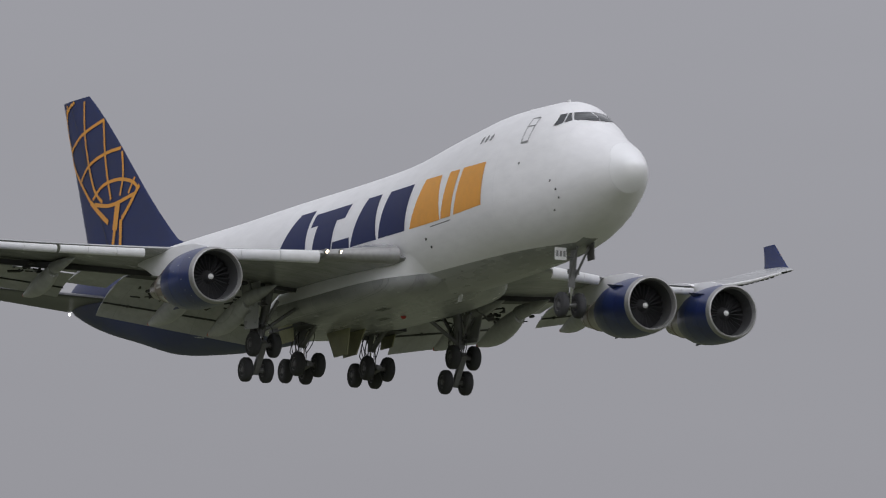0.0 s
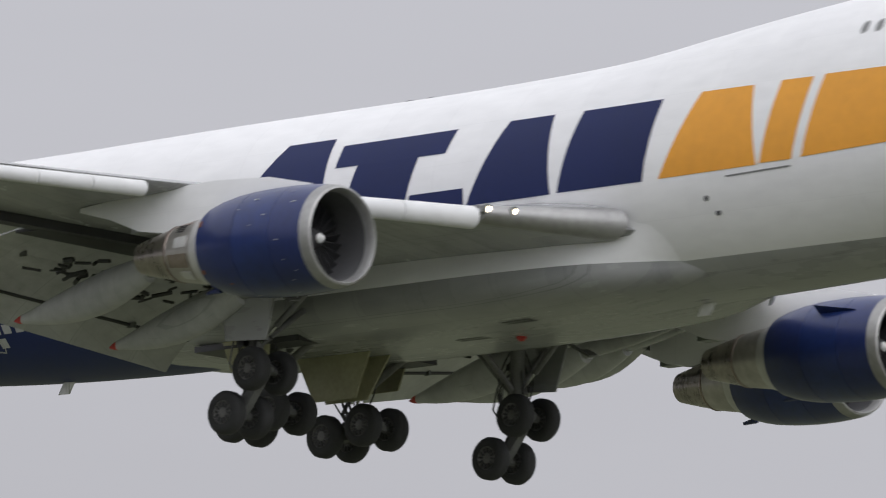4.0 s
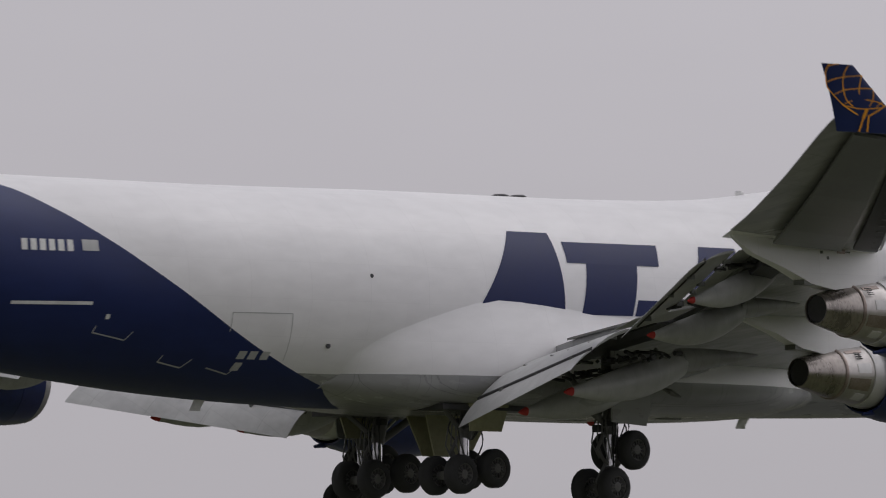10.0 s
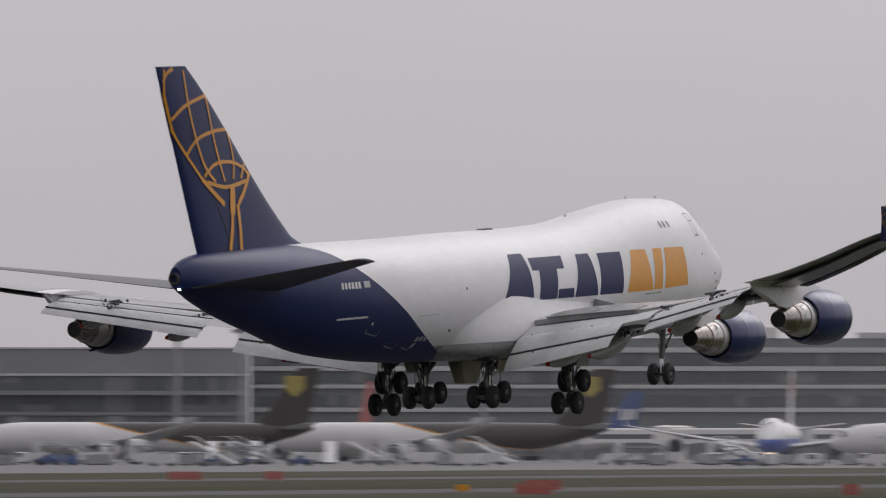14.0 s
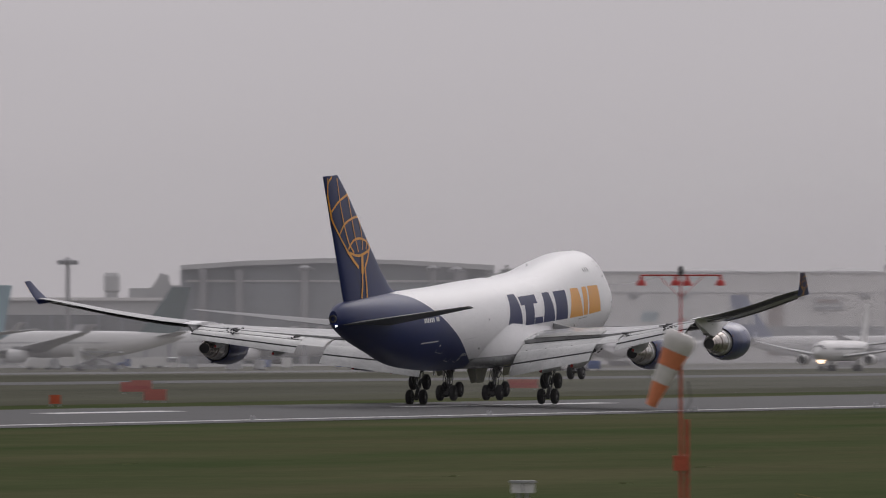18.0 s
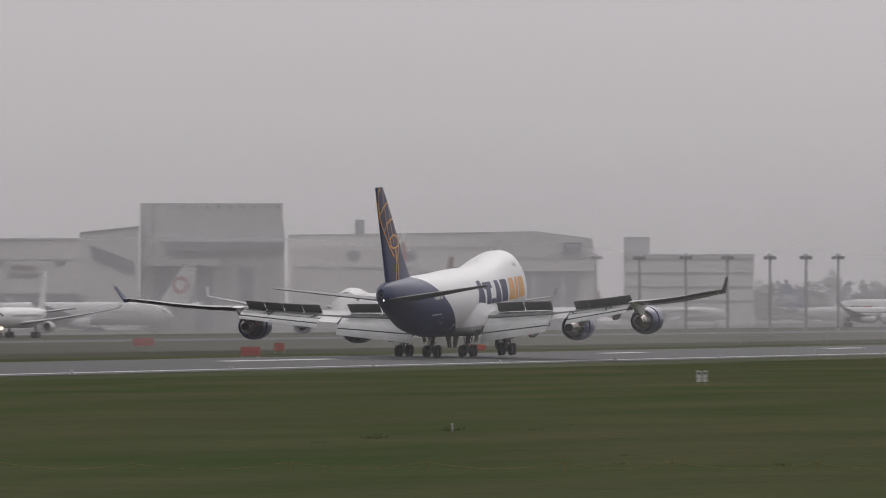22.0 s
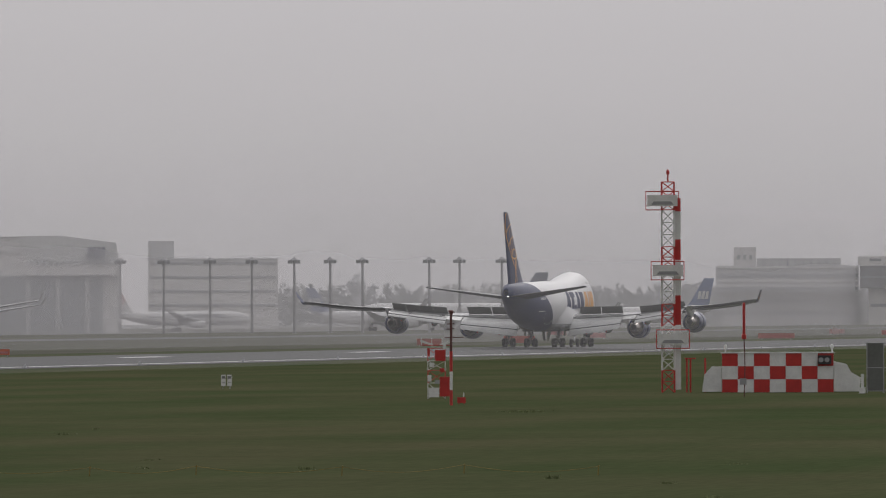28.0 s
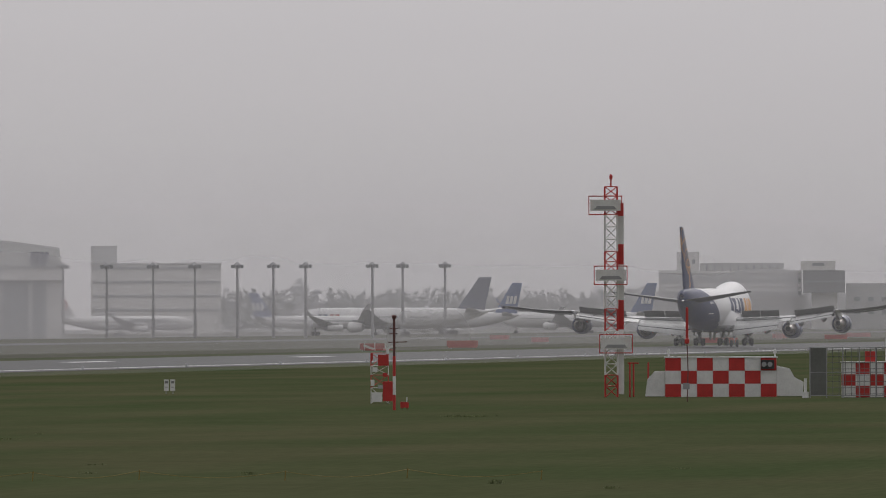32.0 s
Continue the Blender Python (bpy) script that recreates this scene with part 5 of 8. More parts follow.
        act = B(x - sg * 0.2, s - 1.7, 3.3)
        Build().tube(act, act.lerp(B(x, s - 0.1, 1.95), 0.6), 0.09, n=10).out("actuator", strut_metal, g, "grey actuator", smooth=True)
        Build().tube(act.lerp(B(x, s - 0.1, 1.95), 0.55), B(x, s - 0.1, 1.95), 0.05, n=10).out("actuator_rod", chrome, g, "chromed actuator rod", smooth=True)
        if kind == "wing":
            e0, e1 = B(x + sg * 0.3, s - 0.6, 3.9), B(x + sg * 0.75, s - 1.9, 3.05)
            Build().tube(e0, e1, 0.05, n=8).out("link_rod", strut_metal, g, "thin link rod")
            q_ = [e1 + Vector(d_) for d_ in ((-0.2, -0.1, 0.12), (0.2, -0.1, 0.05), (0.2, 0.3, -0.15), (-0.2, 0.3, -0.08))]
            Build().add(q_ + [v_ + Vector((0, 0.02, 0.05)) for v_ in q_], [(0, 1, 2, 3), (7, 6, 5, 4), (0, 4, 5, 1), (1, 5, 6, 2), (2, 6, 7, 3), (3, 7, 4, 0)]).out("link_door", hub_metal, g, "small grey link door")
        piv = B(x, s + 0.02, 0.66)
        tr = Build().box(-0.14, 0.14, -0.95, 0.95, -0.13, 0.13).out("gear_truck", strut_metal, plane, f"four-wheel {kind} gear truck")
        tr.location = piv
        for d in (0.74, -0.74):
            wheel_pair(tr, Vector((0, d, 0)), 0.56, 0.62, 0.45, o)
        Build().tube((0.0, -0.8, 0.25), (0.0, 0.4, 0.32), 0.05, n=6).out("brake_rod", strut_metal, tr)
        trucks.append((tr, piv, kind))
        if kind == "body":
            q = [B(x + sg * 0.95, s - 1.0, 2.75), B(x + sg * 0.95, s + 0.8, 2.75), B(x + sg * 0.8, s + 0.6, 1.9), B(x + sg * 0.8, s - 0.8, 1.9)]
            mat = door_primer
        else:
            q = [B(x + sg * 0.7, s - 1.6, 4.3), B(x + sg * 0.7, s + 0.7, 4.3), B(x + sg * 0.55, s + 0.55, 2.1), B(x + sg * 0.55, s - 1.0, 2.0)]
            mat = belly_paint
        Build().add(q + [p + Vector((0.05, 0, 0)) for p in q], [(0, 1, 2, 3), (7, 6, 5, 4), (0, 4, 5, 1), (1, 5, 6, 2), (2, 6, 7, 3), (3, 7, 4, 0)]).out("gear_door", mat, g, "open gear door")
    for d in (-1, 1):
        q = [B(d * 0.45, 32.6, 2.7), B(d * 0.45, 35.6, 2.7), B(d * 0.25, 35.0, 1.25), B(d * 0.25, 33.4, 1.25)]
        Build().add(q + [p + Vector((0.05, 0, 0)) for p in q], [(0, 1, 2, 3), (7, 6, 5, 4), (0, 4, 5, 1), (1, 5, 6, 2), (2, 6, 7, 3), (3, 7, 4, 0)]).out("body_gear_door", door_primer, plane, "open centre gear door in green primer")
    # no hollow is cut: a dark slab stands in for the well's shade
    Build().box(-2.9, 2.9, B(0, 37.2, 0).y, B(0, 33.2, 0).y, 2.55, 2.72).out("well_shade", soot_shade, plane, "dark slab painted as the shade in the wheel well")
    return trucks


freighter = tagged(new("cargo_aircraft"), "white and dark blue four-engined cargo aircraft landing with wheels down", "airplane")
fuselage(freighter)
tail_surfaces(freighter)
wings = [wing(freighter, m) for m in (1, -1)]
trucks = landing_gear(freighter)


# ---- the airfield: heading of the runway is +y, the camera stands to its right ----
def spot(az, d, z=0.0):
    """A place at d metres from the camera, az degrees to the left of the runway's heading."""
    return Vector((-d * math.sin(radians(az)), d * math.cos(radians(az)), z))


def height(d, elev):
    return 5.54 + d * math.tan(radians(elev))


def sheet(name, x0, x1, y0, y1, z, mat, label, category, ny=1):
    b = Build()
    for k in range(ny):
        ya, yb = y0 + (y1 - y0) * k / ny, y0 + (y1 - y0) * (k + 1) / ny
        b.add([(x0, ya, z), (x1, ya, z), (x1, yb, z), (x0, yb, z)], [(0, 1, 2, 3)])
    return tagged(b.out(name, mat), label, category, kind="structure")


def grass_material():
    m = surface("mown_grass", (0.080, 0.089, 0.048), 0.95, spread=0.3, scale=0.03, fine=0.15)
    n, k = m.node_tree.nodes, m.node_tree.links
    p = n["Principled BSDF"]
    old = p.inputs["Base Color"].links[0].from_socket
    co = n.new("ShaderNodeTexCoord")
    mp = n.new("ShaderNodeMapping")
    mp.inputs["Scale"].default_value = (0.07, 0.014, 1)
    ns = n.new("ShaderNodeTexNoise")
    ns.inputs["Scale"].default_value, ns.inputs["Detail"].default_value = 1.0, 3.5
    k.new(co.outputs["Object"], mp.inputs[0])
    k.new(mp.outputs[0], ns.inputs["Vector"])
    rp = n.new("ShaderNodeValToRGB")
    e = rp.color_ramp.elements
    e[0].position, e[0].color = 0.32, (0.053, 0.077, 0.032, 1)
    e[1].position, e[1].color = 0.70, (0.103, 0.099, 0.056, 1)
    k.new(ns.outputs["Fac"], rp.inputs[0])
    mx = n.new("ShaderNodeMixRGB")
    mx.inputs[0].default_value = 0.68
    k.new(old, mx.inputs[1])
    k.new(rp.outputs[0], mx.inputs[2])
    blade = n.new("ShaderNodeMapping")
    blade.inputs["Scale"].default_value = (3.2, 0.22, 1)
    k.new(co.outputs["Object"], blade.inputs[0])
    grain = n.new("ShaderNodeTexNoise")
    grain.inputs["Scale"].default_value, grain.inputs["Detail"].default_value = 1.0, 4.0
    k.new(blade.outputs[0], grain.inputs["Vector"])
    deep = n.new("ShaderNodeMapRange")
    deep.inputs["From Min"].default_value, deep.inputs["From Max"].default_value = 0.3, 0.7
    deep.inputs["To Min"].default_value, deep.inputs["To Max"].default_value = 0.9, 1.1
    k.new(grain.outputs["Fac"], deep.inputs["Value"])
    tone = n.new("ShaderNodeMixRGB")
    tone.blend_type = "MULTIPLY"
    tone.inputs[0].default_value = 1.0
    k.new(mx.outputs[0], tone.inputs[1])
    k.new(deep.outputs[0], tone.inputs[2])
    k.new(tone.outputs[0], p.inputs["Base Color"])
    p.inputs["Specular IOR Level"].default_value = 0.0
    return m


grass = grass_material()
sheet("ground", -9000, 6000, -7000, 9000, 0.0, grass, "mown green grass airfield with dry brownish strips", "grass")
# verge grass paled and greyed: distance haze is put into this colour
hazed_grass = surface("haze_pale_grass", (0.105, 0.106, 0.082), 0.95, spread=0.25, scale=0.02, fine=0.4, squash=(1, 0.2, 1))
hazed_grass.node_tree.nodes["Principled BSDF"].inputs["Specular IOR Level"].default_value = 0.0
sheet("grass_strip", -720, -300, 275, 5200, 0.015, hazed_grass, "grass between runway and taxiways, haze paled into its colour", "grass")
# unseen ground before the runway, paled to bounce light onto the aircraft's underside
bounce_ground = surface("bounce_grass", (0.125, 0.133, 0.088), 0.95, spread=0.3, scale=0.02, fine=0.9)
bounce_ground.node_tree.nodes["Principled BSDF"].inputs["Specular IOR Level"].default_value = 0.0
sheet("underside_bounce", -720, 300, -2500, 270, 0.012, bounce_ground, "unseen pale ground added to bounce light onto the aircraft", "grass")


def crown(x):
    """Height of the runway's surface, which falls from its middle to both edges."""
    return 0.03 + 0.58 * max(0.0, 1 - abs(x + 251.75) / 29.25)


def on_runway(name, x0, x1, y0, y1, lift, mat, label, category):
    """A strip lying on the runway's cross fall."""
    xs = [x0] + [-251.75] * (x0 < -251.75 < x1) + [x1]
    b = Build()
    for xa, xb in zip(xs, xs[1:]):
        b.add([(xa, y0, crown(xa) + lift), (xb, y0, crown(xb) + lift), (xb, y1, crown(xb) + lift), (xa, y1, crown(xa) + lift)], [(0, 1, 2, 3)])
    return tagged(b.out(name, mat), label, category, kind="structure")


on_runway("runway", -281, -222.5, 280, 4200, 0.0, asphalt, "dark grey asphalt runway", "runway")
sheet("taxiway", -470, -438, 280, 4200, 0.03, asphalt, "dark grey asphalt taxiway", "taxiway")
sheet("taxiway", -610, -578, 280, 4200, 0.03, asphalt, "dark grey asphalt taxiway beyond the grass", "taxiway")
sheet("apron", -4200, -720, -300, 4900, 0.03, concrete, "pale concrete apron", "apron")
on_runway("edge_line", -226.6, -225.6, 280, 4200, 0.012, marking, "white painted runway edge line", "marking")
on_runway("edge_line", -277.6, -276.7, 280, 4200, 0.012, marking, "white painted far runway edge line", "marking")
for y0, y1 in ((753, 784), (843, 905), (1060, 1110), (1250, 1275), (1400, 1425)):
    for x in (-258.0, -243.5):
        on_runway("touchdown_bar", x - 1.0, x + 1.0, y0, y1, 0.012, marking, "white painted touchdown zone bar", "marking")
for k in range(26):
    b = Build().lathe((-224.3, 620 + 60 * k, 0.02), (0, 0, 1), [(0, 0.2), (0.12, 0.18), (0.3, 0.09), (0.42, 0.06)], 8)
    tagged(b.out("runway_edge_light", galvanised, smooth=True), "small metal runway edge light standing on the verge", "light", "runway edge lights")


# ---- other aircraft ----
def airliner(name, label, length, radius, span, tail_top, body, fin_mat, belly=None, rear=None, engines=(0.36,), humped=False, lit=False, group="", sweep=None, pods=None):
    """An airliner on its wheels: nose along +y, origin on the ground under its middle."""
    thing = tagged(new(name), label, "airplane", group)
    zc, half = radius + 1.9, length / 2
    prof = ((0, 0.04, -0.25), (0.012, 0.32, -0.2), (0.04, 0.62, -0.14), (0.08, 0.87, -0.05), (0.13, 1, 0), (0.68, 1, 0), (0.78, 0.88, 0.1), (0.88, 0.6, 0.3), (0.96, 0.32, 0.5), (1.0, 0.1, 0.62))

    def ring(u):
        w = [np.interp(u, [p[0] for p in prof], [p[i] for p in prof]) for i in (1, 2)]
        out = []
        for j in range(24):
            a = 6.28319 * j / 24
            lift = 0.32 * radius * max(0.0, math.cos(a)) * (math.sin(math.pi * min(1, max(0, (u - 0.03) / 0.30))) if humped else 0)
            out.append(Vector((radius * w[0] * math.sin(a), half - u * length, zc + radius * (w[0] * math.cos(a) + w[1]) + lift)))
        return out
    us = [0, 0.006, 0.015, 0.03, 0.05, 0.08, 0.11, 0.16, 0.22, 0.3, 0.4, 0.5, 0.6, 0.68, 0.74, 0.8, 0.86, 0.92, 0.96, 1.0]
    if sweep:  # the rear paint runs further forward on the crown than on the keel
        edge = [sweep[1] + (sweep[0] - sweep[1]) * ((1 + math.cos(6.28319 * j / 24)) / 2) ** 0.8 for j in range(24)]
        at = lambda us_: [ring(u)[j] for j, u in enumerate(us_)]
        heads = [u for u in us if u <= 0.3]
        fronts = [[u] * 24 for u in heads] + [[0.3 + (e - 0.3) * k / 8 for e in edge] for k in range(1, 9)]
        Build().rings([at(q) for q in fronts]).out("fuselage", body, thing, smooth=True)
        Build().rings([at([e + (1 - e) * k / 14 for e in edge]) for k in range(15)]).out("rear_fuselage", rear, thing, "dark painted rear fuselage", smooth=True)
        band = [[q + (q - Vector((0, q.y, zc))).normalized() * 0.04 for q in at([e + d for e in edge])] for d in (-0.008, 0.006)]
        Build().rings(band, False).out("amber_band", amber_paint, thing, "thin amber band")
    cut = 0.62 if rear else 2
    front = [u for u in us if u <= cut]
    b = Build().rings([ring(u) for u in front])
    sl = [1 if belly and sum(b.v[i][2] for i in q) / len(q) < zc - (0.02 if humped else 0.25) * radius else 0 for q in b.f]
    if not sweep:
        mk("fuselage", b.v, b.f, None, thing, smooth=True, mats=[body, belly or body], slots=sl)
    if rear and not sweep:
        Build().rings([ring(u) for u in us if u >= 0.6]).out("rear_fuselage", rear, thing, "dark painted rear fuselage", smooth=True)
    g = Build()
    for a0, a1 in ((-1.15, -0.75), (-0.7, -0.2), (-0.15, 0.15), (0.2, 0.7), (0.75, 1.15)):
        q = []
        for u, a in ((0.074, a0 * 0.8), (0.074, a1 * 0.8), (0.09, a1 * 0.8), (0.09, a0 * 0.8)) if humped else ((0.036, a0), (0.036, a1), (0.052, a1), (0.052, a0)):
            w = [np.interp(u, [p[0] for p in prof], [p[i] for p in prof]) for i in (1, 2)]
            q.append(Vector((radius * 1.02 * w[0] * math.sin(a), half - u * length + 0.05, zc + radius * (1.02 * w[0] * math.cos(a) + w[1]) + (0.325 * radius * math.cos(a) * math.sin(math.pi * (u - 0.03) / 0.3) if humped else 0))))
        g.add(q, [(0, 1, 2, 3)])
    g.out("cockpit_glazing", dark_glass, thing, "dark cockpit glazing")
    for m in (1, -1):
        st = Build()
        for k in range(44):
            y = half - length * (0.14 + 0.0135 * k)
            st.add([(m * radius * 1.003, y, zc + 0.2), (m * radius * 1.003, y - 0.3, zc + 0.2), (m * radius * 0.99, y - 0.3, zc + 0.6), (m * radius * 0.99, y, zc + 0.6)], [(0, 1, 2, 3)])
        if not sweep:
            tagged(st.out("window_strip", band_dark, thing), kind="stuff")
        sp = span / 2
        wp = []
        for u in (0.0, 0.33, 0.7, 1.0):
            x = radius * 0.6 + (sp - radius * 0.6) * u
            c = length * (0.185 - 0.15 * u ** 0.8)
            y0, z = half - length * (0.33 + 0.295 * u * span / length), zc - 0.55 * radius + sp * 0.11 * u + 0.9 * u * u
            wp.append([Vector((m * x, y0 - c * f, z + c * t)) for f, t in ((0, 0), (0.12, 0.045), (0.45, 0.05), (1, 0), (0.5, -0.045), (0.12, -0.04))])
        w = Build().rings(wp).out("wing", jet_grey, thing, "grey swept wing", smooth=True)
        tip = wp[-1]
        Build().rings([[p for p in tip], [p + Vector((m * 0.5, -1.6, 1.7)) * 1.0 if i else p + Vector((m * 0.5, -2.4, 1.7)) for i, p in enumerate(tip)]]).out("winglet", jet_grey, w, "upturned wing tip")
        for e in engines:
            x = sp * e
            u = (x - radius * 0.6) / (sp - radius * 0.6)
            y0, z = half - length * (0.33 + 0.295 * u * span / length), zc - 0.55 * radius + sp * 0.11 * u
            r = radius * 0.5
            o = Vector((m * x, y0 + 2.6, z - r * 1.25))
            Build().lathe(o, (0, -1, 0), [(0, r * 0.86), (0.15, r * 0.97), (1.2, r * 1.02), (2.8, r * 0.95), (4.4, r * 0.7), (4.4, r * 0.6), (1.0, r * 0.75), (0.2, r * 0.82)], 20, True).out("engine", pods or body, w, "engine pod", smooth=True)
            Build().lathe(o, (0, -1, 0), [(0.7, r * 0.8), (0.8, 0.1)], 20).out("fan", soot_shade, w, "dark fan")
            Build().box(o.x - 0.2, o.x + 0.2, o.y - 4.6, o.y - 1.2, o.z + r * 0.6, o.z + r * 1.4).out("pylon", wing_grey, w)
        tp = []
        for u in (0.0, 1.0):
            x, c = 0.3 + span * 0.16 * u, length * (0.085 - 0.05 * u)
            y0, z = half - length * (0.885 + 0.085 * u), zc + 0.55 * radius + span * 0.02 * u
            tp.append([Vector((m * x, y0 - c * f, z + t)) for f, t in ((0, 0), (0.3, 0.2), (1, 0), (0.3, -0.2))])
        Build().rings(tp).out("tailplane", jet_grey, thing, "grey tailplane")
        leg = Build().tube((m * radius * 1.3, -length * 0.04, 2.2), (m * radius * 1.3, -length * 0.04, 0.6), 0.25).out("main_gear_leg", strut_metal, thing)
        for d in (-0.8, 0.8):
            for e in (-0.45, 0.45):
                Build().lathe((m * radius * 1.3 + e - 0.2, -length * 0.04 + d, 0.6), (1, 0, 0), [(0, 0.3), (0, 0.52), (0.1, 0.6), (0.3, 0.6), (0.4, 0.52), (0.4, 0.3)], 16).out("tyre", rubber, leg, "", smooth=True)
    leg = Build().tube((0, half - length * 0.09, 2.4), (0, half - length * 0.09, 0.5), 0.16).out("nose_gear_leg", strut_metal, thing)
    for e in (-0.35, 0.35):
        Build().lathe((e - 0.15, half - length * 0.09, 0.5), (1, 0, 0), [(0, 0.3), (0.02, 0.48), (0.15, 0.5), (0.28, 0.48), (0.3, 0.3)], 16).out("tyre", rubber, leg, "", smooth=True)
    if lit:
        Build().lathe((0, half - length * 0.085, 2.2), (0, 1, 0), [(0, 0.75), (0.1, 0.7)], 14).out("taxi_light", taxi_glow, leg, "lit taxi light")
    z0, z1 = zc + 0.75 * radius, tail_top
    fr = []
    for u in (0.0, 0.06, 1.0):
        c0, c1 = (0.80, 0.985) if u == 0 else ((0.845, 0.985) if u < 0.5 else (0.955, 1.02))
        y0, y1, z, t = half - length * c0, half - length * c1, z0 + (z1 - z0) * u, 0.35 * (1 - 0.6 * u)
        fr.append([Vector((t * s, y0 + (y1 - y0) * f, z)) for f, s in ((0, 0), (0.2, 1), (0.7, 0.7), (1, 0), (0.7, -0.7), (0.2, -1))])
    return thing, Build().rings(fr).out("fin", fin_mat, thing, "painted tail fin")


def fin_mark(fin, length, radius, tail_top, mat, kind):
    """A plain shape in the carrier's colours on both sides of the fin."""
    half, z0 = length / 2, 2 * radius + 1.9
    z = z0 + (tail_top - z0) * 0.5
    y = half - length * 0.945
    for m in (1, -1):
        b = Build()
        if kind == "disc":
            r = (tail_top - z0) * 0.24
            b.lathe((m * 0.3, y, z), (m, 0, 0), [(0, r), (0.06, r), (0.06, r * 0.72), (0, r * 0.72)], 24, True)
        elif kind == "blossom":
            r = (tail_top - z0) * 0.09
            for q in range(5):
                b.lathe((m * 0.3, y - 1.2 + 1.2 * r * math.cos(1.2566 * q), z + 1.6 + 1.5 * r * math.sin(1.2566 * q)), (m, 0, 0), [(0, r), (0.08, r * 0.9)], 12)
        elif kind == "shield":
            h = (tail_top - z0) * 0.2
            q = [(m * 0.4, y + i * h * 1.15, z + h * 0.9 + j * h) for i, j in ((0.8, 0.9), (-0.8, 0.9), (-0.8, -0.3), (0, -1.1), (0.8, -0.3))]
            b.add(q + [(p[0] - m * 0.2, p[1], p[2]) for p in q], [(0, 1, 2, 3, 4)] + [(i, i + 5, (i + 1) % 5 + 5, (i + 1) % 5) for i in range(5)])
        elif kind == "lower":
            zb = 1.75 * radius + 1.9
            q = [(m * k, half - length * c, zb + (tail_top - zb) * u) for c, u, k in ((0.855, 0.05, 0.34), (0.975, 0.05, 0.34), (0.99, 0.38, 0.32), (0.915, 0.62, 0.28))]
            b.add(q + [(p[0] - m * 0.15, p[1], p[2]) for p in q], [(0, 1, 2, 3), (0, 4, 5, 1), (1, 5, 6, 2), (2, 6, 7, 3), (3, 7, 4, 0)])
        else:
            for k in range(3):
                q = [(m * 0.36, y + 1.6 - k * 1.3 + 0.6 * i, z - 2.0 + j) for i, j in ((0, 0.0), (-1.6, 0.0), (-2.3, 2.4), (-0.8, 2.4))]
                b.add(q + [(p[0] - m * 0.15, p[1], p[2]) for p in q], [(0, 1, 2, 3), (0, 4, 5, 1), (1, 5, 6, 2), (2, 6, 7, 3), (3, 7, 4, 0)])
        b.out("fin_emblem", mat, fin, "plain emblem shape")


def side_mark(thing, length, radius, y0, y1, mat, n):
    """Lettering on the side, as plain bars."""
    for m in (1, -1):
        for k in range(n):
            ya, yb = y0 + (y1 - y0) * k / n, y0 + (y1 - y0) * (k + 0.8) / n
            Build().add([(m * (radius + 0.03), ya, radius + 2.1), (m * (radius + 0.03), yb, radius + 2.1), (m * (radius * 0.95 + 0.03), yb, radius + 3.1), (m * (radius * 0.95 + 0.03), ya, radius + 3.1)], [(0, 1, 2, 3)]).out("marking_bar", mat, thing)


def park(thing, az, d, turn):
    thing.matrix_world = Matrix.Translation(spot(az, d)) @ pose(0, 0, 0, 0, 0, az + turn)


apron_jets = "parked airliners"
jet, fin = airliner("airliner", "white airliner with blue fin and blue side stripes, parked", 64, 3.1, 60, 18.5, jet_white, mid_blue_paint, group=apron_jets)
fin_mark(fin, 64, 3.1, 18.5, white_steel, "bars")
for m in (1, -1):
    for mat, up, word in ((mid_blue_paint, 0.0, "blue"), (sky_blue_paint, -0.9, "light blue")):
        b = Build()
        for k in range(17):
            y, z = -24 + 54 * k / 16, 8.0 - 4.2 * (k / 16) ** 1.4 + up
            for dz in (0.0, 0.9):
                b.v.append((m * (math.sqrt(max(0.1, 3.1 ** 2 - (z + dz - 5.0) ** 2)) + 0.03) * (1 if k > 3 else 0.82 + 0.06 * k), y, z + dz))
        b.f = [(2 * k, 2 * k + 1, 2 * k + 3, 2 * k + 2) for k in range(16)]
        b.out("side_stripe", mat, jet, f"{word} stripe along the side")
park(jet, 27.8, 2000, 94)
jet, fin = airliner("cargo_jet", "white cargo jet with dark brown tail, parked on the apron", 70, 3.25, 62, 19.4, jet_white, brown_paint, rear=brown_paint, engines=(0.36, 0.64), group=apron_jets, sweep=(0.36, 0.82))
fin_mark(fin, 70, 3.25, 19.4, ochre_paint, "shield")
park(jet, 24.93, 2300, 92)
copy_thing(jet, Matrix.Translation(spot(23.42, 2330)) @ pose(0, 0, 0, 0, 0, 23.42 + 92))
jet, fin = airliner("airliner", "white airliner with a dark red fin behind the cargo jets", 60, 2.8, 56, 17.5, jet_white, jet_red, group=apron_jets)
park(jet, 24.0, 2480, 20)
copy_thing(jet, Matrix.Translation(spot(28.15, 2200)) @ pose(0, 0, 0, 0, 0, 28.15 + 60))
copy_thing(jet, Matrix.Translation(spot(19.3, 2640)) @ pose(0, 0, 0, 0, 0, 19.3 + 72))
jet, fin = airliner("airliner", "white airliner with a navy and red fin, parked nose in", 62, 3.0, 60, 17.5, jet_white, navy_paint, group=apron_jets)
fin_mark(fin, 62, 3.0, 17.5, sign_red, "lower")
park(jet, 19.97, 2200, 70)
copy_thing(jet, Matrix.Translation(spot(29.6, 2300)) @ pose(0, 0, 0, 0, 0, 29.6 + 30))
jet, fin = airliner("airliner", "plain white wide-body airliner on the apron", 64, 3.1, 60, 18.0, jet_white, mid_blue_paint, group=apron_jets)
park(jet, 20.6, 2150, 96)
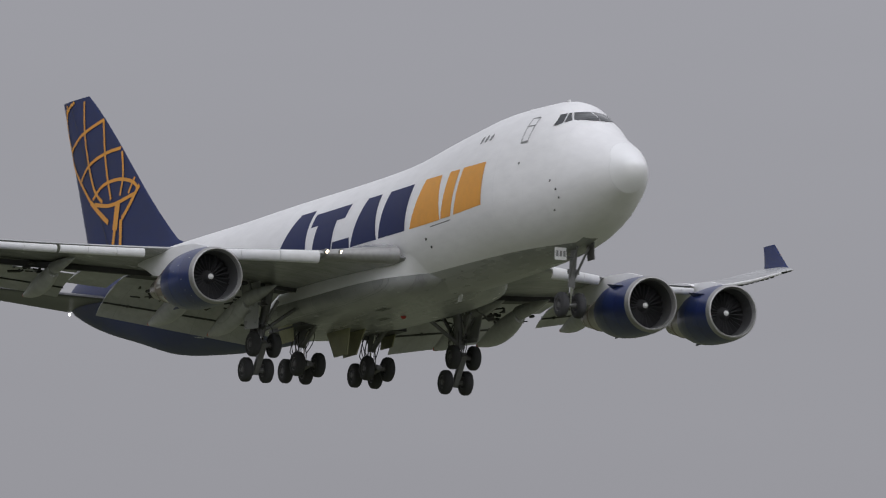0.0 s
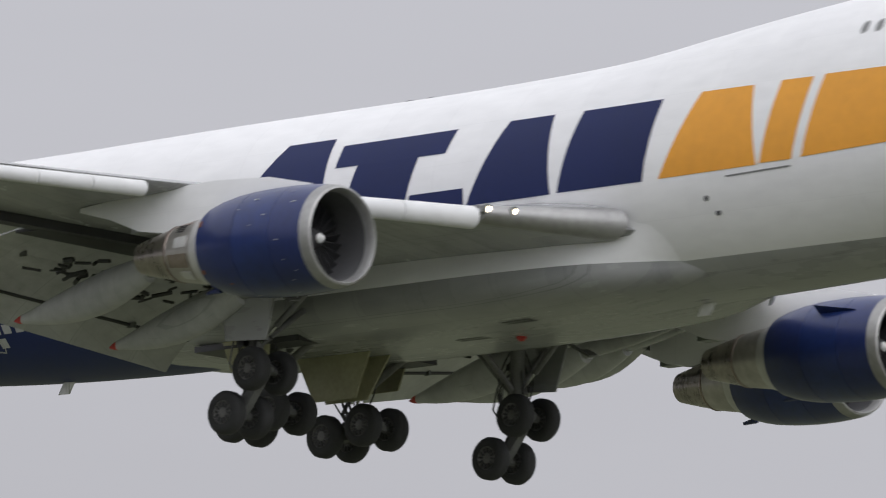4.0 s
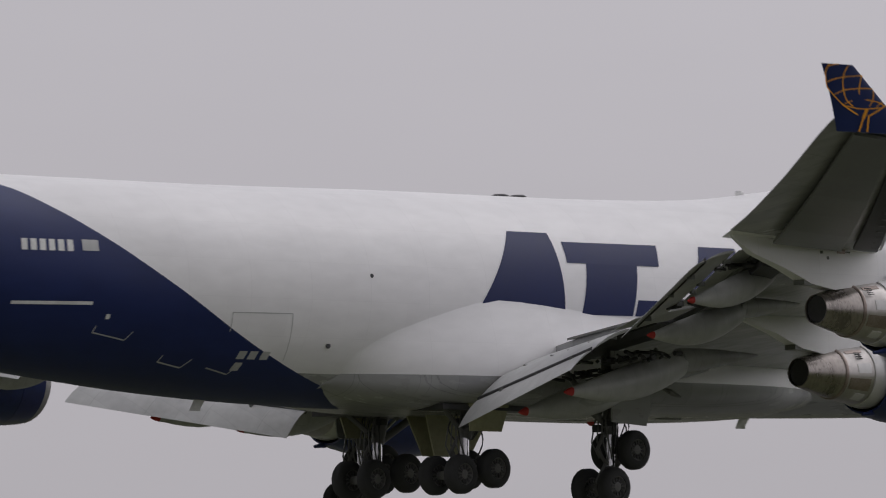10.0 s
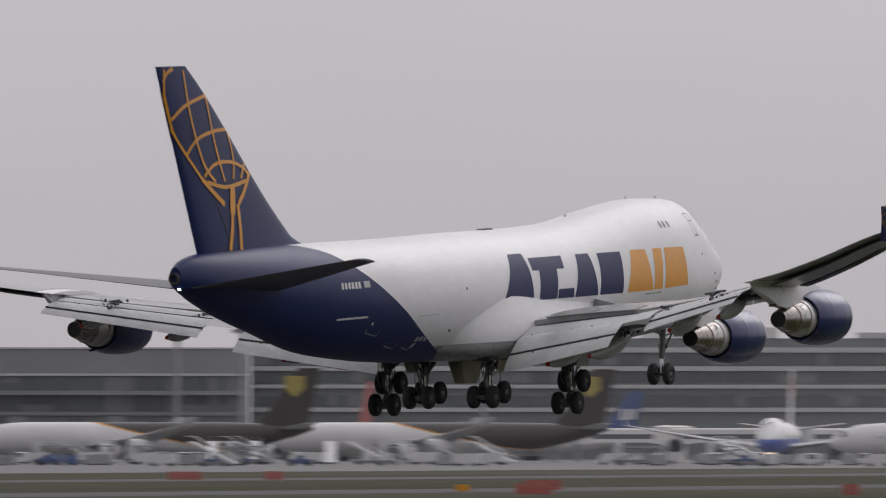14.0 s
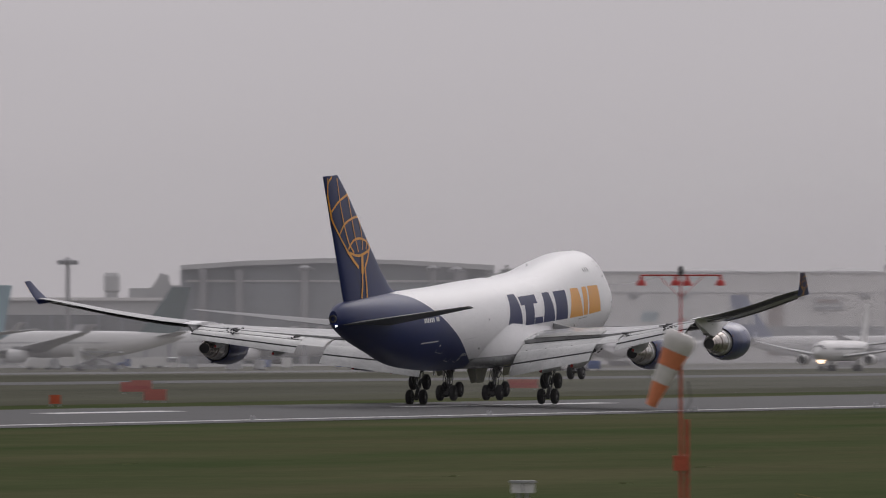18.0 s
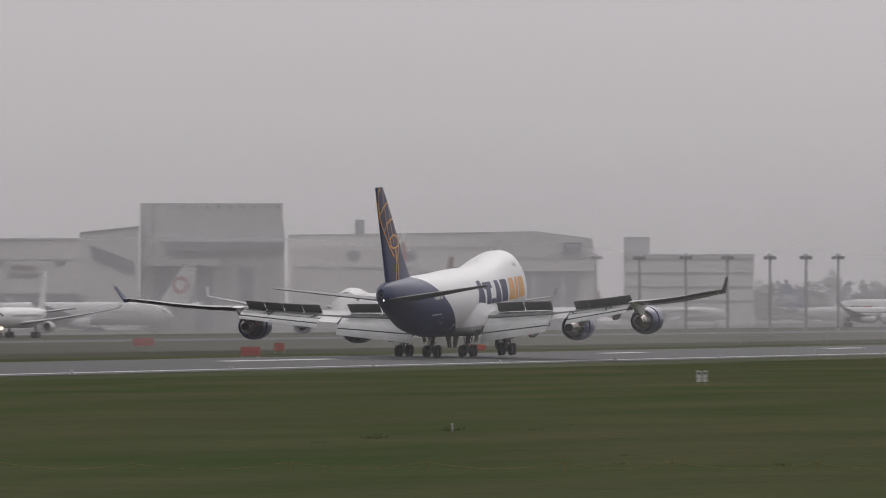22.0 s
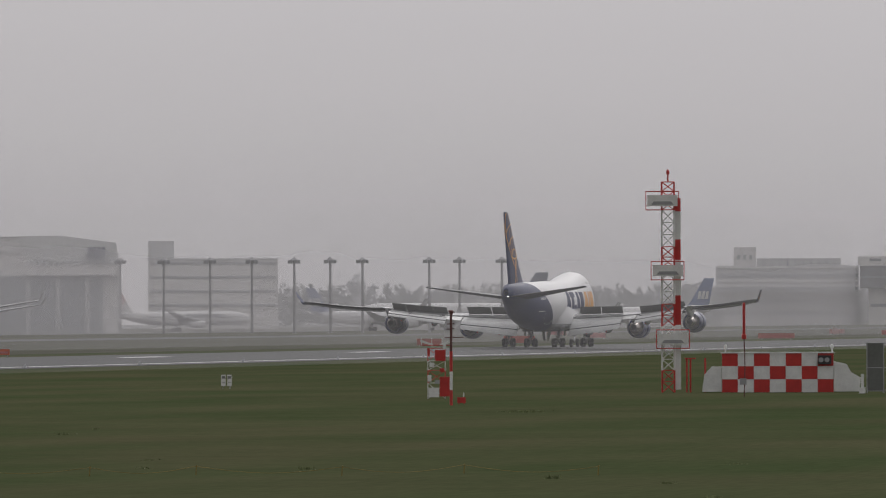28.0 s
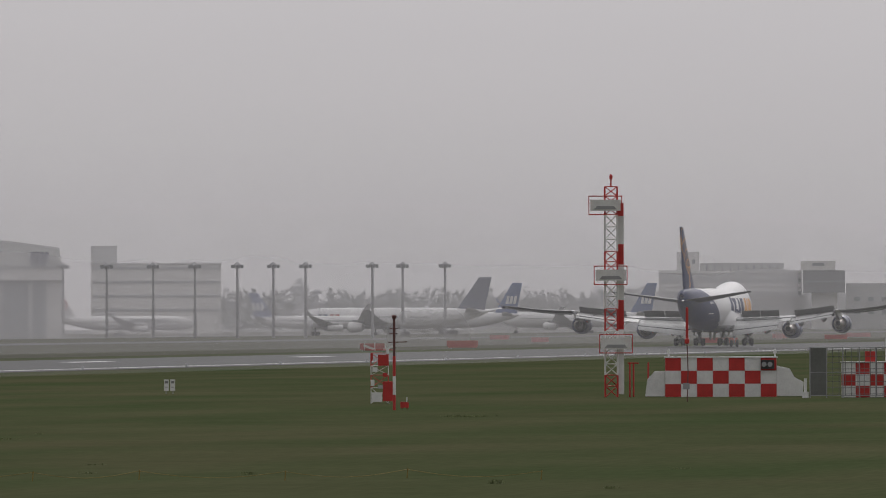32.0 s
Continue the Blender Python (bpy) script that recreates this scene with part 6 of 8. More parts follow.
copy_thing(jet, Matrix.Translation(spot(16.78, 2750)) @ pose(0, 0, 0, 0, 0, 16.78 + 96))
copy_thing(jet, Matrix.Translation(spot(16.2, 2850)) @ pose(0, 0, 0, 0, 0, 16.2 + 96))
jet, fin = airliner("airliner", "light blue airliner with a pale belly beside the pier", 66, 3.1, 62, 17.0, sky_blue_paint, sky_blue_paint, jet_white, group=apron_jets)
park(jet, 18.73, 2300, 130)
jet, fin = airliner("airliner", "white airliner with a dark teal fin before the hangar", 60, 2.9, 58, 16.8, jet_white, teal_paint, group=apron_jets)
park(jet, 17.937, 2350, 92)
jet, fin = airliner("airliner", "white airliner with a blue fin near the hangars", 54, 2.5, 48, 15.8, jet_white, mid_blue_paint, group=apron_jets)
fin_mark(fin, 54, 2.5, 15.8, white_steel, "bars")
park(jet, 13.80, 2480, -84)
copy_thing(jet, Matrix.Translation(spot(9.12, 3500)) @ pose(0, 0, 0, 0, 0, 9.12 + 62))
copy_thing(jet, Matrix.Translation(spot(8.43, 3550)) @ pose(0, 0, 0, 0, 0, 8.43 + 62))
copy_thing(jet, Matrix.Translation(spot(23.0, 2560)) @ pose(0, 0, 0, 0, 0, 23.0 + 80))
jet, fin = airliner("airliner", "white airliner with pale blue bars on its fin", 62, 3.0, 60, 16.8, jet_white, jet_white, group=apron_jets)
fin_mark(fin, 62, 3.0, 16.8, sky_blue_paint, "bars")
park(jet, 15.42, 2720, 75)
lit_jet, fin = airliner("airliner", "white airliner with lit taxi light creeping along the taxiway", 40, 1.95, 36, 12.6, jet_white, jet_white, lit=True, group=apron_jets)
disc_jet, fin = airliner("airliner", "white airliner with a red disc on its fin, taxiing", 54, 2.6, 50, 15.4, jet_white, jet_white, group=apron_jets)
fin_mark(fin, 54, 2.6, 15.4, jet_red, "disc")
side_mark(disc_jet, 54, 2.6, 19, 5, band_dark, 10)
small, fin = airliner("airliner", "small white airliner with a red disc on its fin", 40, 1.95, 36, 12.6, jet_white, jet_white, group=apron_jets)
fin_mark(fin, 40, 1.95, 12.6, jet_red, "disc")
side_mark(small, 40, 1.95, 12, 1, band_dark, 10)
park(small, 10.73, 3200, -86)
copy_thing(small, Matrix.Translation(spot(15.03, 2560)) @ pose(0, 0, 0, 0, 0, 15.03 + 62))
small, fin = airliner("airliner", "small white airliner with a blue fin and pale marks", 40, 1.95, 36, 12.6, jet_white, mid_blue_paint, group=apron_jets)
fin_mark(fin, 40, 1.95, 12.6, white_steel, "bars")
park(small, 9.74, 3300, -84)
copy_thing(small, Matrix.Translation(spot(15.75, 2740)) @ pose(0, 0, 0, 0, 0, 15.75 + 80))
jet, fin = airliner("cargo_jet", "white cargo jet with a violet-grey fin", 64, 3.1, 60, 16.9, jet_white, violet_paint, group=apron_jets)
side_mark(jet, 64, 3.1, 25, 19, violet_paint, 3)
side_mark(jet, 64, 3.1, 18.6, 15, sign_red, 2)
park(jet, 9.38, 3300, 62)
taxiing, fin = airliner("airliner", "white four-engined airliner with a blue belly, taxiing", 70, 3.2, 64, 19.4, jet_white, jet_white, pale_blue_paint, engines=(0.37, 0.66), humped=True, lit=True, group=apron_jets, pods=violet_paint)
fin_mark(fin, 70, 3.2, 19.4, blossom_pink, "blossom")
copy_thing(taxiing, Matrix.Translation(spot(21.69, 2280)) @ pose(0, 0, 0, 0, 0, 21.69 + 176))
second, fin = airliner("airliner", "white airliner with a brownish grey fin, taxiing behind another", 63, 3.0, 60, 17.6, jet_white, dull_brown, group=apron_jets)


# ---- buildings ----
def block(name, label, az0, az1, d, top, depth, mat, bands=(), columns=None, roof=None, doors=None, boxes=(), turn=0.0):
    """A building facing the camera between two bearings: walls, roof edge, window bands, columns, door leaves and roof boxes."""
    az, w = (az0 + az1) / 2, d * radians(abs(az0 - az1)) / 2
    thing = tagged(new(name), label, "building")
    thing.matrix_world = Matrix.Translation(spot(az, d)) @ pose(0, 0, 0, 0, 0, az + turn)
    Build().box(-w, w, 0, depth, 0, top).out("wall", mat, thing)
    Build().box(-w - 0.2, w + 0.2, -0.3, depth + 0.2, top, top + 0.45).out("roof", roof or mat, thing, "flat roof edge")
    for z0, z1, bm_ in bands:
        Build().box(-w + 0.6, w - 0.6, -0.25, 0.2, z0, z1).out("window_band", bm_, thing, "long window band")
    if columns:
        n, zt, cm = columns
        for k in range(n):
            x = -w + 2 * w * (k + 0.5) / n
            Build().box(x - 0.5, x + 0.5, -0.9, 0.0, 0, zt).out("column", cm, thing)
    if doors:
        n, zt, dm, share = doors
        for k in range(n):
            x0, x1 = -w * share + 2 * w * share * k / n, -w * share + 2 * w * share * (k + 0.93) / n
            Build().box(x0, x1, -0.7 - 0.5 * (k % 2), -0.1, 0, zt).out("door_leaf", dm, thing, "tall sliding door leaf")
    for x0, x1, z1, bm_ in boxes:
        Build().box(w * x0, w * x1, depth * 0.2, depth * 0.6, top + 0.5, z1).out("roof_box", bm_, thing, "plant room on the roof")
    return thing


def outline_block(name, label, pts, d, depth, mat, extras=()):
    """A building whose front has a sloping outline: pts are (bearing, height); extras are flat pieces (name, material, label, proud, outline)."""
    az = sum(p[0] for p in pts) / len(pts)
    thing = tagged(new(name), label, "building")
    thing.matrix_world = Matrix.Translation(spot(az, d)) @ pose(0, 0, 0, 0, 0, az)
    flat = lambda q, y: [(d * radians(az - p[0]), y, p[1]) for p in q]
    Build().rings([flat(pts, 0), flat(pts, depth)]).out("wall", mat, thing)
    for part_, m, lab, proud, q in extras:
        Build().rings([flat(q, -proud), flat(q, 0.2)]).out(part_, m, thing, lab)
    return thing


def oblong(a0, a1, z0, z1):
    return ((a0, z0), (a1, z0), (a1, z1), (a0, z1))


ex = [("upper_band", terminal_grey, "grey upper wall band", 0.3, oblong(30.6, 24.39, 20.4, 25.9)), ("roof_edge", wall_grey, "pale roof edge", 0.6, oblong(30.6, 24.385, 26.0, 26.4)), ("light_strip", wall_grey, "thin storey strip", 0.9, oblong(30.6, 24.39, 19.7, 20.3)), ("light_strip", terminal_grey, "dim storey strip", 0.9, oblong(30.6, 24.39, 10.4, 11.3)),
      ("deck", terminal_grey, "grey walkway", 3.0, oblong(30.6, 27.87, 15.4, 16.2)), ("deck", terminal_grey, "grey walkway", 3.0, oblong(26.4, 24.39, 15.2, 16.2))]
rt = random.Random(7)
a = 30.5
while a > 24.5:
    w = rt.uniform(0.03, 0.12)
    ex.append(("glass_panel", glazing_dark if rt.random() < 0.8 else glazing_pale, "tall glazed panel", rt.uniform(0.15, 0.4), oblong(a, a - w + 0.008, rt.choice((11.4, 11.4, 13.0)), rt.choice((19.5, 19.5, 18.0)))))
    a -= w
for k in range(60):
    ex.append(("lower_bay", rt.choice((glazing_pale, glazing_dark, wall_dim)), "ground storey bay", rt.uniform(0.3, 1.5), oblong(30.5 - 0.1 * k, 30.42 - 0.1 * k, 0, rt.uniform(6, 10.4))))
outline_block("terminal", "long grey terminal with dark glazing and pale strips", oblong(30.6, 24.385, 0, 26.1), 2650, 60, glazing_pale, ex)
ex = [("light_strip", wall_grey, "pale storey strip", 0.9, oblong(24.37, 20.61, z, z + h_)) for z, h_ in ((11.4, 1.0), (17.0, 0.9), (21.2, 1.1), (25.6, 1.2))] + [("roof_room", wall_grey, "grey roof room", 0.3, oblong(24.37, 23.2, 29, 31.4)), ("roof_room", wall_pale, "pale roof room", 0.3, oblong(22.4, 21.7, 29, 31.6)), ("roof_room", wall_grey, "grey roof room", 0.3, oblong(21.3, 20.9, 29, 30.4))]
for z in (12.8, 18.4, 22.6):
    a = 24.35
    while a > 20.75:
        w = rt.uniform(0.03, 0.14)
        ex.append(("glass_panel", glazing_dark if rt.random() < 0.7 else glazing_pale, "glazed panel", rt.uniform(0.15, 0.5), oblong(a, a - w + 0.006, z, z + rt.uniform(2.2, 2.8))))
        a -= w
outline_block("terminal_block", "stepped terminal block with pale strips and dark glazing", oblong(24.38, 20.6, 0, 29.0), 2700, 60, glazing_pale, ex)
ex = [("dark_band", band_dark, "dim glazed band", 0.4, oblong(20.55, 17.26, 7.4, 11.6)), ("roof_edge", wall_pale, "pale roof edge", 1.0, oblong(20.58, 17.24, 14.9, 15.6)), ("wall_strip", wall_pale, "pale strip", 0.6, oblong(20.55, 17.26, 5.8, 7.2))]
for k in range(28):
    ex.append(("column", wall_dim, "grey column", 0.9, oblong(20.53 - 0.12 * k, 20.52 - 0.12 * k, 0, 11.6)))
outline_block("pier", "low grey terminal pier with a dark glazed band", oblong(20.58, 17.24, 0, 15.5), 2600, 40, wall_grey, ex)
# the opening is a flat dark plate, its shade painted by colour
ex = [("roof_beam", wall_grey, "curved roof beam", 3.0, ((17.228, 23.2), (16.9, 24.3), (16.5, 25.0), (16.1, 24.6), (15.636, 23.2), (15.636, 24.5), (16.1, 25.7), (16.5, 26.2), (16.9, 25.5), (17.228, 24.4))), ("inner_wall", wall_dim, "set-back bluish wall", 0.4, oblong(16.94, 15.7, 0, 20.2)), ("inner_wall", glazing_dark, "dark flat panel painted as the shaded hangar opening", 0.6, oblong(16.9, 16.0, 0, 9.0)), ("light_line", wall_grey, "thin pale line", 0.8, oblong(17.2, 15.66, 20.2, 20.8))]
for a in (17.115, 16.93, 16.6, 16.3, 15.95, 15.8, 15.66):
    ex.append(("column", mast_grey, "grey column", 3.0, oblong(a + 0.02, a - 0.02, 0, 23.4)))
outline_block("hangar", "dim blue-grey hangar with a curved roof and columns", ((17.228, 0), (15.636, 0), (15.636, 24.4), (16.1, 25.6), (16.5, 26.1), (16.9, 25.4), (17.228, 24.3)), 2800, 70, wall_dim, ex)
outline_block("gatehouse", "pale square concrete block beside the hangar", oblong(15.636, 15.488, 0, 12.4), 2770, 12, wall_pale)
outline_block("radar_house", "pale roof cluster with a stepped top beside the hangar", ((17.49, 0), (17.23, 0), (17.23, 19.5), (17.28, 19.5), (17.29, 22.0), (17.33, 22.6), (17.36, 20.0), (17.38, 18.8), (17.49, 18.8)), 2820, 12, wall_grey)
b = Build().lathe((0, 0, 0), (0, 0, 1), [(0, 1.6), (17.5, 1.6), (18, 2.0), (21.5, 2.0), (22.4, 1.6)], 14)
tank = b.out("water_tank", wall_grey)
tank.matrix_world = Matrix.Translation(spot(17.577, 2780))
tagged(tank, "pale cylindrical water tank on a shaft", "tank")
ex = [("roof_edge", wall_grey, "thin roof edge", 0.4, oblong(15.47, 13.64, 23.5, 24.0)), ("upper_wall", wall_grey, "grey upper wall strip", 0.25, oblong(15.46, 13.65, 18.3, 18.7)), ("base_band", wall_dim, "dim band above the ground", 0.5, oblong(15.4, 13.66, 6.8, 9.6)),
      ("door_leaf", dull_brown, "tall dull brown door", 0.4, oblong(14.249, 14.172, 2, 16.8)), ("sign_panel", wall_grey, "grey sign panel", 0.4, oblong(14.027, 13.863, 13.8, 17.4)), ("marking_bar", dull_brown, "brownish bar", 0.6, oblong(14.0, 13.89, 15.8, 16.7)), ("marking_bar", wall_dim, "grey bar", 0.6, oblong(14.02, 13.87, 14.2, 14.7))]
for a in (15.2, 14.95, 14.7, 14.39, 14.1, 13.78):
    ex.append(("window", band_dark, "small high window", 0.4, oblong(a, a - 0.045, 16.9, 18.0)))
outline_block("workshop", "long pale workshop with small high windows and a brown door", ((15.47, 0), (13.64, 0), (13.64, 23.9), (15.47, 24.0)), 2960, 60, wall_pale, ex)
shop_door = Build().box(-2.6, 2.6, -0.5, 0.3, 4, 15).out("rust_door", dull_brown)
shop_door.matrix_world = Matrix.Translation(spot(15.31, 2958)) @ pose(0, 0, 0, 0, 0, 15.31)
tagged(shop_door, "tall dull brown door leaf on the workshop", "door")
outline_block("annex", "pale annex with a rising roofline and a slanted grey panel", ((13.66, 0), (13.36, 0), (13.36, 26.4), (13.66, 24.8)), 2900, 40, wall_pale,
              [("slanted_panel", wall_dim, "slanted grey panel", 0.5, ((13.592, 18.3), (13.38, 14.4), (13.39, 17.8), (13.602, 21.8))), ("roof_edge", wall_grey, "thin sloping roof edge", 0.4, ((13.66, 24.8), (13.36, 26.4), (13.36, 26.8), (13.66, 25.2)))])
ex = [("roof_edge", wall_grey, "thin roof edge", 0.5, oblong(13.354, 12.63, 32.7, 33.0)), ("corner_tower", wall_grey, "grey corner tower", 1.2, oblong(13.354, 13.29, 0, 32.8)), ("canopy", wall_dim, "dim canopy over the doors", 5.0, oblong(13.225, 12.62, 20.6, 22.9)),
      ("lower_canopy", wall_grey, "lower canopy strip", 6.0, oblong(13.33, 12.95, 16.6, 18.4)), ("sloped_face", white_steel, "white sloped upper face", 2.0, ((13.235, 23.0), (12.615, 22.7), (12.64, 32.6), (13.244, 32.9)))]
for k in range(9):
    a = 13.27 - 0.07 * k
    ex.append(("door_leaf", wall_grey if k % 3 else wall_dim, "tall sliding door leaf", 0.8 + 0.5 * (k % 2), oblong(a, a - 0.065, 0, 16.4)))
for k in range(10):
    ex.append(("roof_light", wall_dim, "small roof light", 2.3, oblong(13.2 - 0.06 * k, 13.188 - 0.06 * k, 31.7, 32.3)))
outline_block("main_hangar", "tall pale hangar with a white sloped face and high doors", ((13.354, 0), (12.61, 0), (12.632, 32.7), (13.354, 33.0)), 2940, 80, wall_pale, ex)
# the doors' recess is a flat dim plate, its shade put into the colour
ex = [("roof_edge", wall_grey, "thin roof edge", 0.4, ((12.6, 25.1), (11.566, 25.8), (11.566, 26.2), (12.6, 25.5))), ("wall_strip", wall_grey, "grey wall strip", 0.3, oblong(12.59, 11.56, 21.6, 22.3)), ("sloped_end", white_steel, "white sloped end face", 1.6, ((11.518, 18.7), (11.056, 18.7), (11.062, 24.4), (11.344, 26.4), (11.566, 26.2))),
      ("front_band", wall_pale, "pale band over the doors", 2.5, oblong(11.535, 11.045, 15.6, 18.7)), ("recess_shade", wall_dim, "dim flat panel painted as the shaded door recess", 0.9, oblong(12.5, 11.13, 0.2, 15.6))]
for k in range(14):
    a = 11.5 - 0.033 * k
    ex.append(("roof_vent", wall_dim, "small roof vent", 3.0, ((a, 18.7), (a - 0.014, 18.7), (a - 0.009, 19.6), (a - 0.004, 19.6))))
for k in range(9):
    a = 12.42 - 0.15 * k
    ex.append(("column", wall_grey, "grey column between doors", 1.6, oblong(a, a - 0.025, 0, 15.6)))
outline_block("wide_hangar", "wide pale hangar with white sloped end and roof vents", ((12.605, 0), (11.045, 0), (11.045, 18.7), (11.061, 24.4), (11.344, 26.4), (11.566, 26.2), (12.605, 25.5)), 3050, 80, wall_pale, ex)
chimney = Build().box(-1.3, 1.3, 8, 10, 25, 29.6).out("chimney", wall_dim)
chimney.matrix_world = Matrix.Translation(spot(12.24, 3050)) @ pose(0, 0, 0, 0, 0, 12.24)
tagged(chimney, "square grey chimney on the hangar roof", "chimney")
ex = [("round_window", wall_dim, "grey round window", 0.3, tuple((a + 0.03 * math.cos(q), 19.6 + 1.4 * math.sin(q)) for q in [6.28319 * j / 12 for j in range(12)])) for a in (12.27, 12.07, 11.98)]
outline_block("low_front", "low pale rounded annex before the wide hangar", ((12.58, 0), (11.95, 0), (11.95, 21.0), (12.1, 22.0), (12.58, 22.2)), 3000, 30, wall_pale, ex + [("roof_edge", wall_grey, "thin roof edge", 0.4, oblong(12.58, 11.95, 16.2, 16.8))])
sign = Build()
for k in range(4):
    sign.add([(1.25 * k + i, -3.0, z) for i, z in ((0, 0), (0.95, 0), (1.35, 3.4), (0.4, 3.4))], [(0, 1, 2, 3)])
sign = sign.out("hangar_sign", violet_paint)
sign.matrix_world = Matrix.Translation(spot(11.21, 3050, 19.9)) @ pose(0, 0, 0, 0, 0, 11.21)
tagged(sign, "slanted blue sign shapes on the hangar's sloped face", "sign")
block("office_block", "pale office block with thin dark floor lines", 10.9, 10.24, 3700, 22.8, 40, wall_pale, [(7.5 + 4.6 * k, 8.2 + 4.6 * k, wall_dim) for k in range(4)], roof=wall_grey, boxes=((-1.0, -0.6, 29.0, wall_grey),))
ex = [("window_band", wall_dim, "long window band", 0.3, oblong(8.015, 7.30, z, z + 1.3)) for z in (18.6, 13.6)]
ex += [("floor_band", wall_pale, "pale floor band", 0.5, oblong(8.018, 7.298, z, z + 0.7)) for z in (22.2, 16.8, 14.9)]
ex += [("mullion", wall_grey, "thin mullion", 0.45, oblong(8.0 - 0.036 * k, 7.995 - 0.036 * k, 18.6, 19.9)) for k in range(19)]
ex += [("plant_room", wall_pale, "pale plant room", 0.3, oblong(7.928, 7.815, 22.9, 30.4)), ("roof_storey", wall_grey, "set-back roof storey", 0.3, oblong(7.81, 7.385, 22.9, 26.0))]
ex += [("roof_post", wall_dim, "thin roof post", 0.4, oblong(7.78 - 0.04 * k, 7.772 - 0.04 * k, 23.0, 25.4)) for k in range(10)]
ex += [("plant_slot", wall_dim, "small dark opening", 0.4, oblong(7.91 - 0.03 * k, 7.895 - 0.03 * k, 25.6, 27.4)) for k in range(3)]
outline_block("control_block", "pale control building with an overhanging upper storey and plant rooms", oblong(8.02, 7.295, 12.9, 23.2), 4400, 40, wall_grey, ex)
ex = [("window_band", wall_dim, "long window band", 0.3, oblong(7.97, 7.33, 4.0 + 4.4 * k, 5.4 + 4.4 * k)) for k in range(2)]
outline_block("control_annex", "pale lower storeys set back under the control building", oblong(7.985, 7.31, 0, 12.89), 4412, 26, wall_pale, ex)
outline_block("glazed_block", "dim glazed storeys overhanging a pale stair core", oblong(7.288, 7.075, 14.3, 23.0), 4390, 30, band_dark,
              [("roof_room", wall_pale, "pale roof room", 0.4, oblong(7.30, 7.124, 23.0, 26.6)), ("roof_slot", wall_dim, "dark louvre", 0.6, oblong(7.24, 7.18, 24.8, 25.8)), ("sill_band", wall_dim, "thin sill band", 0.4, oblong(7.287, 7.077, 18.3, 18.9))])
outline_block("stair_core", "pale stair core under the glazed storeys", oblong(7.245, 7.115, 0, 14.29), 4396, 18, wall_pale, [("window_band", wall_dim, "narrow window band", 0.3, oblong(7.235, 7.125, 7.0, 8.2))])
ex = [("window", wall_dim, "small window", 0.3, oblong(7.03 - 0.07 * k, 7.0 - 0.07 * k, z, z + 1.6)) for k in range(14) for z in (6, 11)]
outline_block("far_depot", "low grey depot with rows of small windows", oblong(7.07, 6.0, 0, 18.0), 4420, 30, wall_grey, ex)
b = Build().lathe((0, 0, 0), (0, 0, 1), [(0, 2.2), (14, 2.0), (15, 3.6), (18, 3.8), (18.6, 2.4), (21, 1.0)], 12)
far_tower = b.out("water_tower", wall_grey)
far_tower.matrix_world = Matrix.Translation(spot(9.84, 4550))
tagged(far_tower, "slim grey water tower beyond the trees", "tower")


# ---- apron masts ----
def light_mast(top, wide=1.0):
    thing = tagged(new("light_mast"), "tall grey apron floodlight mast with a ring of lamps", "light mast", "apron light masts")
    Build().tube((0, 0, -9), (0, 0, top - 0.6), 0.55 * wide, 0.36 * wide, 10).out("pole", mast_grey, thing, smooth=True)
    Build().lathe((0, 0, top - 1.4), (0, 0, 1), [(0, 0.5), (0.3, 1.2 * wide), (0.6, 1.25 * wide), (1.1, 0.5), (1.3, 0.3)], 14).out("crown", mast_grey, thing)
    for k in range(6):
        a = 6.28319 * k / 6
        x, y = 1.5 * wide * math.cos(a), 1.5 * wide * math.sin(a)
        Build().box(x - 0.38, x + 0.38, y - 0.38, y + 0.38, top - 1.7, top - 0.8).out("floodlight", band_dark, thing, "dark floodlight")
    return thing


base_mast = light_mast(20.0, 0.85)
base_mast.matrix_world = Matrix.Translation(spot(11.042, 2960))
for az in (10.82, 10.585, 10.373, 10.158, 9.975, 9.812, 9.473, 9.319, 9.104):
    copy_thing(base_mast, Matrix.Translation(spot(az, 2960)))
copy_thing(base_mast, Matrix.Translation(spot(9.752, 4300, -4)))
tall_mast = light_mast(24.0, 1.25)
tall_mast.matrix_world = Matrix.Translation(spot(19.49, 2400))
for az, d, dz in ((19.35, 2600, -2), (18.9, 2400, 0), (18.8, 2750, -4), (18.65, 2800, -4.5), (18.31, 2400, 0), (17.8, 2400, -0.5), (16.6, 2700, 0), (15.95, 2700, 0), (15.83, 2750, 0), (28.37, 2450, 9), (30.3, 2500, 4.5), (30.05, 2600, 2), (29.33, 2500, 4.5), (29.1, 2600, 3), (28.85, 2600, 3), (26.75, 2350, 2.5), (24.75, 2480, 6), (24.42, 2500, 6), (23.2, 2450, 5)):
    copy_thing(tall_mast, Matrix.Translation(spot(az, d, dz)))


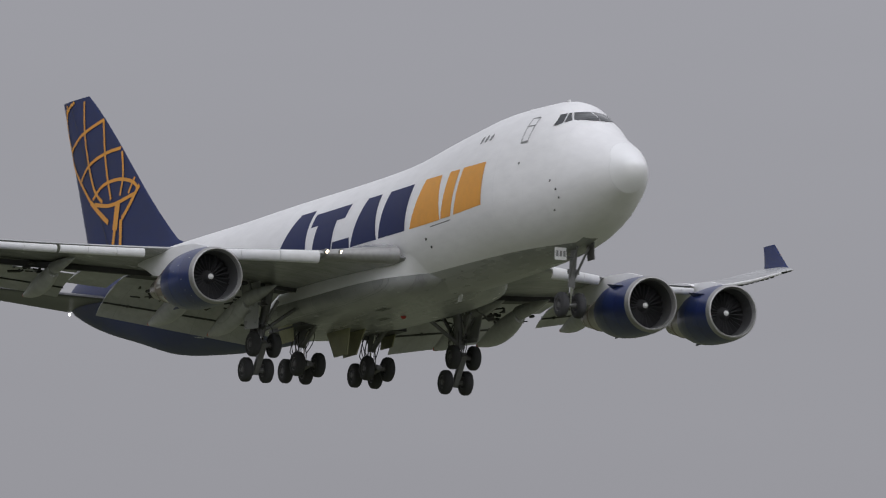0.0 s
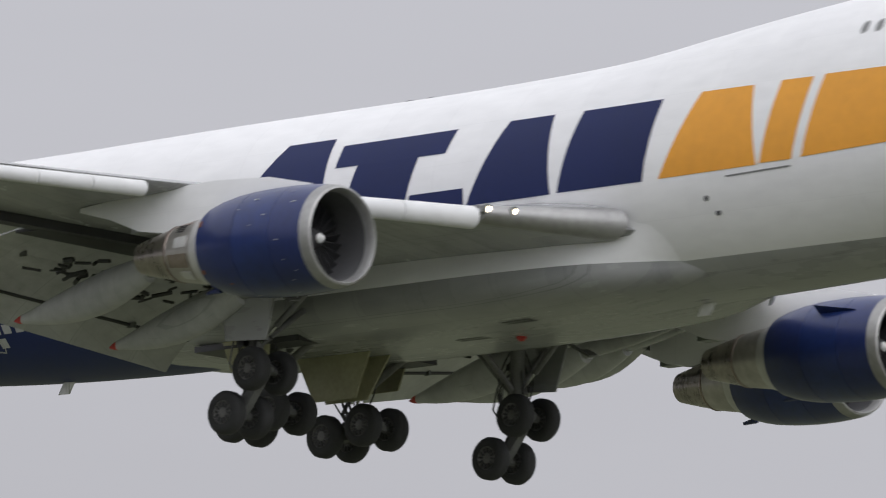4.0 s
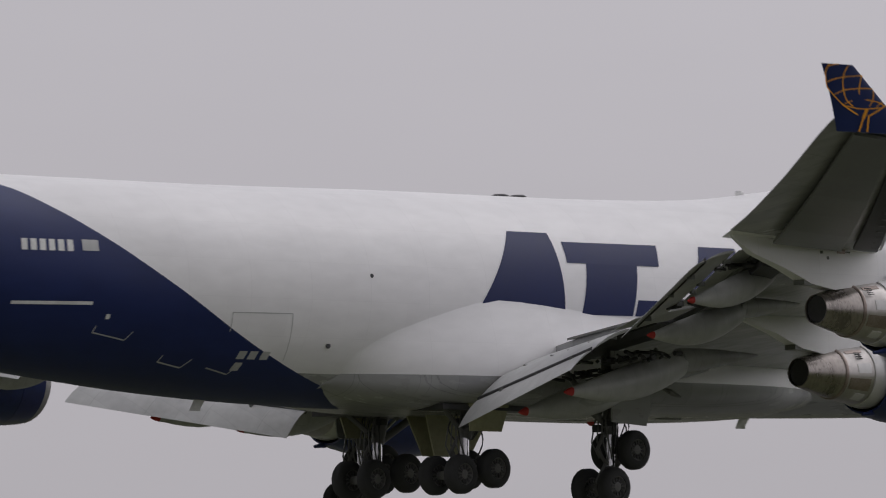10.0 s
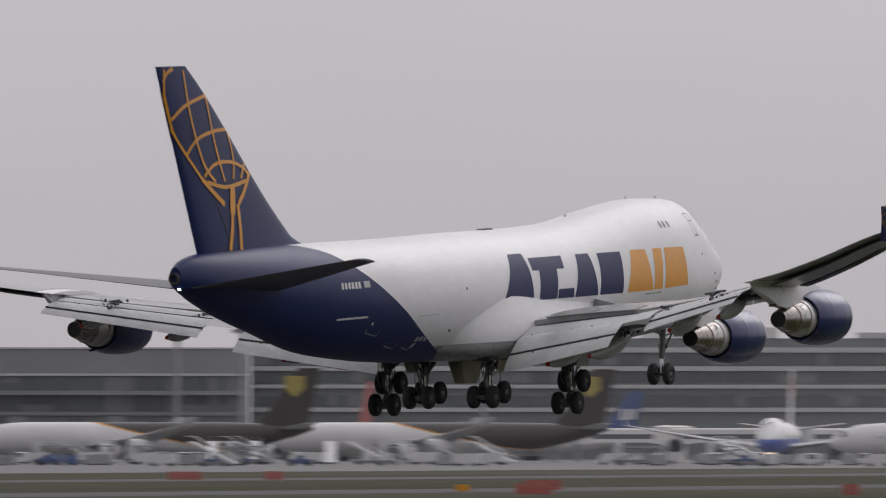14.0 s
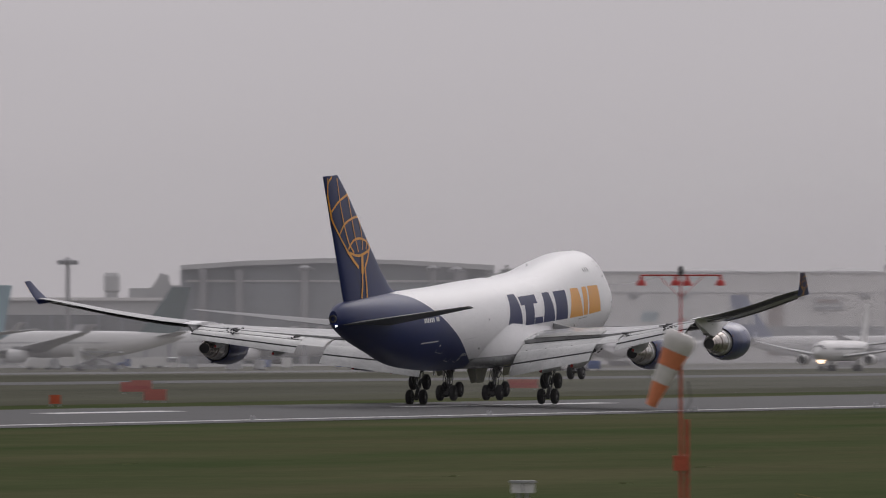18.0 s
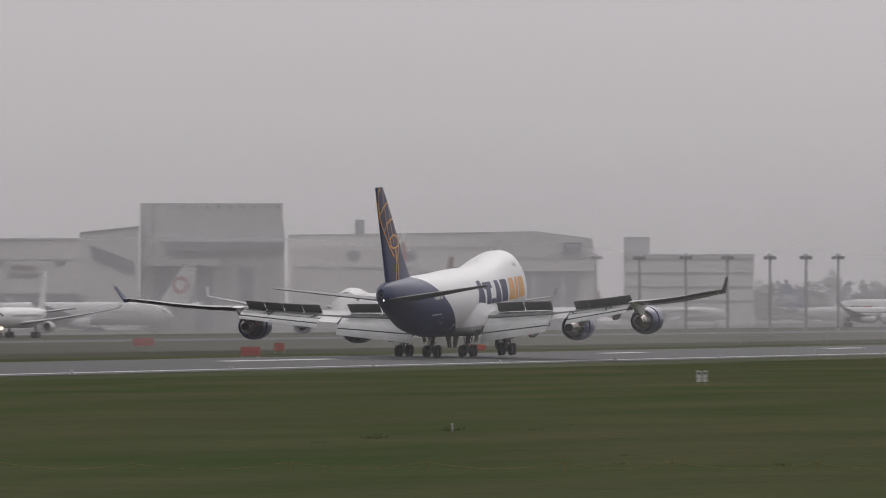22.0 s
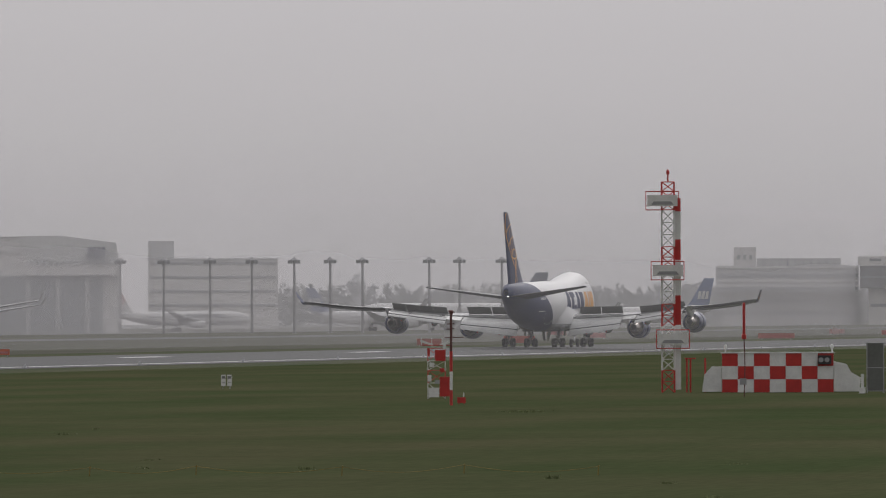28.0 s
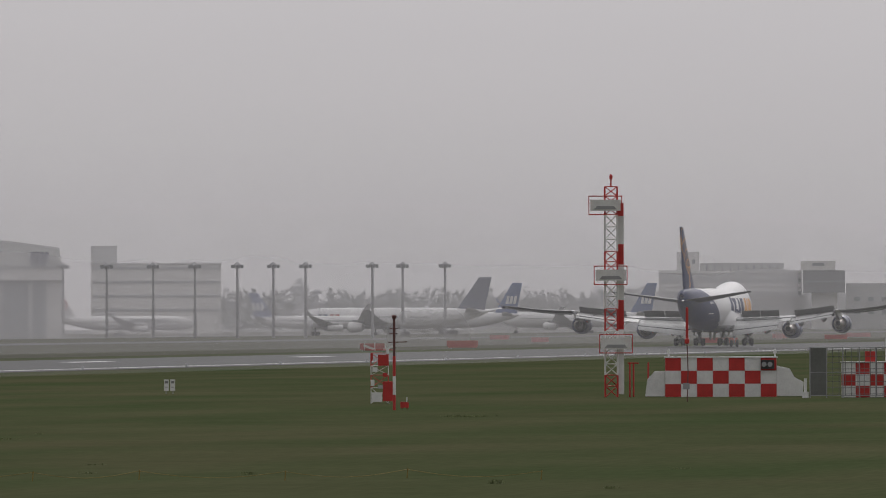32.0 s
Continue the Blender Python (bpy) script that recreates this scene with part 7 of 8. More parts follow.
# ---- trees far off ----
def conifers(name, label, az0, az1, d, low, high, count, seed):
    rnd = random.Random(seed)
    b = Build()
    for k in range(count):
        p = spot(az0 + (az1 - az0) * (k + rnd.random()) / count, d + rnd.uniform(-60, 60))
        h, w = rnd.uniform(low, high), rnd.uniform(3.0, 5.5)
        slim = 0.55 if rnd.random() < 0.2 else 1.0
        for i in range(150):
            u, a = rnd.random(), rnd.uniform(0, 6.28)
            r = w * slim * rnd.random() ** 0.5 * (1 - u ** 2.2) + 0.2
            o = Vector((p.x + r * math.cos(a), p.y + r * math.sin(a), h * (0.04 + 0.94 * u)))
            d1, d2 = [Vector((rnd.uniform(-1, 1), rnd.uniform(-1, 1), rnd.uniform(-1, 1))) * 0.85 for _ in range(2)]
            b.add([o + d1, o - d1 + d2 * 0.5, o + d2], [(0, 1, 2)])
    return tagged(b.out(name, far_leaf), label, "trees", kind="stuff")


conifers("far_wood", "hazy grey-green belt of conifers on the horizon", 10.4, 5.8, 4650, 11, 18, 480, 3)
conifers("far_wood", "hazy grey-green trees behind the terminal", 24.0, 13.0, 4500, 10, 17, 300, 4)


def broad_tree(az, d, h, w, seed):
    rnd = random.Random(seed)
    thing = tagged(new("tree"), "round grey-green tree beside the hangar", "tree")
    thing.matrix_world = Matrix.Translation(spot(az, d))
    t = Build().tube((0, 0, 0), (0, 0, h * 0.45), 0.6, 0.35, 8)
    for k in range(6):
        a = 6.28 * k / 6
        t.tube((0, 0, h * (0.25 + 0.04 * k)), (w * 0.6 * math.cos(a), w * 0.6 * math.sin(a), h * 0.7), 0.25, 0.08, 6)
    t.out("trunk", wood, thing)
    c = Build()
    for k in range(900):
        a, u, s = rnd.uniform(0, 6.28), rnd.uniform(-1, 1), rnd.uniform(0.55, 1.0) ** 0.5
        r = math.sqrt(1 - u * u) * s
        o = Vector((w * r * math.cos(a), w * r * math.sin(a), h * 0.6 + h * 0.4 * u * s))
        d1, d2 = Vector((rnd.uniform(-1, 1), rnd.uniform(-1, 1), rnd.uniform(-1, 1))), Vector((rnd.uniform(-1, 1), rnd.uniform(-1, 1), rnd.uniform(-1, 1)))
        c.add([o + d1 * 0.9, o - d1 * 0.9 + d2 * 0.5, o + d2 * 1.0], [(0, 1, 2)])
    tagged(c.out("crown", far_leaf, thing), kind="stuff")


broad_tree(15.56, 2750, 23.5, 5.6, 8)
broad_tree(15.48, 2780, 20, 4.5, 9)


# ---- veil sheets added to imitate haze over the airfield, thicker with distance ----
for x, y0, y1, mist_ in ((-206, 550, 5400, near_haze), (-330, 750, 5400, mid_haze), (-560, 850, 5600, far_haze)):
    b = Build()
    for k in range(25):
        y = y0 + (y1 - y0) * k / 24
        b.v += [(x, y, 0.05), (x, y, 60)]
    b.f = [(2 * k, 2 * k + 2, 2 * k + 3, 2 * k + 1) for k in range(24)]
    tagged(b.out("haze_sheet", mist_, smooth=True), "thin pale veil sheet imitating haze over the far airfield", "mist", kind="stuff")


# ---- apron clutter: containers, vans and stairs ----
def van(mat):
    thing = tagged(new("service_van"), "white service vehicle on the apron", "van", "apron vehicles")
    Build().rings([[(x, y, z) for y, z in ((-2.6, 0.5), (2.6, 0.5), (2.6, 1.4), (1.7, 2.3), (-2.6, 2.4))] for x in (-1.0, 1.0)]).out("body", mat, thing)
    Build().add([(-0.95, 2.62, 1.45), (0.95, 2.62, 1.45), (0.95, 1.75, 2.28), (-0.95, 1.75, 2.28)], [(0, 1, 2, 3)]).out("windscreen", dark_glass, thing)
    for x in (-1.0, 0.8):
        for y in (-1.6, 1.7):
            Build().lathe((x, y, 0.42), (1, 0, 0), [(0, 0.2), (0, 0.42), (0.2, 0.42), (0.2, 0.2)], 12).out("tyre", rubber, thing)
    return thing


def container():
    thing = tagged(new("cargo_container"), "pale metal air cargo container", "container", "cargo containers")
    Build().rings([[(x, y, z) for x, z in ((-1.2, 0.4), (1.2, 0.4), (1.6, 0.9), (1.6, 2.1), (-1.2, 2.1))] for y in (-0.8, 0.8)]).out("shell", galvanised, thing)
    Build().box(-1.2, 1.2, -0.8, 0.8, 0.2, 0.38).out("dolly", soot_shade, thing)
    for x in (-0.9, 0.7):
        Build().lathe((x, -0.7, 0.2), (1, 0, 0), [(0, 0.1), (0, 0.2), (0.2, 0.2), (0.2, 0.1)], 8).out("tyre", rubber, thing)
    return thing


def stairs():
    thing = tagged(new("passenger_stairs"), "white mobile passenger stairs", "stairs", "passenger stairs")
    Build().rings([[(x, y, z) for y, z in ((-4, 0.6), (4, 4.6), (5, 4.6), (5, 4.2), (4.2, 4.1), (-3.4, 0.4))] for x in (-1.0, 1.0)]).out("flight", white_steel, thing)
    for x in (-1.0, 0.94):
        Build().rings([[(xx, y, z) for y, z in ((-4, 1.5), (4, 5.6), (5, 5.6), (5, 5.45), (4, 5.45), (-4, 1.35))] for xx in (x, x + 0.06)]).out("handrail", white_steel, thing)
    Build().box(-1.1, 1.1, -2.5, 3.0, 0.3, 0.9).out("chassis", band_dark, thing)
    for x in (-1.1, 0.9):
        for y in (-1.8, 2.3):
            Build().lathe((x, y, 0.36), (1, 0, 0), [(0, 0.15), (0, 0.36), (0.2, 0.36), (0.2, 0.15)], 12).out("tyre", rubber, thing)
    return thing


def tug():
    thing = tagged(new("aircraft_tug"), "low dark towing tractor on the apron", "tractor", "apron tugs")
    Build().rings([[(x, y, z) for y, z in ((-2.4, 0.5), (2.4, 0.5), (2.4, 1.2), (0.9, 1.3), (0.6, 2.0), (-0.6, 2.0), (-0.8, 1.3), (-2.4, 1.3))] for x in (-1.2, 1.2)]).out("body", mid_blue_paint, thing)
    for x in (-1.25, 0.95):
        for y in (-1.5, 1.5):
            Build().lathe((x, y, 0.5), (1, 0, 0), [(0, 0.2), (0, 0.5), (0.3, 0.5), (0.3, 0.2)], 12).out("tyre", rubber, thing)
    return thing


def loader():
    thing = tagged(new("cargo_loader"), "grey scissor-lift cargo loader with a raised deck", "loader", "cargo loaders")
    Build().box(-1.6, 1.6, -4.5, 4.5, 0.5, 1.1).out("chassis", band_dark, thing)
    Build().box(-1.6, 1.6, -4.5, 3.0, 3.4, 3.7).out("deck", galvanised, thing)
    for x in (-1.4, 1.3):
        for d in (-1, 1):
            Build().tube((x, -3.5 * d, 1.1), (x, 2.4 * d, 3.4), 0.14, n=6).out("scissor_arm", mast_grey, thing)
    Build().box(0.4, 1.6, 3.1, 4.4, 1.1, 4.6).out("cab", white_steel, thing)
    for x in (-1.6, 1.3):
        for y in (-3.2, 3.2):
            Build().lathe((x, y, 0.45), (1, 0, 0), [(0, 0.2), (0, 0.45), (0.3, 0.45), (0.3, 0.2)], 12).out("tyre", rubber, thing)
    return thing


def jet_bridge():
    thing = tagged(new("jet_bridge"), "pale boxed boarding bridge on a steel leg", "bridge", "boarding bridges")
    Build().rings([[(x, y, z) for x, z in ((-1.6, 4.2), (1.6, 4.2), (1.6, 7.0), (1.2, 7.3), (-1.2, 7.3), (-1.6, 7.0))] for y in (-14, 12)]).out("tunnel", wall_pale, thing)
    Build().box(-2.1, 2.1, -18, -14, 3.9, 7.6).out("cab", wall_grey, thing, "grey docking cab")
    for z in (5.0,):
        Build().box(-1.66, 1.66, -12, 10, z, z + 1.0).out("window_strip", glazing_dark, thing, "dark window strip")
    for x in (-1.2, 1.2):
        Build().tube((x, -10, 0), (x, -10, 4.2), 0.3, n=8).out("leg", mast_grey, thing)
    Build().lathe((0, 14, 0), (0, 0, 1), [(0, 1.0), (3.8, 1.0), (4.0, 2.6), (7.6, 2.6), (7.9, 1.0)], 14).out("rotunda", wall_pale, thing, "round bridge head")
    return thing


base_bridge = jet_bridge()
for k, (az, d, turn) in enumerate(((23.05, 2380, 60), (22.5, 2450, -70), (21.95, 2400, 75), (21.35, 2430, -65), (20.9, 2420, 70), (19.2, 2480, 70), (18.3, 2490, -60))):
    m_ = Matrix.Translation(spot(az, d)) @ pose(0, 0, 0, 0, 0, az + turn)
    if k:
        copy_thing(base_bridge, m_)
    else:
        base_bridge.matrix_world = m_


rnd = random.Random(21)
kinds = [van(white_steel), container(), stairs(), tug(), loader()]
homes = [(26.6, 2150), (26.3, 2160), (21.9, 2250), (25.4, 2140), (24.4, 2190)]
for k, (az, d) in zip(kinds, homes):
    k.matrix_world = Matrix.Translation(spot(az, d)) @ pose(0, 0, 0, 0, 0, az + 70)
for i in range(250):
    az = rnd.choice((rnd.uniform(25.8, 28.4), rnd.uniform(20.5, 22.6), rnd.uniform(15.0, 20.0), rnd.uniform(23, 26)))
    src = kinds[rnd.choices((0, 1, 2, 3, 4), (30, 42, 8, 14, 8))[0]]
    copy_thing(src, Matrix.Translation(spot(az, rnd.uniform(2060, 2290))) @ pose(0, 0, 0, 0, 0, az + rnd.choice((0, 80, 95, 180))))


# ---- signs and marks on the grass ----
def guidance_sign(x, y, w, h, mat, label):
    thing = tagged(new("taxiway_sign"), label, "sign", "taxiway signs")
    thing.matrix_world = Matrix.Translation((x, y, 0)) @ pose(0, 0, 0, 0, 0, math.degrees(math.atan2(-x, y)))
    Build().rings([[(xx, yy, z) for xx, z in ((-w / 2, 0.25), (w / 2, 0.25), (w / 2, h), (-w / 2, h))] for yy in (-0.12, 0.12)]).out("panel", mat, thing)
    for s in (-0.4, 0.4):
        Build().box(w * s - 0.06, w * s + 0.06, -0.06, 0.06, 0, 0.25).out("leg", galvanised, thing)
    Build().box(-w * 0.42, w * 0.42, -0.14, -0.122, h * 0.45, h * 0.7).out("marking_bar", jet_red if w > 2 else mat, thing, "pale bar of unreadable writing")


for x, y, w in ((-295, 1768, 4.0), (-298, 1878, 4.8), (-392, 2524, 4.4), (-336, 2733, 6.0), (-338, 2600, 3.5), (-342, 1234, 3.4), (-369, 1556, 2.8), (-280, 1233, 2.2), (-307, 1368, 1.3),
                (-383, 1616, 2.9), (-572, 1243, 4.1), (-566, 1256, 2.4), (-432, 1023, 3.6), (-400, 945, 3.3), (-371, 950, 1.5), (-354, 1126, 3.2), (-372, 1185, 2.2), (-312, 1966, 5.5), (-301, 963, 2.0), (-340, 2242, 3.5), (-292, 2156, 7.0), (-308, 2465, 5.0)):
    guidance_sign(x, y, w, 1.25, sign_red, "red guidance sign board standing in the grass")
for x, y, w in ((-286.5, 828, 1.3), (-292, 906, 0.9), (-286, 1387, 2.4)):
    guidance_sign(x, y, w, 1.0, orange_paint, "orange marker board beside the runway")
guidance_sign(-429, 996, 1.3, 0.9, amber_paint, "yellow marker board in the grass")
s = tagged(new("distance_board"), "small white marker board with dark bars in the grass", "sign")
s.matrix_world = Matrix.Translation((-148.6, 801.5, 0)) @ pose(0, 0, 0, 0, 0, 10.5)
for x in (-0.22, 0.22):
    panel = Build().box(x - 0.17, x + 0.17, -0.05, 0.05, 0.2, 1.02).out("board", white_steel, s, "narrow white board")
    Build().box(x - 0.12, x + 0.12, -0.066, -0.052, 0.74, 0.92).out("marking_bar", grey_trim, panel, "dark bar")
    Build().box(x - 0.1, x + 0.1, -0.066, -0.052, 0.42, 0.5).out("marking_bar", flap_grey, panel, "pale grey bar")
for x in (-0.25, 0.25):
    Build().box(x - 0.03, x + 0.03, -0.03, 0.03, 0, 0.2).out("leg", galvanised, s)
rope_yellow = surface("faded_yellow_rope", (0.25, 0.19, 0.055), 0.9)
STAKES = [(az, 383 + 4 * math.sin(az * 5)) for az in (14.1, 13.39, 12.6, 11.9, 11.2, 10.66, 9.92, 9.3, 8.62)]
for az, d in STAKES:
    p = spot(az, d)
    st = Build().tube((p.x, p.y, 0), (p.x + 0.03, p.y, 0.34), 0.022, 0.02, 6).out("stake", rope_yellow)
    tagged(st, "short pale stake holding a rope over the grass", "stake", "rope stakes")
rope = Build()
for (az, d), (az2, d2) in zip(STAKES, STAKES[1:]):
    a, c = spot(az, d, 0.3), spot(az2, d2, 0.3)
    pts = [a.lerp(c, i / 8) - Vector((0, 0, 0.22 * math.sin(math.pi * i / 8))) for i in range(9)]
    for p, q in zip(pts, pts[1:]):
        rope.tube(p, q, 0.009, n=5, caps=False)
tagged(rope.out("rope", rope_yellow), "sagging faded yellow rope between stakes", "rope")


def weed_clump(b, rw, x, y, wide, high, count):
    for _ in range(count):
        o = Vector((x + rw.gauss(0, wide * 0.4), y + rw.gauss(0, wide * 1.2), 0))
        a, h = rw.uniform(0, 6.28), high * rw.uniform(0.4, 1.0)
        lean = Vector((rw.uniform(-0.4, 0.4), rw.uniform(-0.4, 0.4), 1)) * h
        w = Vector((math.cos(a), math.sin(a), 0)) * rw.uniform(0.012, 0.035)
        b.add([o - w, o + w, o + lean * 0.6 + w * 1.4, o + lean, o + lean * 0.6 - w * 1.4], [(0, 1, 2, 3, 4)])


weed_leaf = surface("coarse_weed_leaf", (0.17, 0.20, 0.085), 0.9, spread=0.3, scale=0.8, island=True)
rw = random.Random(33)
b = Build()
for k in range(20):
    d = rw.uniform(330, 620)
    p = spot(rw.uniform(7.0, 19.0), d)
    weed_clump(b, rw, p.x, p.y, rw.uniform(0.15, 0.6), rw.uniform(0.05, 0.15), 26)
tagged(b.out("weeds", weed_leaf), "scattered tufts of coarse green weeds in the grass", "weeds", kind="stuff")
b = Build()
for az, d, wide, high, count in ((11.77, 510, 0.55, 0.22, 160), (9.0, 620, 1.2, 0.12, 260), (12.15, 480, 0.5, 0.2, 120), (8.85, 372, 0.3, 0.16, 50), (10.1, 395, 0.3, 0.14, 50)):
    p = spot(az, d)
    weed_clump(b, rw, p.x, p.y, wide, high, count)
tagged(b.out("weed_patch", weed_leaf), "dense dark green weed patches in the mown grass", "weeds", kind="stuff")
for az, d, h in ((11.77, 508, 0.36), (9.3, 700, 0.5)):
    p = spot(az, d)
    tagged(Build().tube((p.x, p.y, 0), (p.x, p.y, h), 0.03, n=8).out("marker_post", white_steel), "short white marker post in the grass", "post", "marker posts")


# ---- windsock ----
def windsock():
    thing = tagged(new("windsock_mast"), "red and white windsock mast with four red lamps", "windsock mast")
    thing.matrix_world = Matrix.Translation((-94.8, 361.8, 0)) @ pose(0, 0, 0, 0, 0, 14.7)
    for k, (x, y) in enumerate(((0.1, -0.06), (0.22, -0.06), (0.16, 0.06))):
        Build().tube((x, y, 0), (x, y, 2.95), 0.024, n=8).out("lattice_leg", mast_paint, thing)
    br = Build()
    for k in range(9):
        z = 0.15 + 0.3 * k
        br.tube((0.1, -0.06, z), (0.22, -0.06, z + 0.28), 0.009, n=5)
        br.tube((0.22, -0.06, z), (0.16, 0.06, z + 0.28), 0.009, n=5)
    tagged(br.out("lattice_bracing", mast_paint, thing), kind="stuff")
    Build().tube((-0.05, 0, 0), (-0.05, 0, 5.6), 0.065, 0.05, 10).out("pole", mast_paint, thing, "red lower pole")
    Build().tube((-0.05, 0, 5.6), (-0.05, 0, 7.7), 0.035, 0.03, 10).out("top_pole", red_paint, thing)
    Build().box(-0.3, 0.2, -0.16, 0.16, 1.25, 1.75).out("control_box", mast_paint, thing, "red control box")
    Build().tube((-1.4, 0, 7.72), (1.3, 0, 7.72), 0.025, n=8).out("lamp_bar", red_paint, thing)
    Build().tube((-0.05, -0.5, 7.68), (-0.05, 0.5, 7.68), 0.022, n=8).out("lamp_bar", red_paint, thing)
    for x, y in ((-1.36, 0), (1.26, 0), (-0.22, -0.48), (0.16, 0.48)):
        Build().lathe((x, y, 7.7), (0, 0, -1), [(0, 0.05), (0.12, 0.06), (0.2, 0.14), (0.32, 0.16), (0.32, 0.1)], 14).out("lamp_shade", red_paint, thing, "red lamp shade", smooth=True)
    Build().lathe((-0.05, 0, 7.7), (0, 0, 1), [(0, 0.06), (0.12, 0.09), (0.25, 0.09), (0.34, 0.03)], 12).out("top_beacon", soot_shade, thing, smooth=True)
    for d in (-1, 1):
        Build().tube((d * 0.75 - 0.05, 0, 7.7), (-0.05, 0, 7.0), 0.012, n=5).out("stay", red_paint, thing)
    Build().tube((0.08, 0, 3.2), (0.3, 0.02, 3.6), 0.02, n=6).tube((0.3, 0.02, 3.6), (0.2, 0.02, 4.2), 0.02, n=6).out("cable", soot_shade, thing, "hanging black cable")
    sock = tagged(new("windsock"), "drooping orange and white striped windsock", "windsock")
    n, cuts = 22, [0, 0.64, 1.2, 1.8, 2.62]
    rad = smoothly([0, 0.12, 0.3, 0.7, 2.62], [0.40, 0.53, 0.55, 0.45, 0.17])
    for i, (a, c) in enumerate(zip(cuts, cuts[1:])):
        rg = []
        for k in range(6):
            h = a + (c - a) * k / 5
            rg.append([Vector((rad(h) * (1 + 0.06 * math.sin(3 * q + 2 * h)) * math.cos(q), rad(h) * (0.9 + 0.06 * math.cos(2 * q + h)) * math.sin(q), -h)) for q in [6.28319 * j / n for j in range(n)]])
        Build().rings(rg, i == 0 or i == 3).out("cloth_band", white_cloth if i % 2 == 0 else orange_cloth, sock, "white band" if i % 2 == 0 else "orange band", smooth=True)
    return sock


sock = windsock()
cab = tagged(new("junction_cabinet"), "small grey cabinet with a lid on two legs", "cabinet")
cab.matrix_world = Matrix.Translation((-101.6, 366.6, 0)) @ pose(0, 0, 0, 0, 0, 15.5)
Build().box(-0.40, 0.40, -0.2, 0.2, 0.42, 0.76).out("body", white_steel, cab)
Build().rings([[(-0.46, y, 0.76), (0.46, y, 0.76), (0.44, y, 0.84), (-0.44, y, 0.84)] for y in (-0.26, 0.26)]).out("lid", galvanised, cab)
Build().box(-0.015, 0.015, -0.22, -0.2, 0.45, 0.74).out("door_gap", grey_trim, cab)
for x in (-0.14, 0.14):
    Build().box(x - 0.06, x + 0.06, -0.08, 0.08, 0, 0.42).out("leg", galvanised, cab)


# ---- glide path antenna tower, sheds and monitor mast ----
def lattice(thing, w, z0, z1, mats, step, r=0.045):
    """Four legs and braces in red and white lengths."""
    k, z = 0, z0
    while z < z1 - 0.01:
        t = min(z1, z + mats[k % len(mats)][1])
        m = mats[k % len(mats)][0]
        for x in (-w, w):
            for y in (-w, w):
                Build().tube((x, y, z), (x, y, t), r, n=6).out("leg", m, thing)
        br = Build()
        n = max(1, round((t - z) / step))
        for i in range(n):
            za, zb = z + (t - z) * i / n, z + (t - z) * (i + 1) / n
            for s in (-w, w):
                br.tube((-w, s, za), (w, s, zb), r * 0.55, n=5).tube((w, s, za), (-w, s, zb), r * 0.55, n=5)
                br.tube((s, -w, za), (s, w, zb), r * 0.55, n=5).tube((-w, s, zb), (w, s, zb), r * 0.55, n=5)
        tagged(br.out("bracing", m, thing), kind="stuff")
        z, k = t, k + 1


tower = tagged(new("antenna_tower"), "red and white lattice tower with three antenna platforms", "tower")
tower.matrix_world = Matrix.Translation((-110.2, 759.0, 0)) @ pose(0, 0, 0, 0, 0, 8.27)
lattice(tower, 0.42, 0.0, 14.3, ((red_paint, 1.5), (white_steel, 3.0), (red_paint, 1.5), (white_steel, 2.5), (red_paint, 1.4), (white_steel, 2.5), (red_paint, 2.0)), 0.75, 0.06)
for z0, z1, m in ((0.2, 4.6, white_steel), (4.6, 6.6, red_paint), (6.6, 9.0, white_steel), (9.0, 10.4, red_paint), (10.4, 12.3, white_steel), (12.3, 13.2, red_paint)):
    Build().box(0.42, 0.86, -0.2, 0.2, z0, z1 - 0.01).out("cable_duct", m, tower, "boxed cable duct")
Build().tube((0, 0, 14.3), (0, 0, 14.9), 0.05, n=6).out("finial", red_paint, tower)
Build().lathe((0, 0, 14.8), (0, 0, 1), [(0, 0.1), (0.2, 0.12), (0.35, 0.04)], 10).out("obstruction_light", red_paint, tower)
for x0, z in ((-1.4, 12.65), (-1.05, 7.9), (-0.7, 3.25)):
    pl = Build().box(x0, x0 + 2.05, -0.9, -0.45, z, z + 0.75).out("antenna_box", white_steel, tower, "white antenna box")
    Build().rings([[(x, -0.92, zz) for x, zz in ((x0 + 0.25, z + 0.1), (x0 + 1.8, z + 0.1), (x0 + 1.6, z + 0.32), (x0 + 0.45, z + 0.32))], [(x, -0.9, zz) for x, zz in ((x0 + 0.25, z + 0.1), (x0 + 1.8, z + 0.1), (x0 + 1.6, z + 0.32), (x0 + 0.45, z + 0.32))]]).out("aperture", mast_grey, pl, "grey slot")
    for zz in (z - 0.25, z + 1.0):
        for y in (-1.0, 0.3):
            Build().tube((x0 - 0.12, y, zz), (x0 + 2.15, y, zz), 0.035, n=6).out("guard_rail", red_paint, tower, "red guard rail")
    for x in (x0 - 0.1, x0 + 2.13):
        Build().tube((x, -1.0, z - 0.25), (x, -1.0, z + 1.0), 0.03, n=6).out("rail_post", red_paint, tower, "red rail post")
        Build().tube((x, -1.0, z - 0.25), (x, 0.3, z - 0.25), 0.03, n=6).out("rail_bracket", red_paint, tower, "red bracket")
for x in (1.25, 1.5, 2.5):
    p = tower.matrix_world @ Vector((x, 0, 0))
    tagged(Build().tube((p.x, p.y, 0), (p.x, p.y, 2.35), 0.06, n=8).out("red_post", red_paint), "thin red post beside the antenna tower", "post", "red posts")
p, q = tower.matrix_world @ Vector((1.1, 0, 2.3)), tower.matrix_world @ Vector((1.85, 0, 2.3))
tagged(Build().tube(p, q, 0.05, n=6).out("post_bar", red_paint), "short red bar across two posts", "bar")


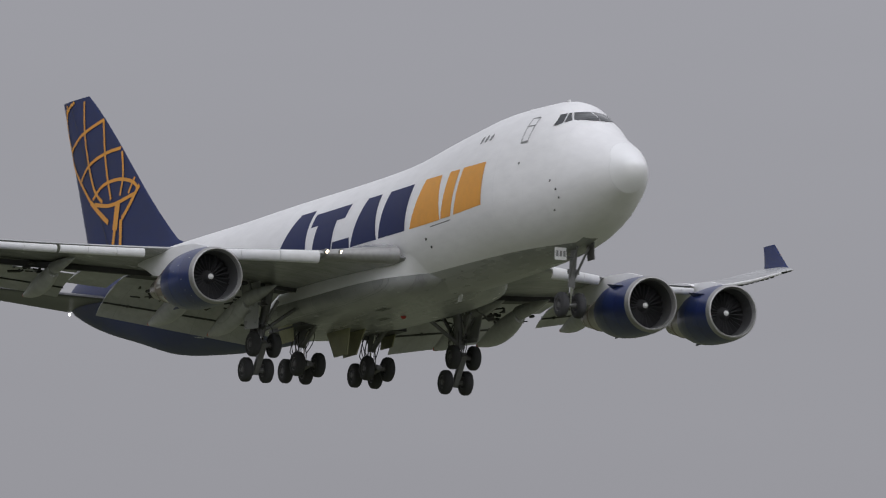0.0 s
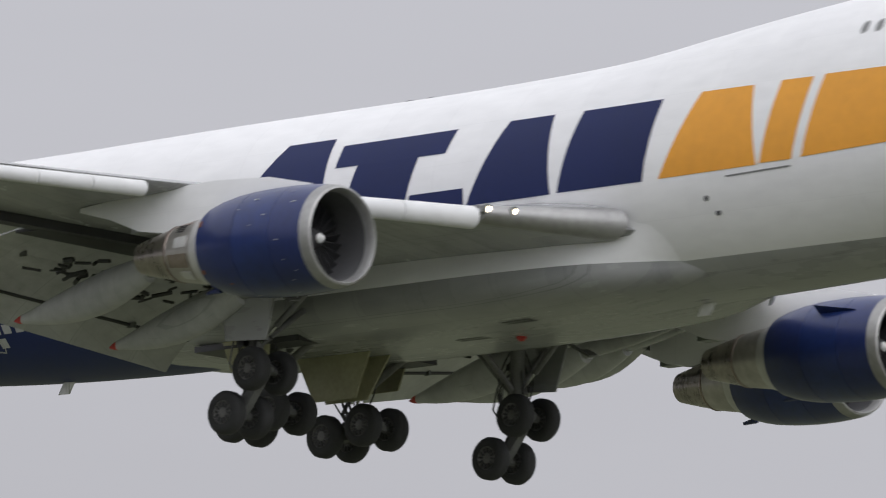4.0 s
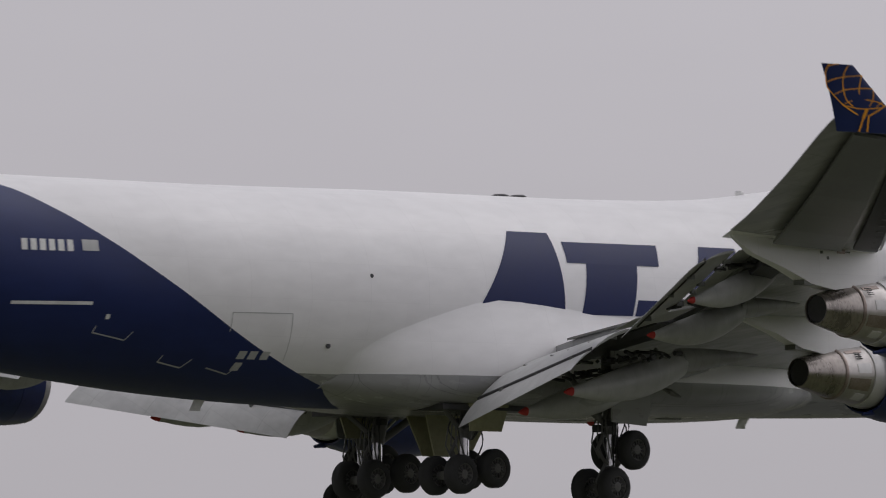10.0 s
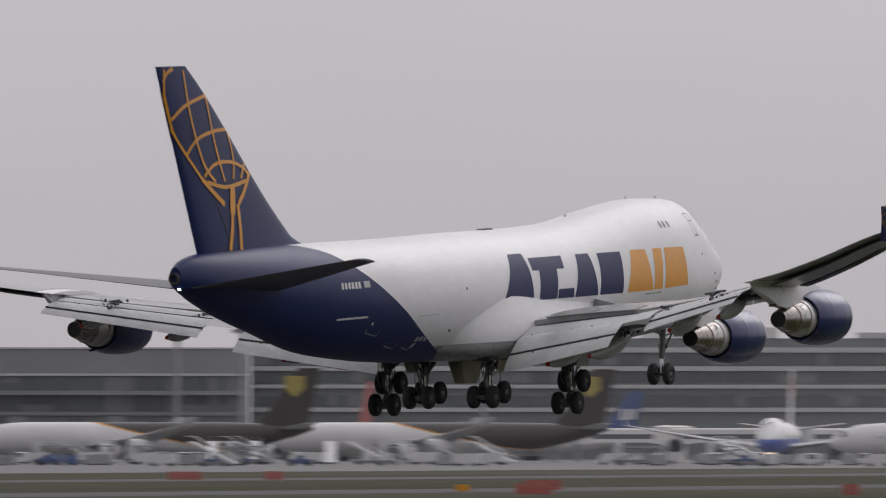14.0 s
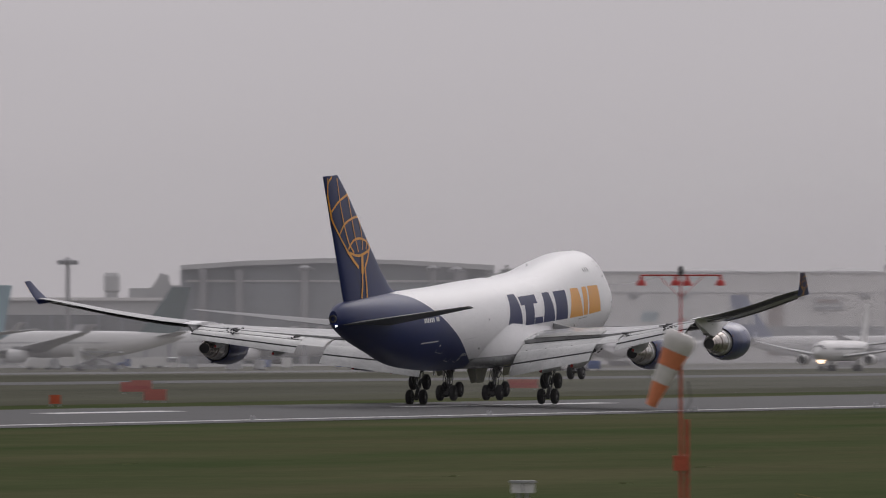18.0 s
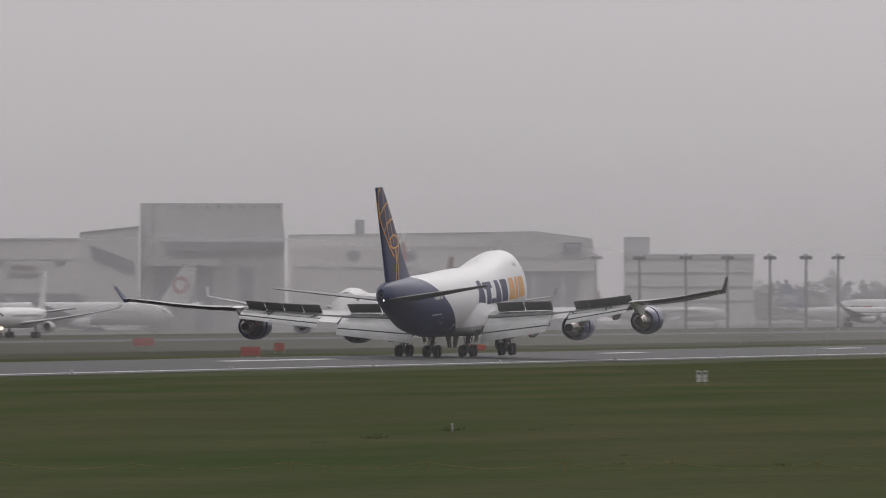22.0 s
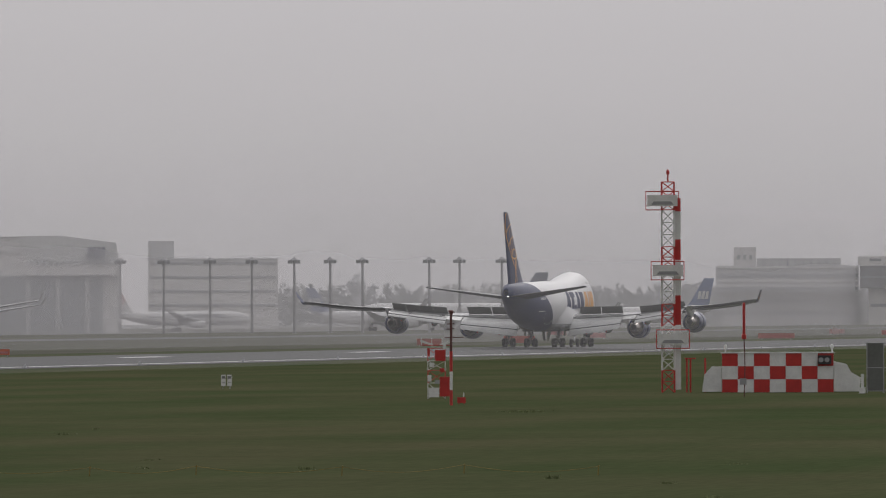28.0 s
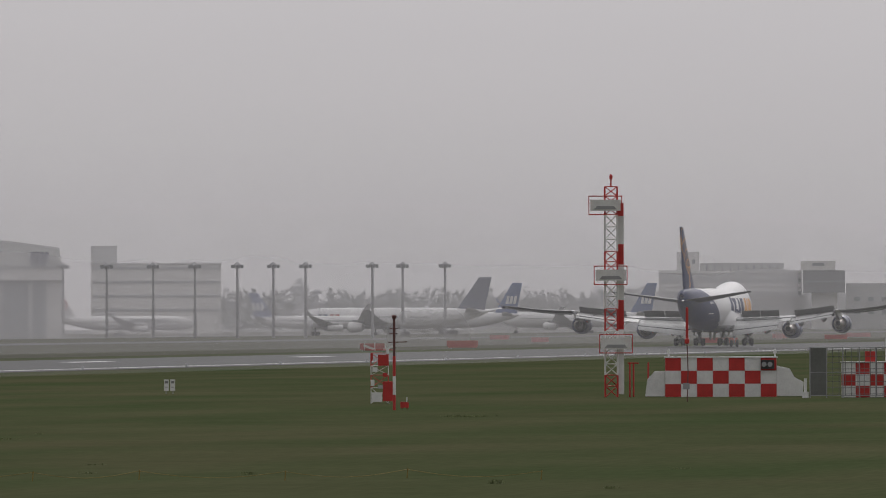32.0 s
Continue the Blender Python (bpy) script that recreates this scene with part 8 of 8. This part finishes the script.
def checker(name, label, at, az, cols, rows_, cell, depth, first):
    thing = tagged(new(name), label, "shed")
    thing.matrix_world = Matrix.Translation(at) @ pose(0, 0, 0, 0, 0, az)
    w, h = cols * cell[0], rows_ * cell[1]
    Build().box(0, w, 0, depth, 0, h - 0.02).out("shell", white_steel, thing)
    for i in range(cols):
        for j in range(rows_):
            m = red_paint if (i + j + first) % 2 == 0 else white_steel
            Build().box(i * cell[0] + 0.008, (i + 1) * cell[0] - 0.008, -0.04, 0.0, j * cell[1] + 0.008, (j + 1) * cell[1] - 0.008).out("panel", m, thing)
    Build().box(-0.08, w + 0.08, -0.1, depth + 0.1, h - 0.02, h + 0.06).out("roof", white_steel, thing)
    return thing, w, h


shed, w, h = checker("checkered_shed", "red and white checkered equipment shed on the grass", (-106.4, 758.1, 0), 7.99, 7, 3, (1.08, 0.89), 2.6, 0)
Build().rings([[(x, y, z) for x, z in ((w + 0.02, 0.05), (w + 1.75, 0.05), (w + 1.85, 1.0), (w + 1.2, 1.35), (w + 0.9, 1.9), (w + 0.02, 2.1))] for y in (0.2, 2.2)]).out("generator", white_steel, shed, "white sloped generator housing")
Build().rings([[(x, y, z) for x, z in ((-1.35, 0.05), (-0.02, 0.05), (-0.02, 1.75), (-0.7, 1.75), (-1.2, 1.2))] for y in (0.3, 2.0)]).out("side_unit", white_steel, shed, "white side unit")
Build().box(w - 1.05, w - 0.15, -0.28, -0.05, 1.9, 2.5).out("fan_box", soot_shade, shed, "dark fan unit")
for x in (w - 0.95, w - 0.55):
    Build().lathe((x + 0.1, -0.28, 2.2), (0, -1, 0), [(0, 0.17), (0.05, 0.17), (0.05, 0.1)], 12).out("fan_grille", mast_grey, shed)
for x in (0.25, w - 0.1):
    Build().tube((x, 0.2, h), (x, 0.2, h + 0.35), 0.05, n=6).lathe((x, 0.2, h + 0.3), (0, 0, 1), [(0, 0.1), (0.2, 0.1), (0.3, 0.04)], 8).out("roof_lamp", white_steel, shed)
pole = tagged(new("aerial_pole"), "thin dark pole with a thick red top before the checkered shed", "pole")
pole.matrix_world = Matrix.Translation((-99.2, 717, 0))
Build().tube((0, 0, 0), (0.06, 0, 1.9), 0.035, n=8).tube((0.06, 0, 1.9), (0, 0, 3.75), 0.035, n=8).out("lower_pole", rust_mast, pole, "thin dark lower pole")
Build().lathe((0, 0, 3.7), (0, 0, 1), [(0, 0.04), (0.04, 0.15), (0.3, 0.15), (0.36, 0.09), (2.3, 0.085), (2.36, 0.03)], 12).out("upper_pole", red_paint, pole, "thick red upper pole", smooth=True)
Build().box(-0.26, 0.16, -0.12, 0.02, 0.8, 1.2).out("control_box", mast_grey, pole, "small grey control box")
shed2, w2, h2 = checker("checkered_cabin", "checkered cabin behind a dark mesh fence", (-93.6, 752.0, 0), 7.0, 5, 3, (0.95, 0.78), 2.4, 1)
for x in (1.6, 3.5):
    Build().box(x, x + 0.75, 0.3, 1.0, h2 + 0.06, h2 + 0.75).out("roof_unit", red_paint, shed2, "red roof unit")
Build().tube((3.0, 0.5, h2), (3.0, 0.5, h2 + 1.6), 0.05, n=6).out("lamp_post", white_steel, shed2)
fence = tagged(new("mesh_fence"), "dark mesh fence panels round the cabin", "fence")
fence.matrix_world = Matrix.Translation((-95.4, 749.5, 0)) @ pose(0, 0, 0, 0, 0, 7.1)
for k in range(7):
    Build().tube((k * 1.1, 0, 0), (k * 1.1, 0, 3.4), 0.04, n=6).out("post", mast_grey, fence)
for z in (0.15, 1.7, 3.35):
    Build().tube((0, 0, z), (6.6, 0, z), 0.03, n=6).out("rail", mast_grey, fence)
Build().box(0.02, 1.08, -0.01, 0.01, 0.15, 3.35).out("panel", panel_dark, fence, "dark panel")
wires = Build()
for k in range(14):
    wires.tube((1.1 + 0.42 * k, 0, 0.15), (1.1 + 0.42 * k, 0, 3.35), 0.02, n=4)
for k in range(8):
    wires.tube((1.1, 0, 0.25 + 0.42 * k), (6.6, 0, 0.25 + 0.42 * k), 0.018, n=4)
tagged(wires.out("mesh", panel_dark, fence), kind="stuff")
vent = tagged(new("white_vent"), "small white vent standing before the fence", "vent")
vent.matrix_world = Matrix.Translation((-95.6, 748.6, 0))
Build().tube((0, 0, 0), (0, 0, 1.3), 0.1, n=8).box(-0.2, 0.2, -0.15, 0.15, 0, 0.4).out("stack", white_steel, vent)

mon = tagged(new("antenna_stand"), "red and white lattice monitor stand on the grass", "antenna stand")
mon.matrix_world = Matrix.Translation((-117.6, 707.5, 0)) @ pose(0, 0, 0, 0, 0, 9.43)
lattice(mon, 0.55, 0.0, 3.2, ((white_steel, 1.0), (red_paint, 0.8), (white_steel, 0.6), (red_paint, 0.8)), 0.8, 0.03)
Build().box(0.2, 1.0, -0.62, -0.1, 0.15, 1.4).out("cabinet", red_paint, mon, "red cabinet")
Build().box(-0.5, 0.15, -0.6, -0.2, 0.1, 0.7).out("cabinet", white_steel, mon, "white cabinet")
Build().box(-0.1, 0.55, -0.6, -0.2, 2.4, 3.1).out("receiver", red_paint, mon, "red receiver box")
for x, r in ((-0.7, 20), (0.7, -20)):
    b = Build().box(-0.42, 0.42, -0.06, 0.06, -0.07, 0.07).out("aerial", white_steel, mon, "white tilted aerial")
    b.matrix_basis = pose(x * 0.9, -0.4, 3.55, 0, r, 0)
for x, y, z, w, h, mat in ((-0.3, -0.58, 2.0, 0.16, 0.3, white_steel), (0.35, -0.58, 1.7, 0.14, 0.24, red_paint), (-0.45, -0.55, 1.1, 0.12, 0.4, white_steel), (0.05, -0.6, 0.95, 0.16, 0.22, galvanised), (0.5, -0.5, 3.15, 0.1, 0.3, white_steel), (-0.5, -0.5, 2.7, 0.08, 0.5, red_paint)):
    Build().box(x - w, x + w, y - 0.08, y + 0.08, z, z + h).out("fitting", mat, mon, "small bolted fitting")
for x in (-0.95, -0.3, 0.35, 0.95):
    Build().tube((x, -0.45, 3.35), (x, -0.45, 3.85), 0.025, n=6).out("aerial_rod", white_steel, mon, "thin white aerial rod")
Build().tube((-1.0, -0.45, 3.4), (1.0, -0.45, 3.4), 0.03, n=6).out("cross_rail", red_paint, mon, "red cross rail")
mast = tagged(new("antenna_mast"), "slim dark mast with red bands", "mast")
mast.matrix_world = Matrix.Translation((-108.3, 656.8, 0)) @ pose(0, 0, 0, 0, 0, 9.36)
for z0, z1, m in ((0, 0.9, red_paint), (0.9, 2.0, white_steel), (2.0, 3.2, red_paint), (3.2, 5.45, rust_mast)):
    Build().tube((0, 0, z0), (0, 0, z1), 0.09 if z0 < 3 else 0.075, n=10).out("section", m, mast)
for z, x0, x1 in ((4.0, -0.35, 0.75), (4.5, -0.3, 0.2), (4.8, -0.25, 0.2)):
    Build().tube((x0, 0, z), (x1, 0, z + 0.02), 0.03, n=6).out("arm", rust_mast, mast)
Build().lathe((0, 0, 5.4), (0, 0, 1), [(0, 0.12), (0.15, 0.16), (0.22, 0.08)], 10).out("cap", rust_mast, mast)
rb = Build().box(-0.25, 0.25, -0.2, 0.2, 0.08, 0.42).tube((-0.15, 0, 0), (-0.15, 0, 0.1), 0.03).tube((0.15, 0, 0), (0.15, 0, 0.1), 0.03).out("red_box", red_paint)
rb.matrix_world = Matrix.Translation((-109.0, 664.8, 0)) @ pose(0, 0, 0, 0, 0, 9.3)
tagged(rb, "small red connection box on short feet", "box")


# ---- floodlight pole by the fence, near the camera ----
pole = tagged(new("floodlight_pole"), "wooden pole with two white floodlights on a steel crossbar", "light pole")
pole.matrix_world = Matrix.Translation(spot(32.27, 60)) @ pose(0, 0, 0, 0, 0, 32.27)
Build().tube((0, 0, 0), (0, 0, 7.72), 0.125, 0.1, 14).out("post", wood, pole, smooth=True)
for f in (-1, 1):
    profile = [(y * f, z) for y, z in ((0.10, 7.06), (0.17, 7.06), (0.17, 7.075), (0.115, 7.075), (0.115, 7.155), (0.17, 7.155), (0.17, 7.17), (0.10, 7.17))]
    Build().rings([[(x, y, z) for y, z in profile] for x in (-0.95, 0.85)]).out("crossbar", dull_steel, pole, "dull steel channel bar")
for d in (-1, 1):
    for y in (-0.12, 0.12):
        Build().tube((d * 0.72, y, 7.07), (d * 0.1, y, 6.42), 0.022, n=8).out("brace", dull_steel, pole)
Build().lathe((0, 0, 6.4), (0, 0, 1), [(-0.03, 0.14), (0.03, 0.14)], 16).out("clamp", dull_steel, pole, "steel band clamp")
Build().box(0.02, 0.12, -0.2, -0.12, 7.17, 7.36).out("junction_box", dull_steel, pole, "small grey junction box")
Build().tube((0.1, -0.15, 7.3), (0.3, -0.14, 7.2), 0.012, n=6).tube((0.3, -0.14, 7.2), (0.62, -0.14, 7.22), 0.012, n=6).out("cable", soot_shade, pole, "thin black cable")
for x, z, dirn in ((-0.95, 7.42, (-0.5, 0.72, 0.28)), (0.83, 7.42, (0.46, -0.7, -0.42))):
    o, dv = Vector((x, -0.02, z)), Vector(dirn).normalized()
    lamp = Build().lathe(o - dv * 0.26, dirn, [(0, 0.04), (0.02, 0.09), (0.14, 0.11), (0.22, 0.17), (0.34, 0.235), (0.46, 0.262), (0.5, 0.262), (0.5, 0.245), (0.36, 0.21), (0.2, 0.12)], 26).out("floodlight", white_steel, pole, "white bell-shaped floodlight", smooth=True)
    Build().lathe(o - dv * 0.26, dirn, [(0.44, 0.236), (0.48, 0.236)], 26).out("lens", soot_shade, lamp, "dark lens grille")
    across = dv.cross(Vector((0, 0, 1))).normalized()
    upward = across.cross(dv).normalized()
    for k in range(7):
        h = -0.2 + 0.4 * k / 6
        w = math.sqrt(max(0.01, 0.236 ** 2 - h * h))
        c = o + dv * 0.232 + upward * h
        Build().tube(c - across * w, c + across * w, 0.007, n=5).out("louvre", soot_shade, lamp, "thin black louvre bar")
    for s in (-1, 1):
        sid = dv.cross(Vector((0, 0, 1))).normalized() * 0.25 * s
        Build().tube(Vector((x, -0.02, 7.16)) + sid * 0.4, o + sid, 0.014, n=6).out("bracket", dull_steel, pole)
    Build().lathe(o - dv * 0.3, dirn, [(-0.1, 0.05), (0.06, 0.06)], 12).out("lamp_neck", dull_steel, lamp, "grey lamp neck")
sap = tagged(new("sapling"), "thin young green sapling near the camera", "sapling")
sap.matrix_world = Matrix.Translation(spot(19.77, 70))
leafy = surface("young_leaf", (0.10, 0.14, 0.03), 0.8, spread=0.3, scale=6.0, island=True)
Build().tube((0, 0, 0), (0.02, 0, 4.95), 0.035, 0.012, 7).out("stem", leafy, sap)
rs = random.Random(5)
lv = Build()
for k in range(160):
    o = Vector((rs.uniform(-0.09, 0.09), rs.uniform(-0.09, 0.09), rs.uniform(4.1, 5.1)))
    d1, d2 = Vector((rs.uniform(-1, 1), rs.uniform(-1, 1), rs.uniform(-0.3, 1))) * 0.06, Vector((rs.uniform(-1, 1), rs.uniform(-1, 1), rs.uniform(-1, 1))) * 0.025
    lv.add([o, o + d1 + d2, o + d1 * 2, o + d1 - d2], [(0, 1, 2, 3)])
tagged(lv.out("foliage", leafy, sap), kind="stuff")


# ---- tyre smoke: thin puffs that burst from the wheels at touchdown and drift ----
puffs = []
rs = random.Random(11)
BURSTS = [(18.5, "thin"), (18.62, "thin"), (18.74, "thin"), (18.88, "thin"), (19.2, "thin"), (19.55, "thin"), (19.95, "thin"), (18.74, "left"), (18.88, "left"),
          (19.78, "right"), (19.86, "right"), (19.94, "right")]
for k, (t0, kind) in enumerate(BURSTS):
    b = Build()
    a, c = {"thin": (rs.uniform(7, 12), rs.uniform(2.4, 4.0)), "left": (rs.uniform(3.4, 4.8), rs.uniform(2.4, 3.4)), "right": (rs.uniform(2.3, 3.1), rs.uniform(2.0, 2.7))}[kind]
    for i in range(7):  # a billow: a bulging shell turned to the field
        q = math.pi / 2 * i / 6
        for j in range(22):
            w = 6.28319 * j / 22
            e = 1 + (0.08 * math.sin(3 * w + k) + 0.05 * math.sin(5 * w + 2 * k)) * math.sin(q)
            b.v.append((a * e * math.sin(q) * math.cos(w), -2.6 * math.cos(q), c * e * math.sin(q) * math.sin(w)))
    b.f = [(i * 22 + j, i * 22 + (j + 1) % 22, (i + 1) * 22 + (j + 1) % 22, (i + 1) * 22 + j) for i in range(6) for j in range(22)]
    ob = b.out("smoke_puff", smoke_thick if kind == "right" else smoke_haze, smooth=True)
    tagged(ob, "thin bluish puff of tyre smoke over the runway", "smoke", "tyre smoke")
    y0 = np.interp(t0, [18.0, 19.0, 20.0, 21.0], [863, 937, 1011, 1085]) + (4 if kind == "right" else -2)
    x0 = -242.7 + {"thin": (-5.5, -3.5, -1.9, 1.5)[k % 4], "left": -4.5, "right": 6.4}[kind] + rs.uniform(-0.8, 0.8)
    puffs.append((ob, t0, x0, y0, c, rs.uniform(8, 18), rs.uniform(0.3, 2.2) if kind == "thin" else rs.uniform(0.0, 0.7), 0.3 if kind == "thin" else 0.12, {"thin": 2.4, "left": 1.6, "right": 1.0}[kind]))


def motions():
    walk(freighter, [(t, pose(x, y, z, 0, 0, h) @ pose(0, 0, 0, p) @ pose(0, 0, 0, 0, r)) for t, x, y, z, p, r, h in (
        (0, -242.30, -509.7, 52.34, 2.11, -1.24, -0.96), (0.5, -242.31, -471.4, 50.60, 2.11, -0.93, -1.01), (1, -242.32, -433.2, 48.85, 2.04, -0.53, -1.08),
        (1.5, -242.33, -394.9, 47.11, 1.96, -0.28, -1.20), (2, -242.33, -356.7, 45.37, 1.91, -0.41, -1.40), (2.5, -242.32, -318.4, 43.63, 1.76, -0.66, -1.61),
        (3, -242.31, -280.2, 41.88, 1.55, -1.11, -1.86), (3.5, -242.29, -241.9, 40.14, 1.30, -1.72, -2.15), (4, -242.28, -203.5, 38.40, 1.04, -2.30, -2.38),
        (4.5, -242.28, -165.2, 36.67, 0.83, -2.68, -2.49), (5, -242.31, -126.9, 34.94, 0.68, -2.82, -2.47), (5.5, -242.32, -88.5, 33.22, 0.55, -2.85, -2.39),
        (6, -242.31, -50.0, 31.50, 0.40, -2.85, -2.25), (6.5, -242.27, -11.5, 29.79, 0.22, -2.98, -2.08), (7, -242.21, 27.1, 28.10, 0.14, -3.27, -1.90),
        (7.5, -242.16, 65.8, 26.42, 0.18, -3.51, -1.75), (8, -242.12, 104.4, 24.75, 0.31, -3.50, -1.67), (8.5, -242.12, 143.1, 23.08, 0.49, -3.15, -1.66),
        (9, -242.15, 181.8, 21.42, 0.61, -2.47, -1.65), (9.5, -242.17, 220.4, 19.77, 0.63, -1.59, -1.61), (10, -242.19, 259.1, 18.16, 0.55, -0.83, -1.56),
        (10.5, -242.22, 297.6, 16.59, 0.52, -0.55, -1.55), (11, -242.25, 336.0, 15.07, 0.67, -0.80, -1.58), (11.5, -242.29, 374.4, 13.59, 1.13, -1.23, -1.64),
        (12, -242.34, 412.8, 12.17, 1.79, -1.51, -1.68), (12.5, -242.37, 451.0, 10.81, 2.38, -1.57, -1.69), (13, -242.40, 489.0, 9.52, 2.66, -1.40, -1.70),
        (13.5, -242.41, 526.9, 8.35, 2.65, -1.02, -1.69), (14, -242.43, 564.6, 7.21, 2.51, -0.53, -1.69), (14.5, -242.45, 602.3, 6.07, 2.39, -0.04, -1.72),
        (15, -242.48, 639.9, 5.01, 2.43, 0.08, -1.82), (15.5, -242.55, 677.2, 4.03, 2.60, -0.14, -1.96), (16, -242.62, 714.5, 3.16, 2.79, -0.41, -2.08),
        (16.5, -242.68, 751.6, 2.46, 2.88, -0.48, -2.15), (17, -242.72, 788.7, 1.92, 2.86, -0.32, -2.16), (17.5, -242.76, 826.5, 1.45, 2.88, -0.42, -2.23),
        (18, -242.87, 864.1, 1.06, 2.87, -0.55, -2.29), (18.5, -242.89, 901.2, 0.75, 2.73, -0.28, -2.32), (19, -242.87, 938.3, 0.54, 2.52, -0.10, -2.32),
        (19.5, -242.75, 975.3, 0.29, 2.45, -0.75, -2.17), (20, -242.52, 1012.3, 0.34, 2.48, -1.46, -1.89), (20.5, -242.18, 1049.1, 0.28, 2.59, -1.37, -1.41),
        (21, -241.73, 1085.9, 0.25, 2.58, -1.22, -0.81), (21.5, -241.32, 1122.3, 0.23, 2.42, -0.96, -0.26), (22, -241.10, 1158.3, 0.20, 2.08, -0.77, 0.08),
        (22.5, -241.03, 1193.7, 0.21, 1.69, -0.69, 0.20), (23, -241.03, 1228.7, 0.21, 1.33, -0.55, 0.24), (23.5, -241.09, 1263.3, 0.21, 1.15, -0.32, 0.26),
        (24, -241.21, 1297.4, 0.22, 1.17, -0.13, 0.24), (24.5, -241.40, 1331.0, 0.22, 1.04, -0.12, 0.19), (25, -241.63, 1364.4, 0.23, 0.93, -0.17, 0.12),
        (25.5, -241.85, 1397.4, 0.23, 0.82, -0.22, 0.07), (26, -241.99, 1429.4, 0.23, 0.70, -0.23, 0.04), (26.5, -242.04, 1460.6, 0.24, 0.58, -0.19, 0.04),
        (27, -242.08, 1491.3, 0.24, 0.46, -0.16, 0.04), (27.5, -242.16, 1521.5, 0.25, 0.35, -0.14, 0.03), (28, -242.28, 1551.6, 0.25, 0.25, -0.14, 0.01),
        (28.5, -242.41, 1581.5, 0.27, 0.18, -0.14, -0.02), (29, -242.53, 1611.2, 0.28, 0.12, -0.14, -0.05), (29.5, -242.63, 1641.0, 0.30, 0.04, -0.15, -0.07),
        (30, -242.69, 1670.7, 0.32, -0.02, -0.14, -0.08), (30.5, -242.77, 1700.3, 0.33, -0.07, -0.12, -0.09), (31, -242.90, 1730.0, 0.35, -0.13, -0.09, -0.11),
        (31.5, -243.10, 1759.6, 0.35, -0.16, -0.09, -0.10), (32, -243.32, 1789.2, 0.35, -0.19, -0.08, -0.09))])
    for m, (iw, ow, root, hp, spoilers, sleeves) in zip((1, -1), wings):
        def drop(deg, about):
            return pose(*root) @ pose(0, 0, 0, 0, m * deg, 0) @ pose(*(-root))
        walk(iw, [(t, drop(d, root) @ pose(*root)) for t, d in ((0, 0.1), (10, 0.1), (14, 0.25), (17, 0.8), (18, 0.85), (19, 1.1), (20, 1.6), (22, 2.4), (24, 2.6), (28, 2.9), (32, 2.8))])
        walk(ow, [(t, drop(d, root) @ pose(*hp) @ pose(0, 0, 0, 0, m * e, 0)) for t, d, e in ((0, 0.1, -0.3), (10, 0.1, -0.3), (14, 0.25, -0.3), (17, 0.8, -0.6), (18, 0.85, 0), (19, 1.1, 1.6), (20, 1.6, 4.2), (22, 2.4, 4.6), (24, 2.6, 6.0), (28, 2.9, 6.2), (32, 2.8, 6.9))])
        for sp, axis in spoilers:
            o = sp.location.copy()
            walk(sp, [(t, pose(*o) @ Matrix.Rotation(radians(a), 4, axis)) for t, a in ((0, 0), (18.7, 0), (19.0, -16), (19.5, -34), (20.0, -42), (32, -45))])
        for sl in sleeves:
            o = sl.location.copy()
            walk(sl, [(t, pose(o.x, o.y - d, o.z)) for t, d in ((0, 0), (19.6, 0), (20.8, 0.75), (32, 0.75))])
    for tr, piv, kind in trucks:
        up = 52 if kind == "wing" else 8
        walk(tr, [(t, pose(piv.x, piv.y, piv.z + c, a)) for t, a, c in ((0, up, 0), (18.1, up, 0), (18.7, 0, 0.05), (19.5, 0, 0.15), (22, 0, 0.3), (32, 0, 0.3))])

    walk(taxiing, [(t, Matrix.Translation(spot(az, 2050)) @ pose(0, 0, 0, 0, 0, az + 170.5)) for t, az in ((0, 11.42), (20, 12.102), (24, 12.237), (32, 12.5))])
    walk(lit_jet, [(t, Matrix.Translation(spot(az, 2130)) @ pose(0, 0, 0, 0, 0, az + 166)) for t, az in ((0, 13.6), (18, 13.87), (20, 13.93), (22, 13.96), (32, 14.0))])
    walk(disc_jet, [(t, Matrix.Translation(spot(az, 2700)) @ pose(0, 0, 0, 0, 0, az + 72)) for t, az in ((0, 12.81), (14, 12.81), (19, 13.33), (23, 13.73), (27, 14.03), (32, 14.03))])
    walk(second, [(t, Matrix.Translation(spot(az, 2600)) @ pose(0, 0, 0, 0, 0, az + 164)) for t, az in ((0, 11.36), (21, 11.93), (25, 12.04), (32, 12.23))])
    top = Matrix.Translation((-94.8, 361.8, 5.8)) @ pose(0, 0, 0, 0, 0, 14.7)
    walk(sock, [(t, top @ pose(0, 0, 0, a, b, 0)) for t, a, b in ((0, 4, 26), (17.5, 4, 22), (18.5, 4, 26), (19, 4, 28), (19.5, 4, 22), (20, 2, 7), (20.5, 2, 2), (21, 2, -2), (24, 3, 10), (28, 4, 24), (32, 4, 20))])
    for ob, t0, x0, y0, r, turn, rise, burst, life in puffs:
        low, gone = pose(x0, y0, -1.6 * r, 0, 0, turn), pose(x0 - 11, y0 + 18, -1.6 * r, 0, 0, turn + 4)
        walk(ob, [(0, low), (t0, low), (t0 + burst, pose(x0 - 0.3, y0 + 6, 0.4 * r, 0, 0, turn)), (t0 + life * 0.4, pose(x0 - 2.5, y0 + 12, 0.45 * r + rise, 0, 0, turn)),
                  (t0 + life * 0.6, pose(x0 - 5, y0 + 15, 0.3 * r + rise, 0, 0, turn + 2)), (t0 + life, gone), (33, gone)])


motions()
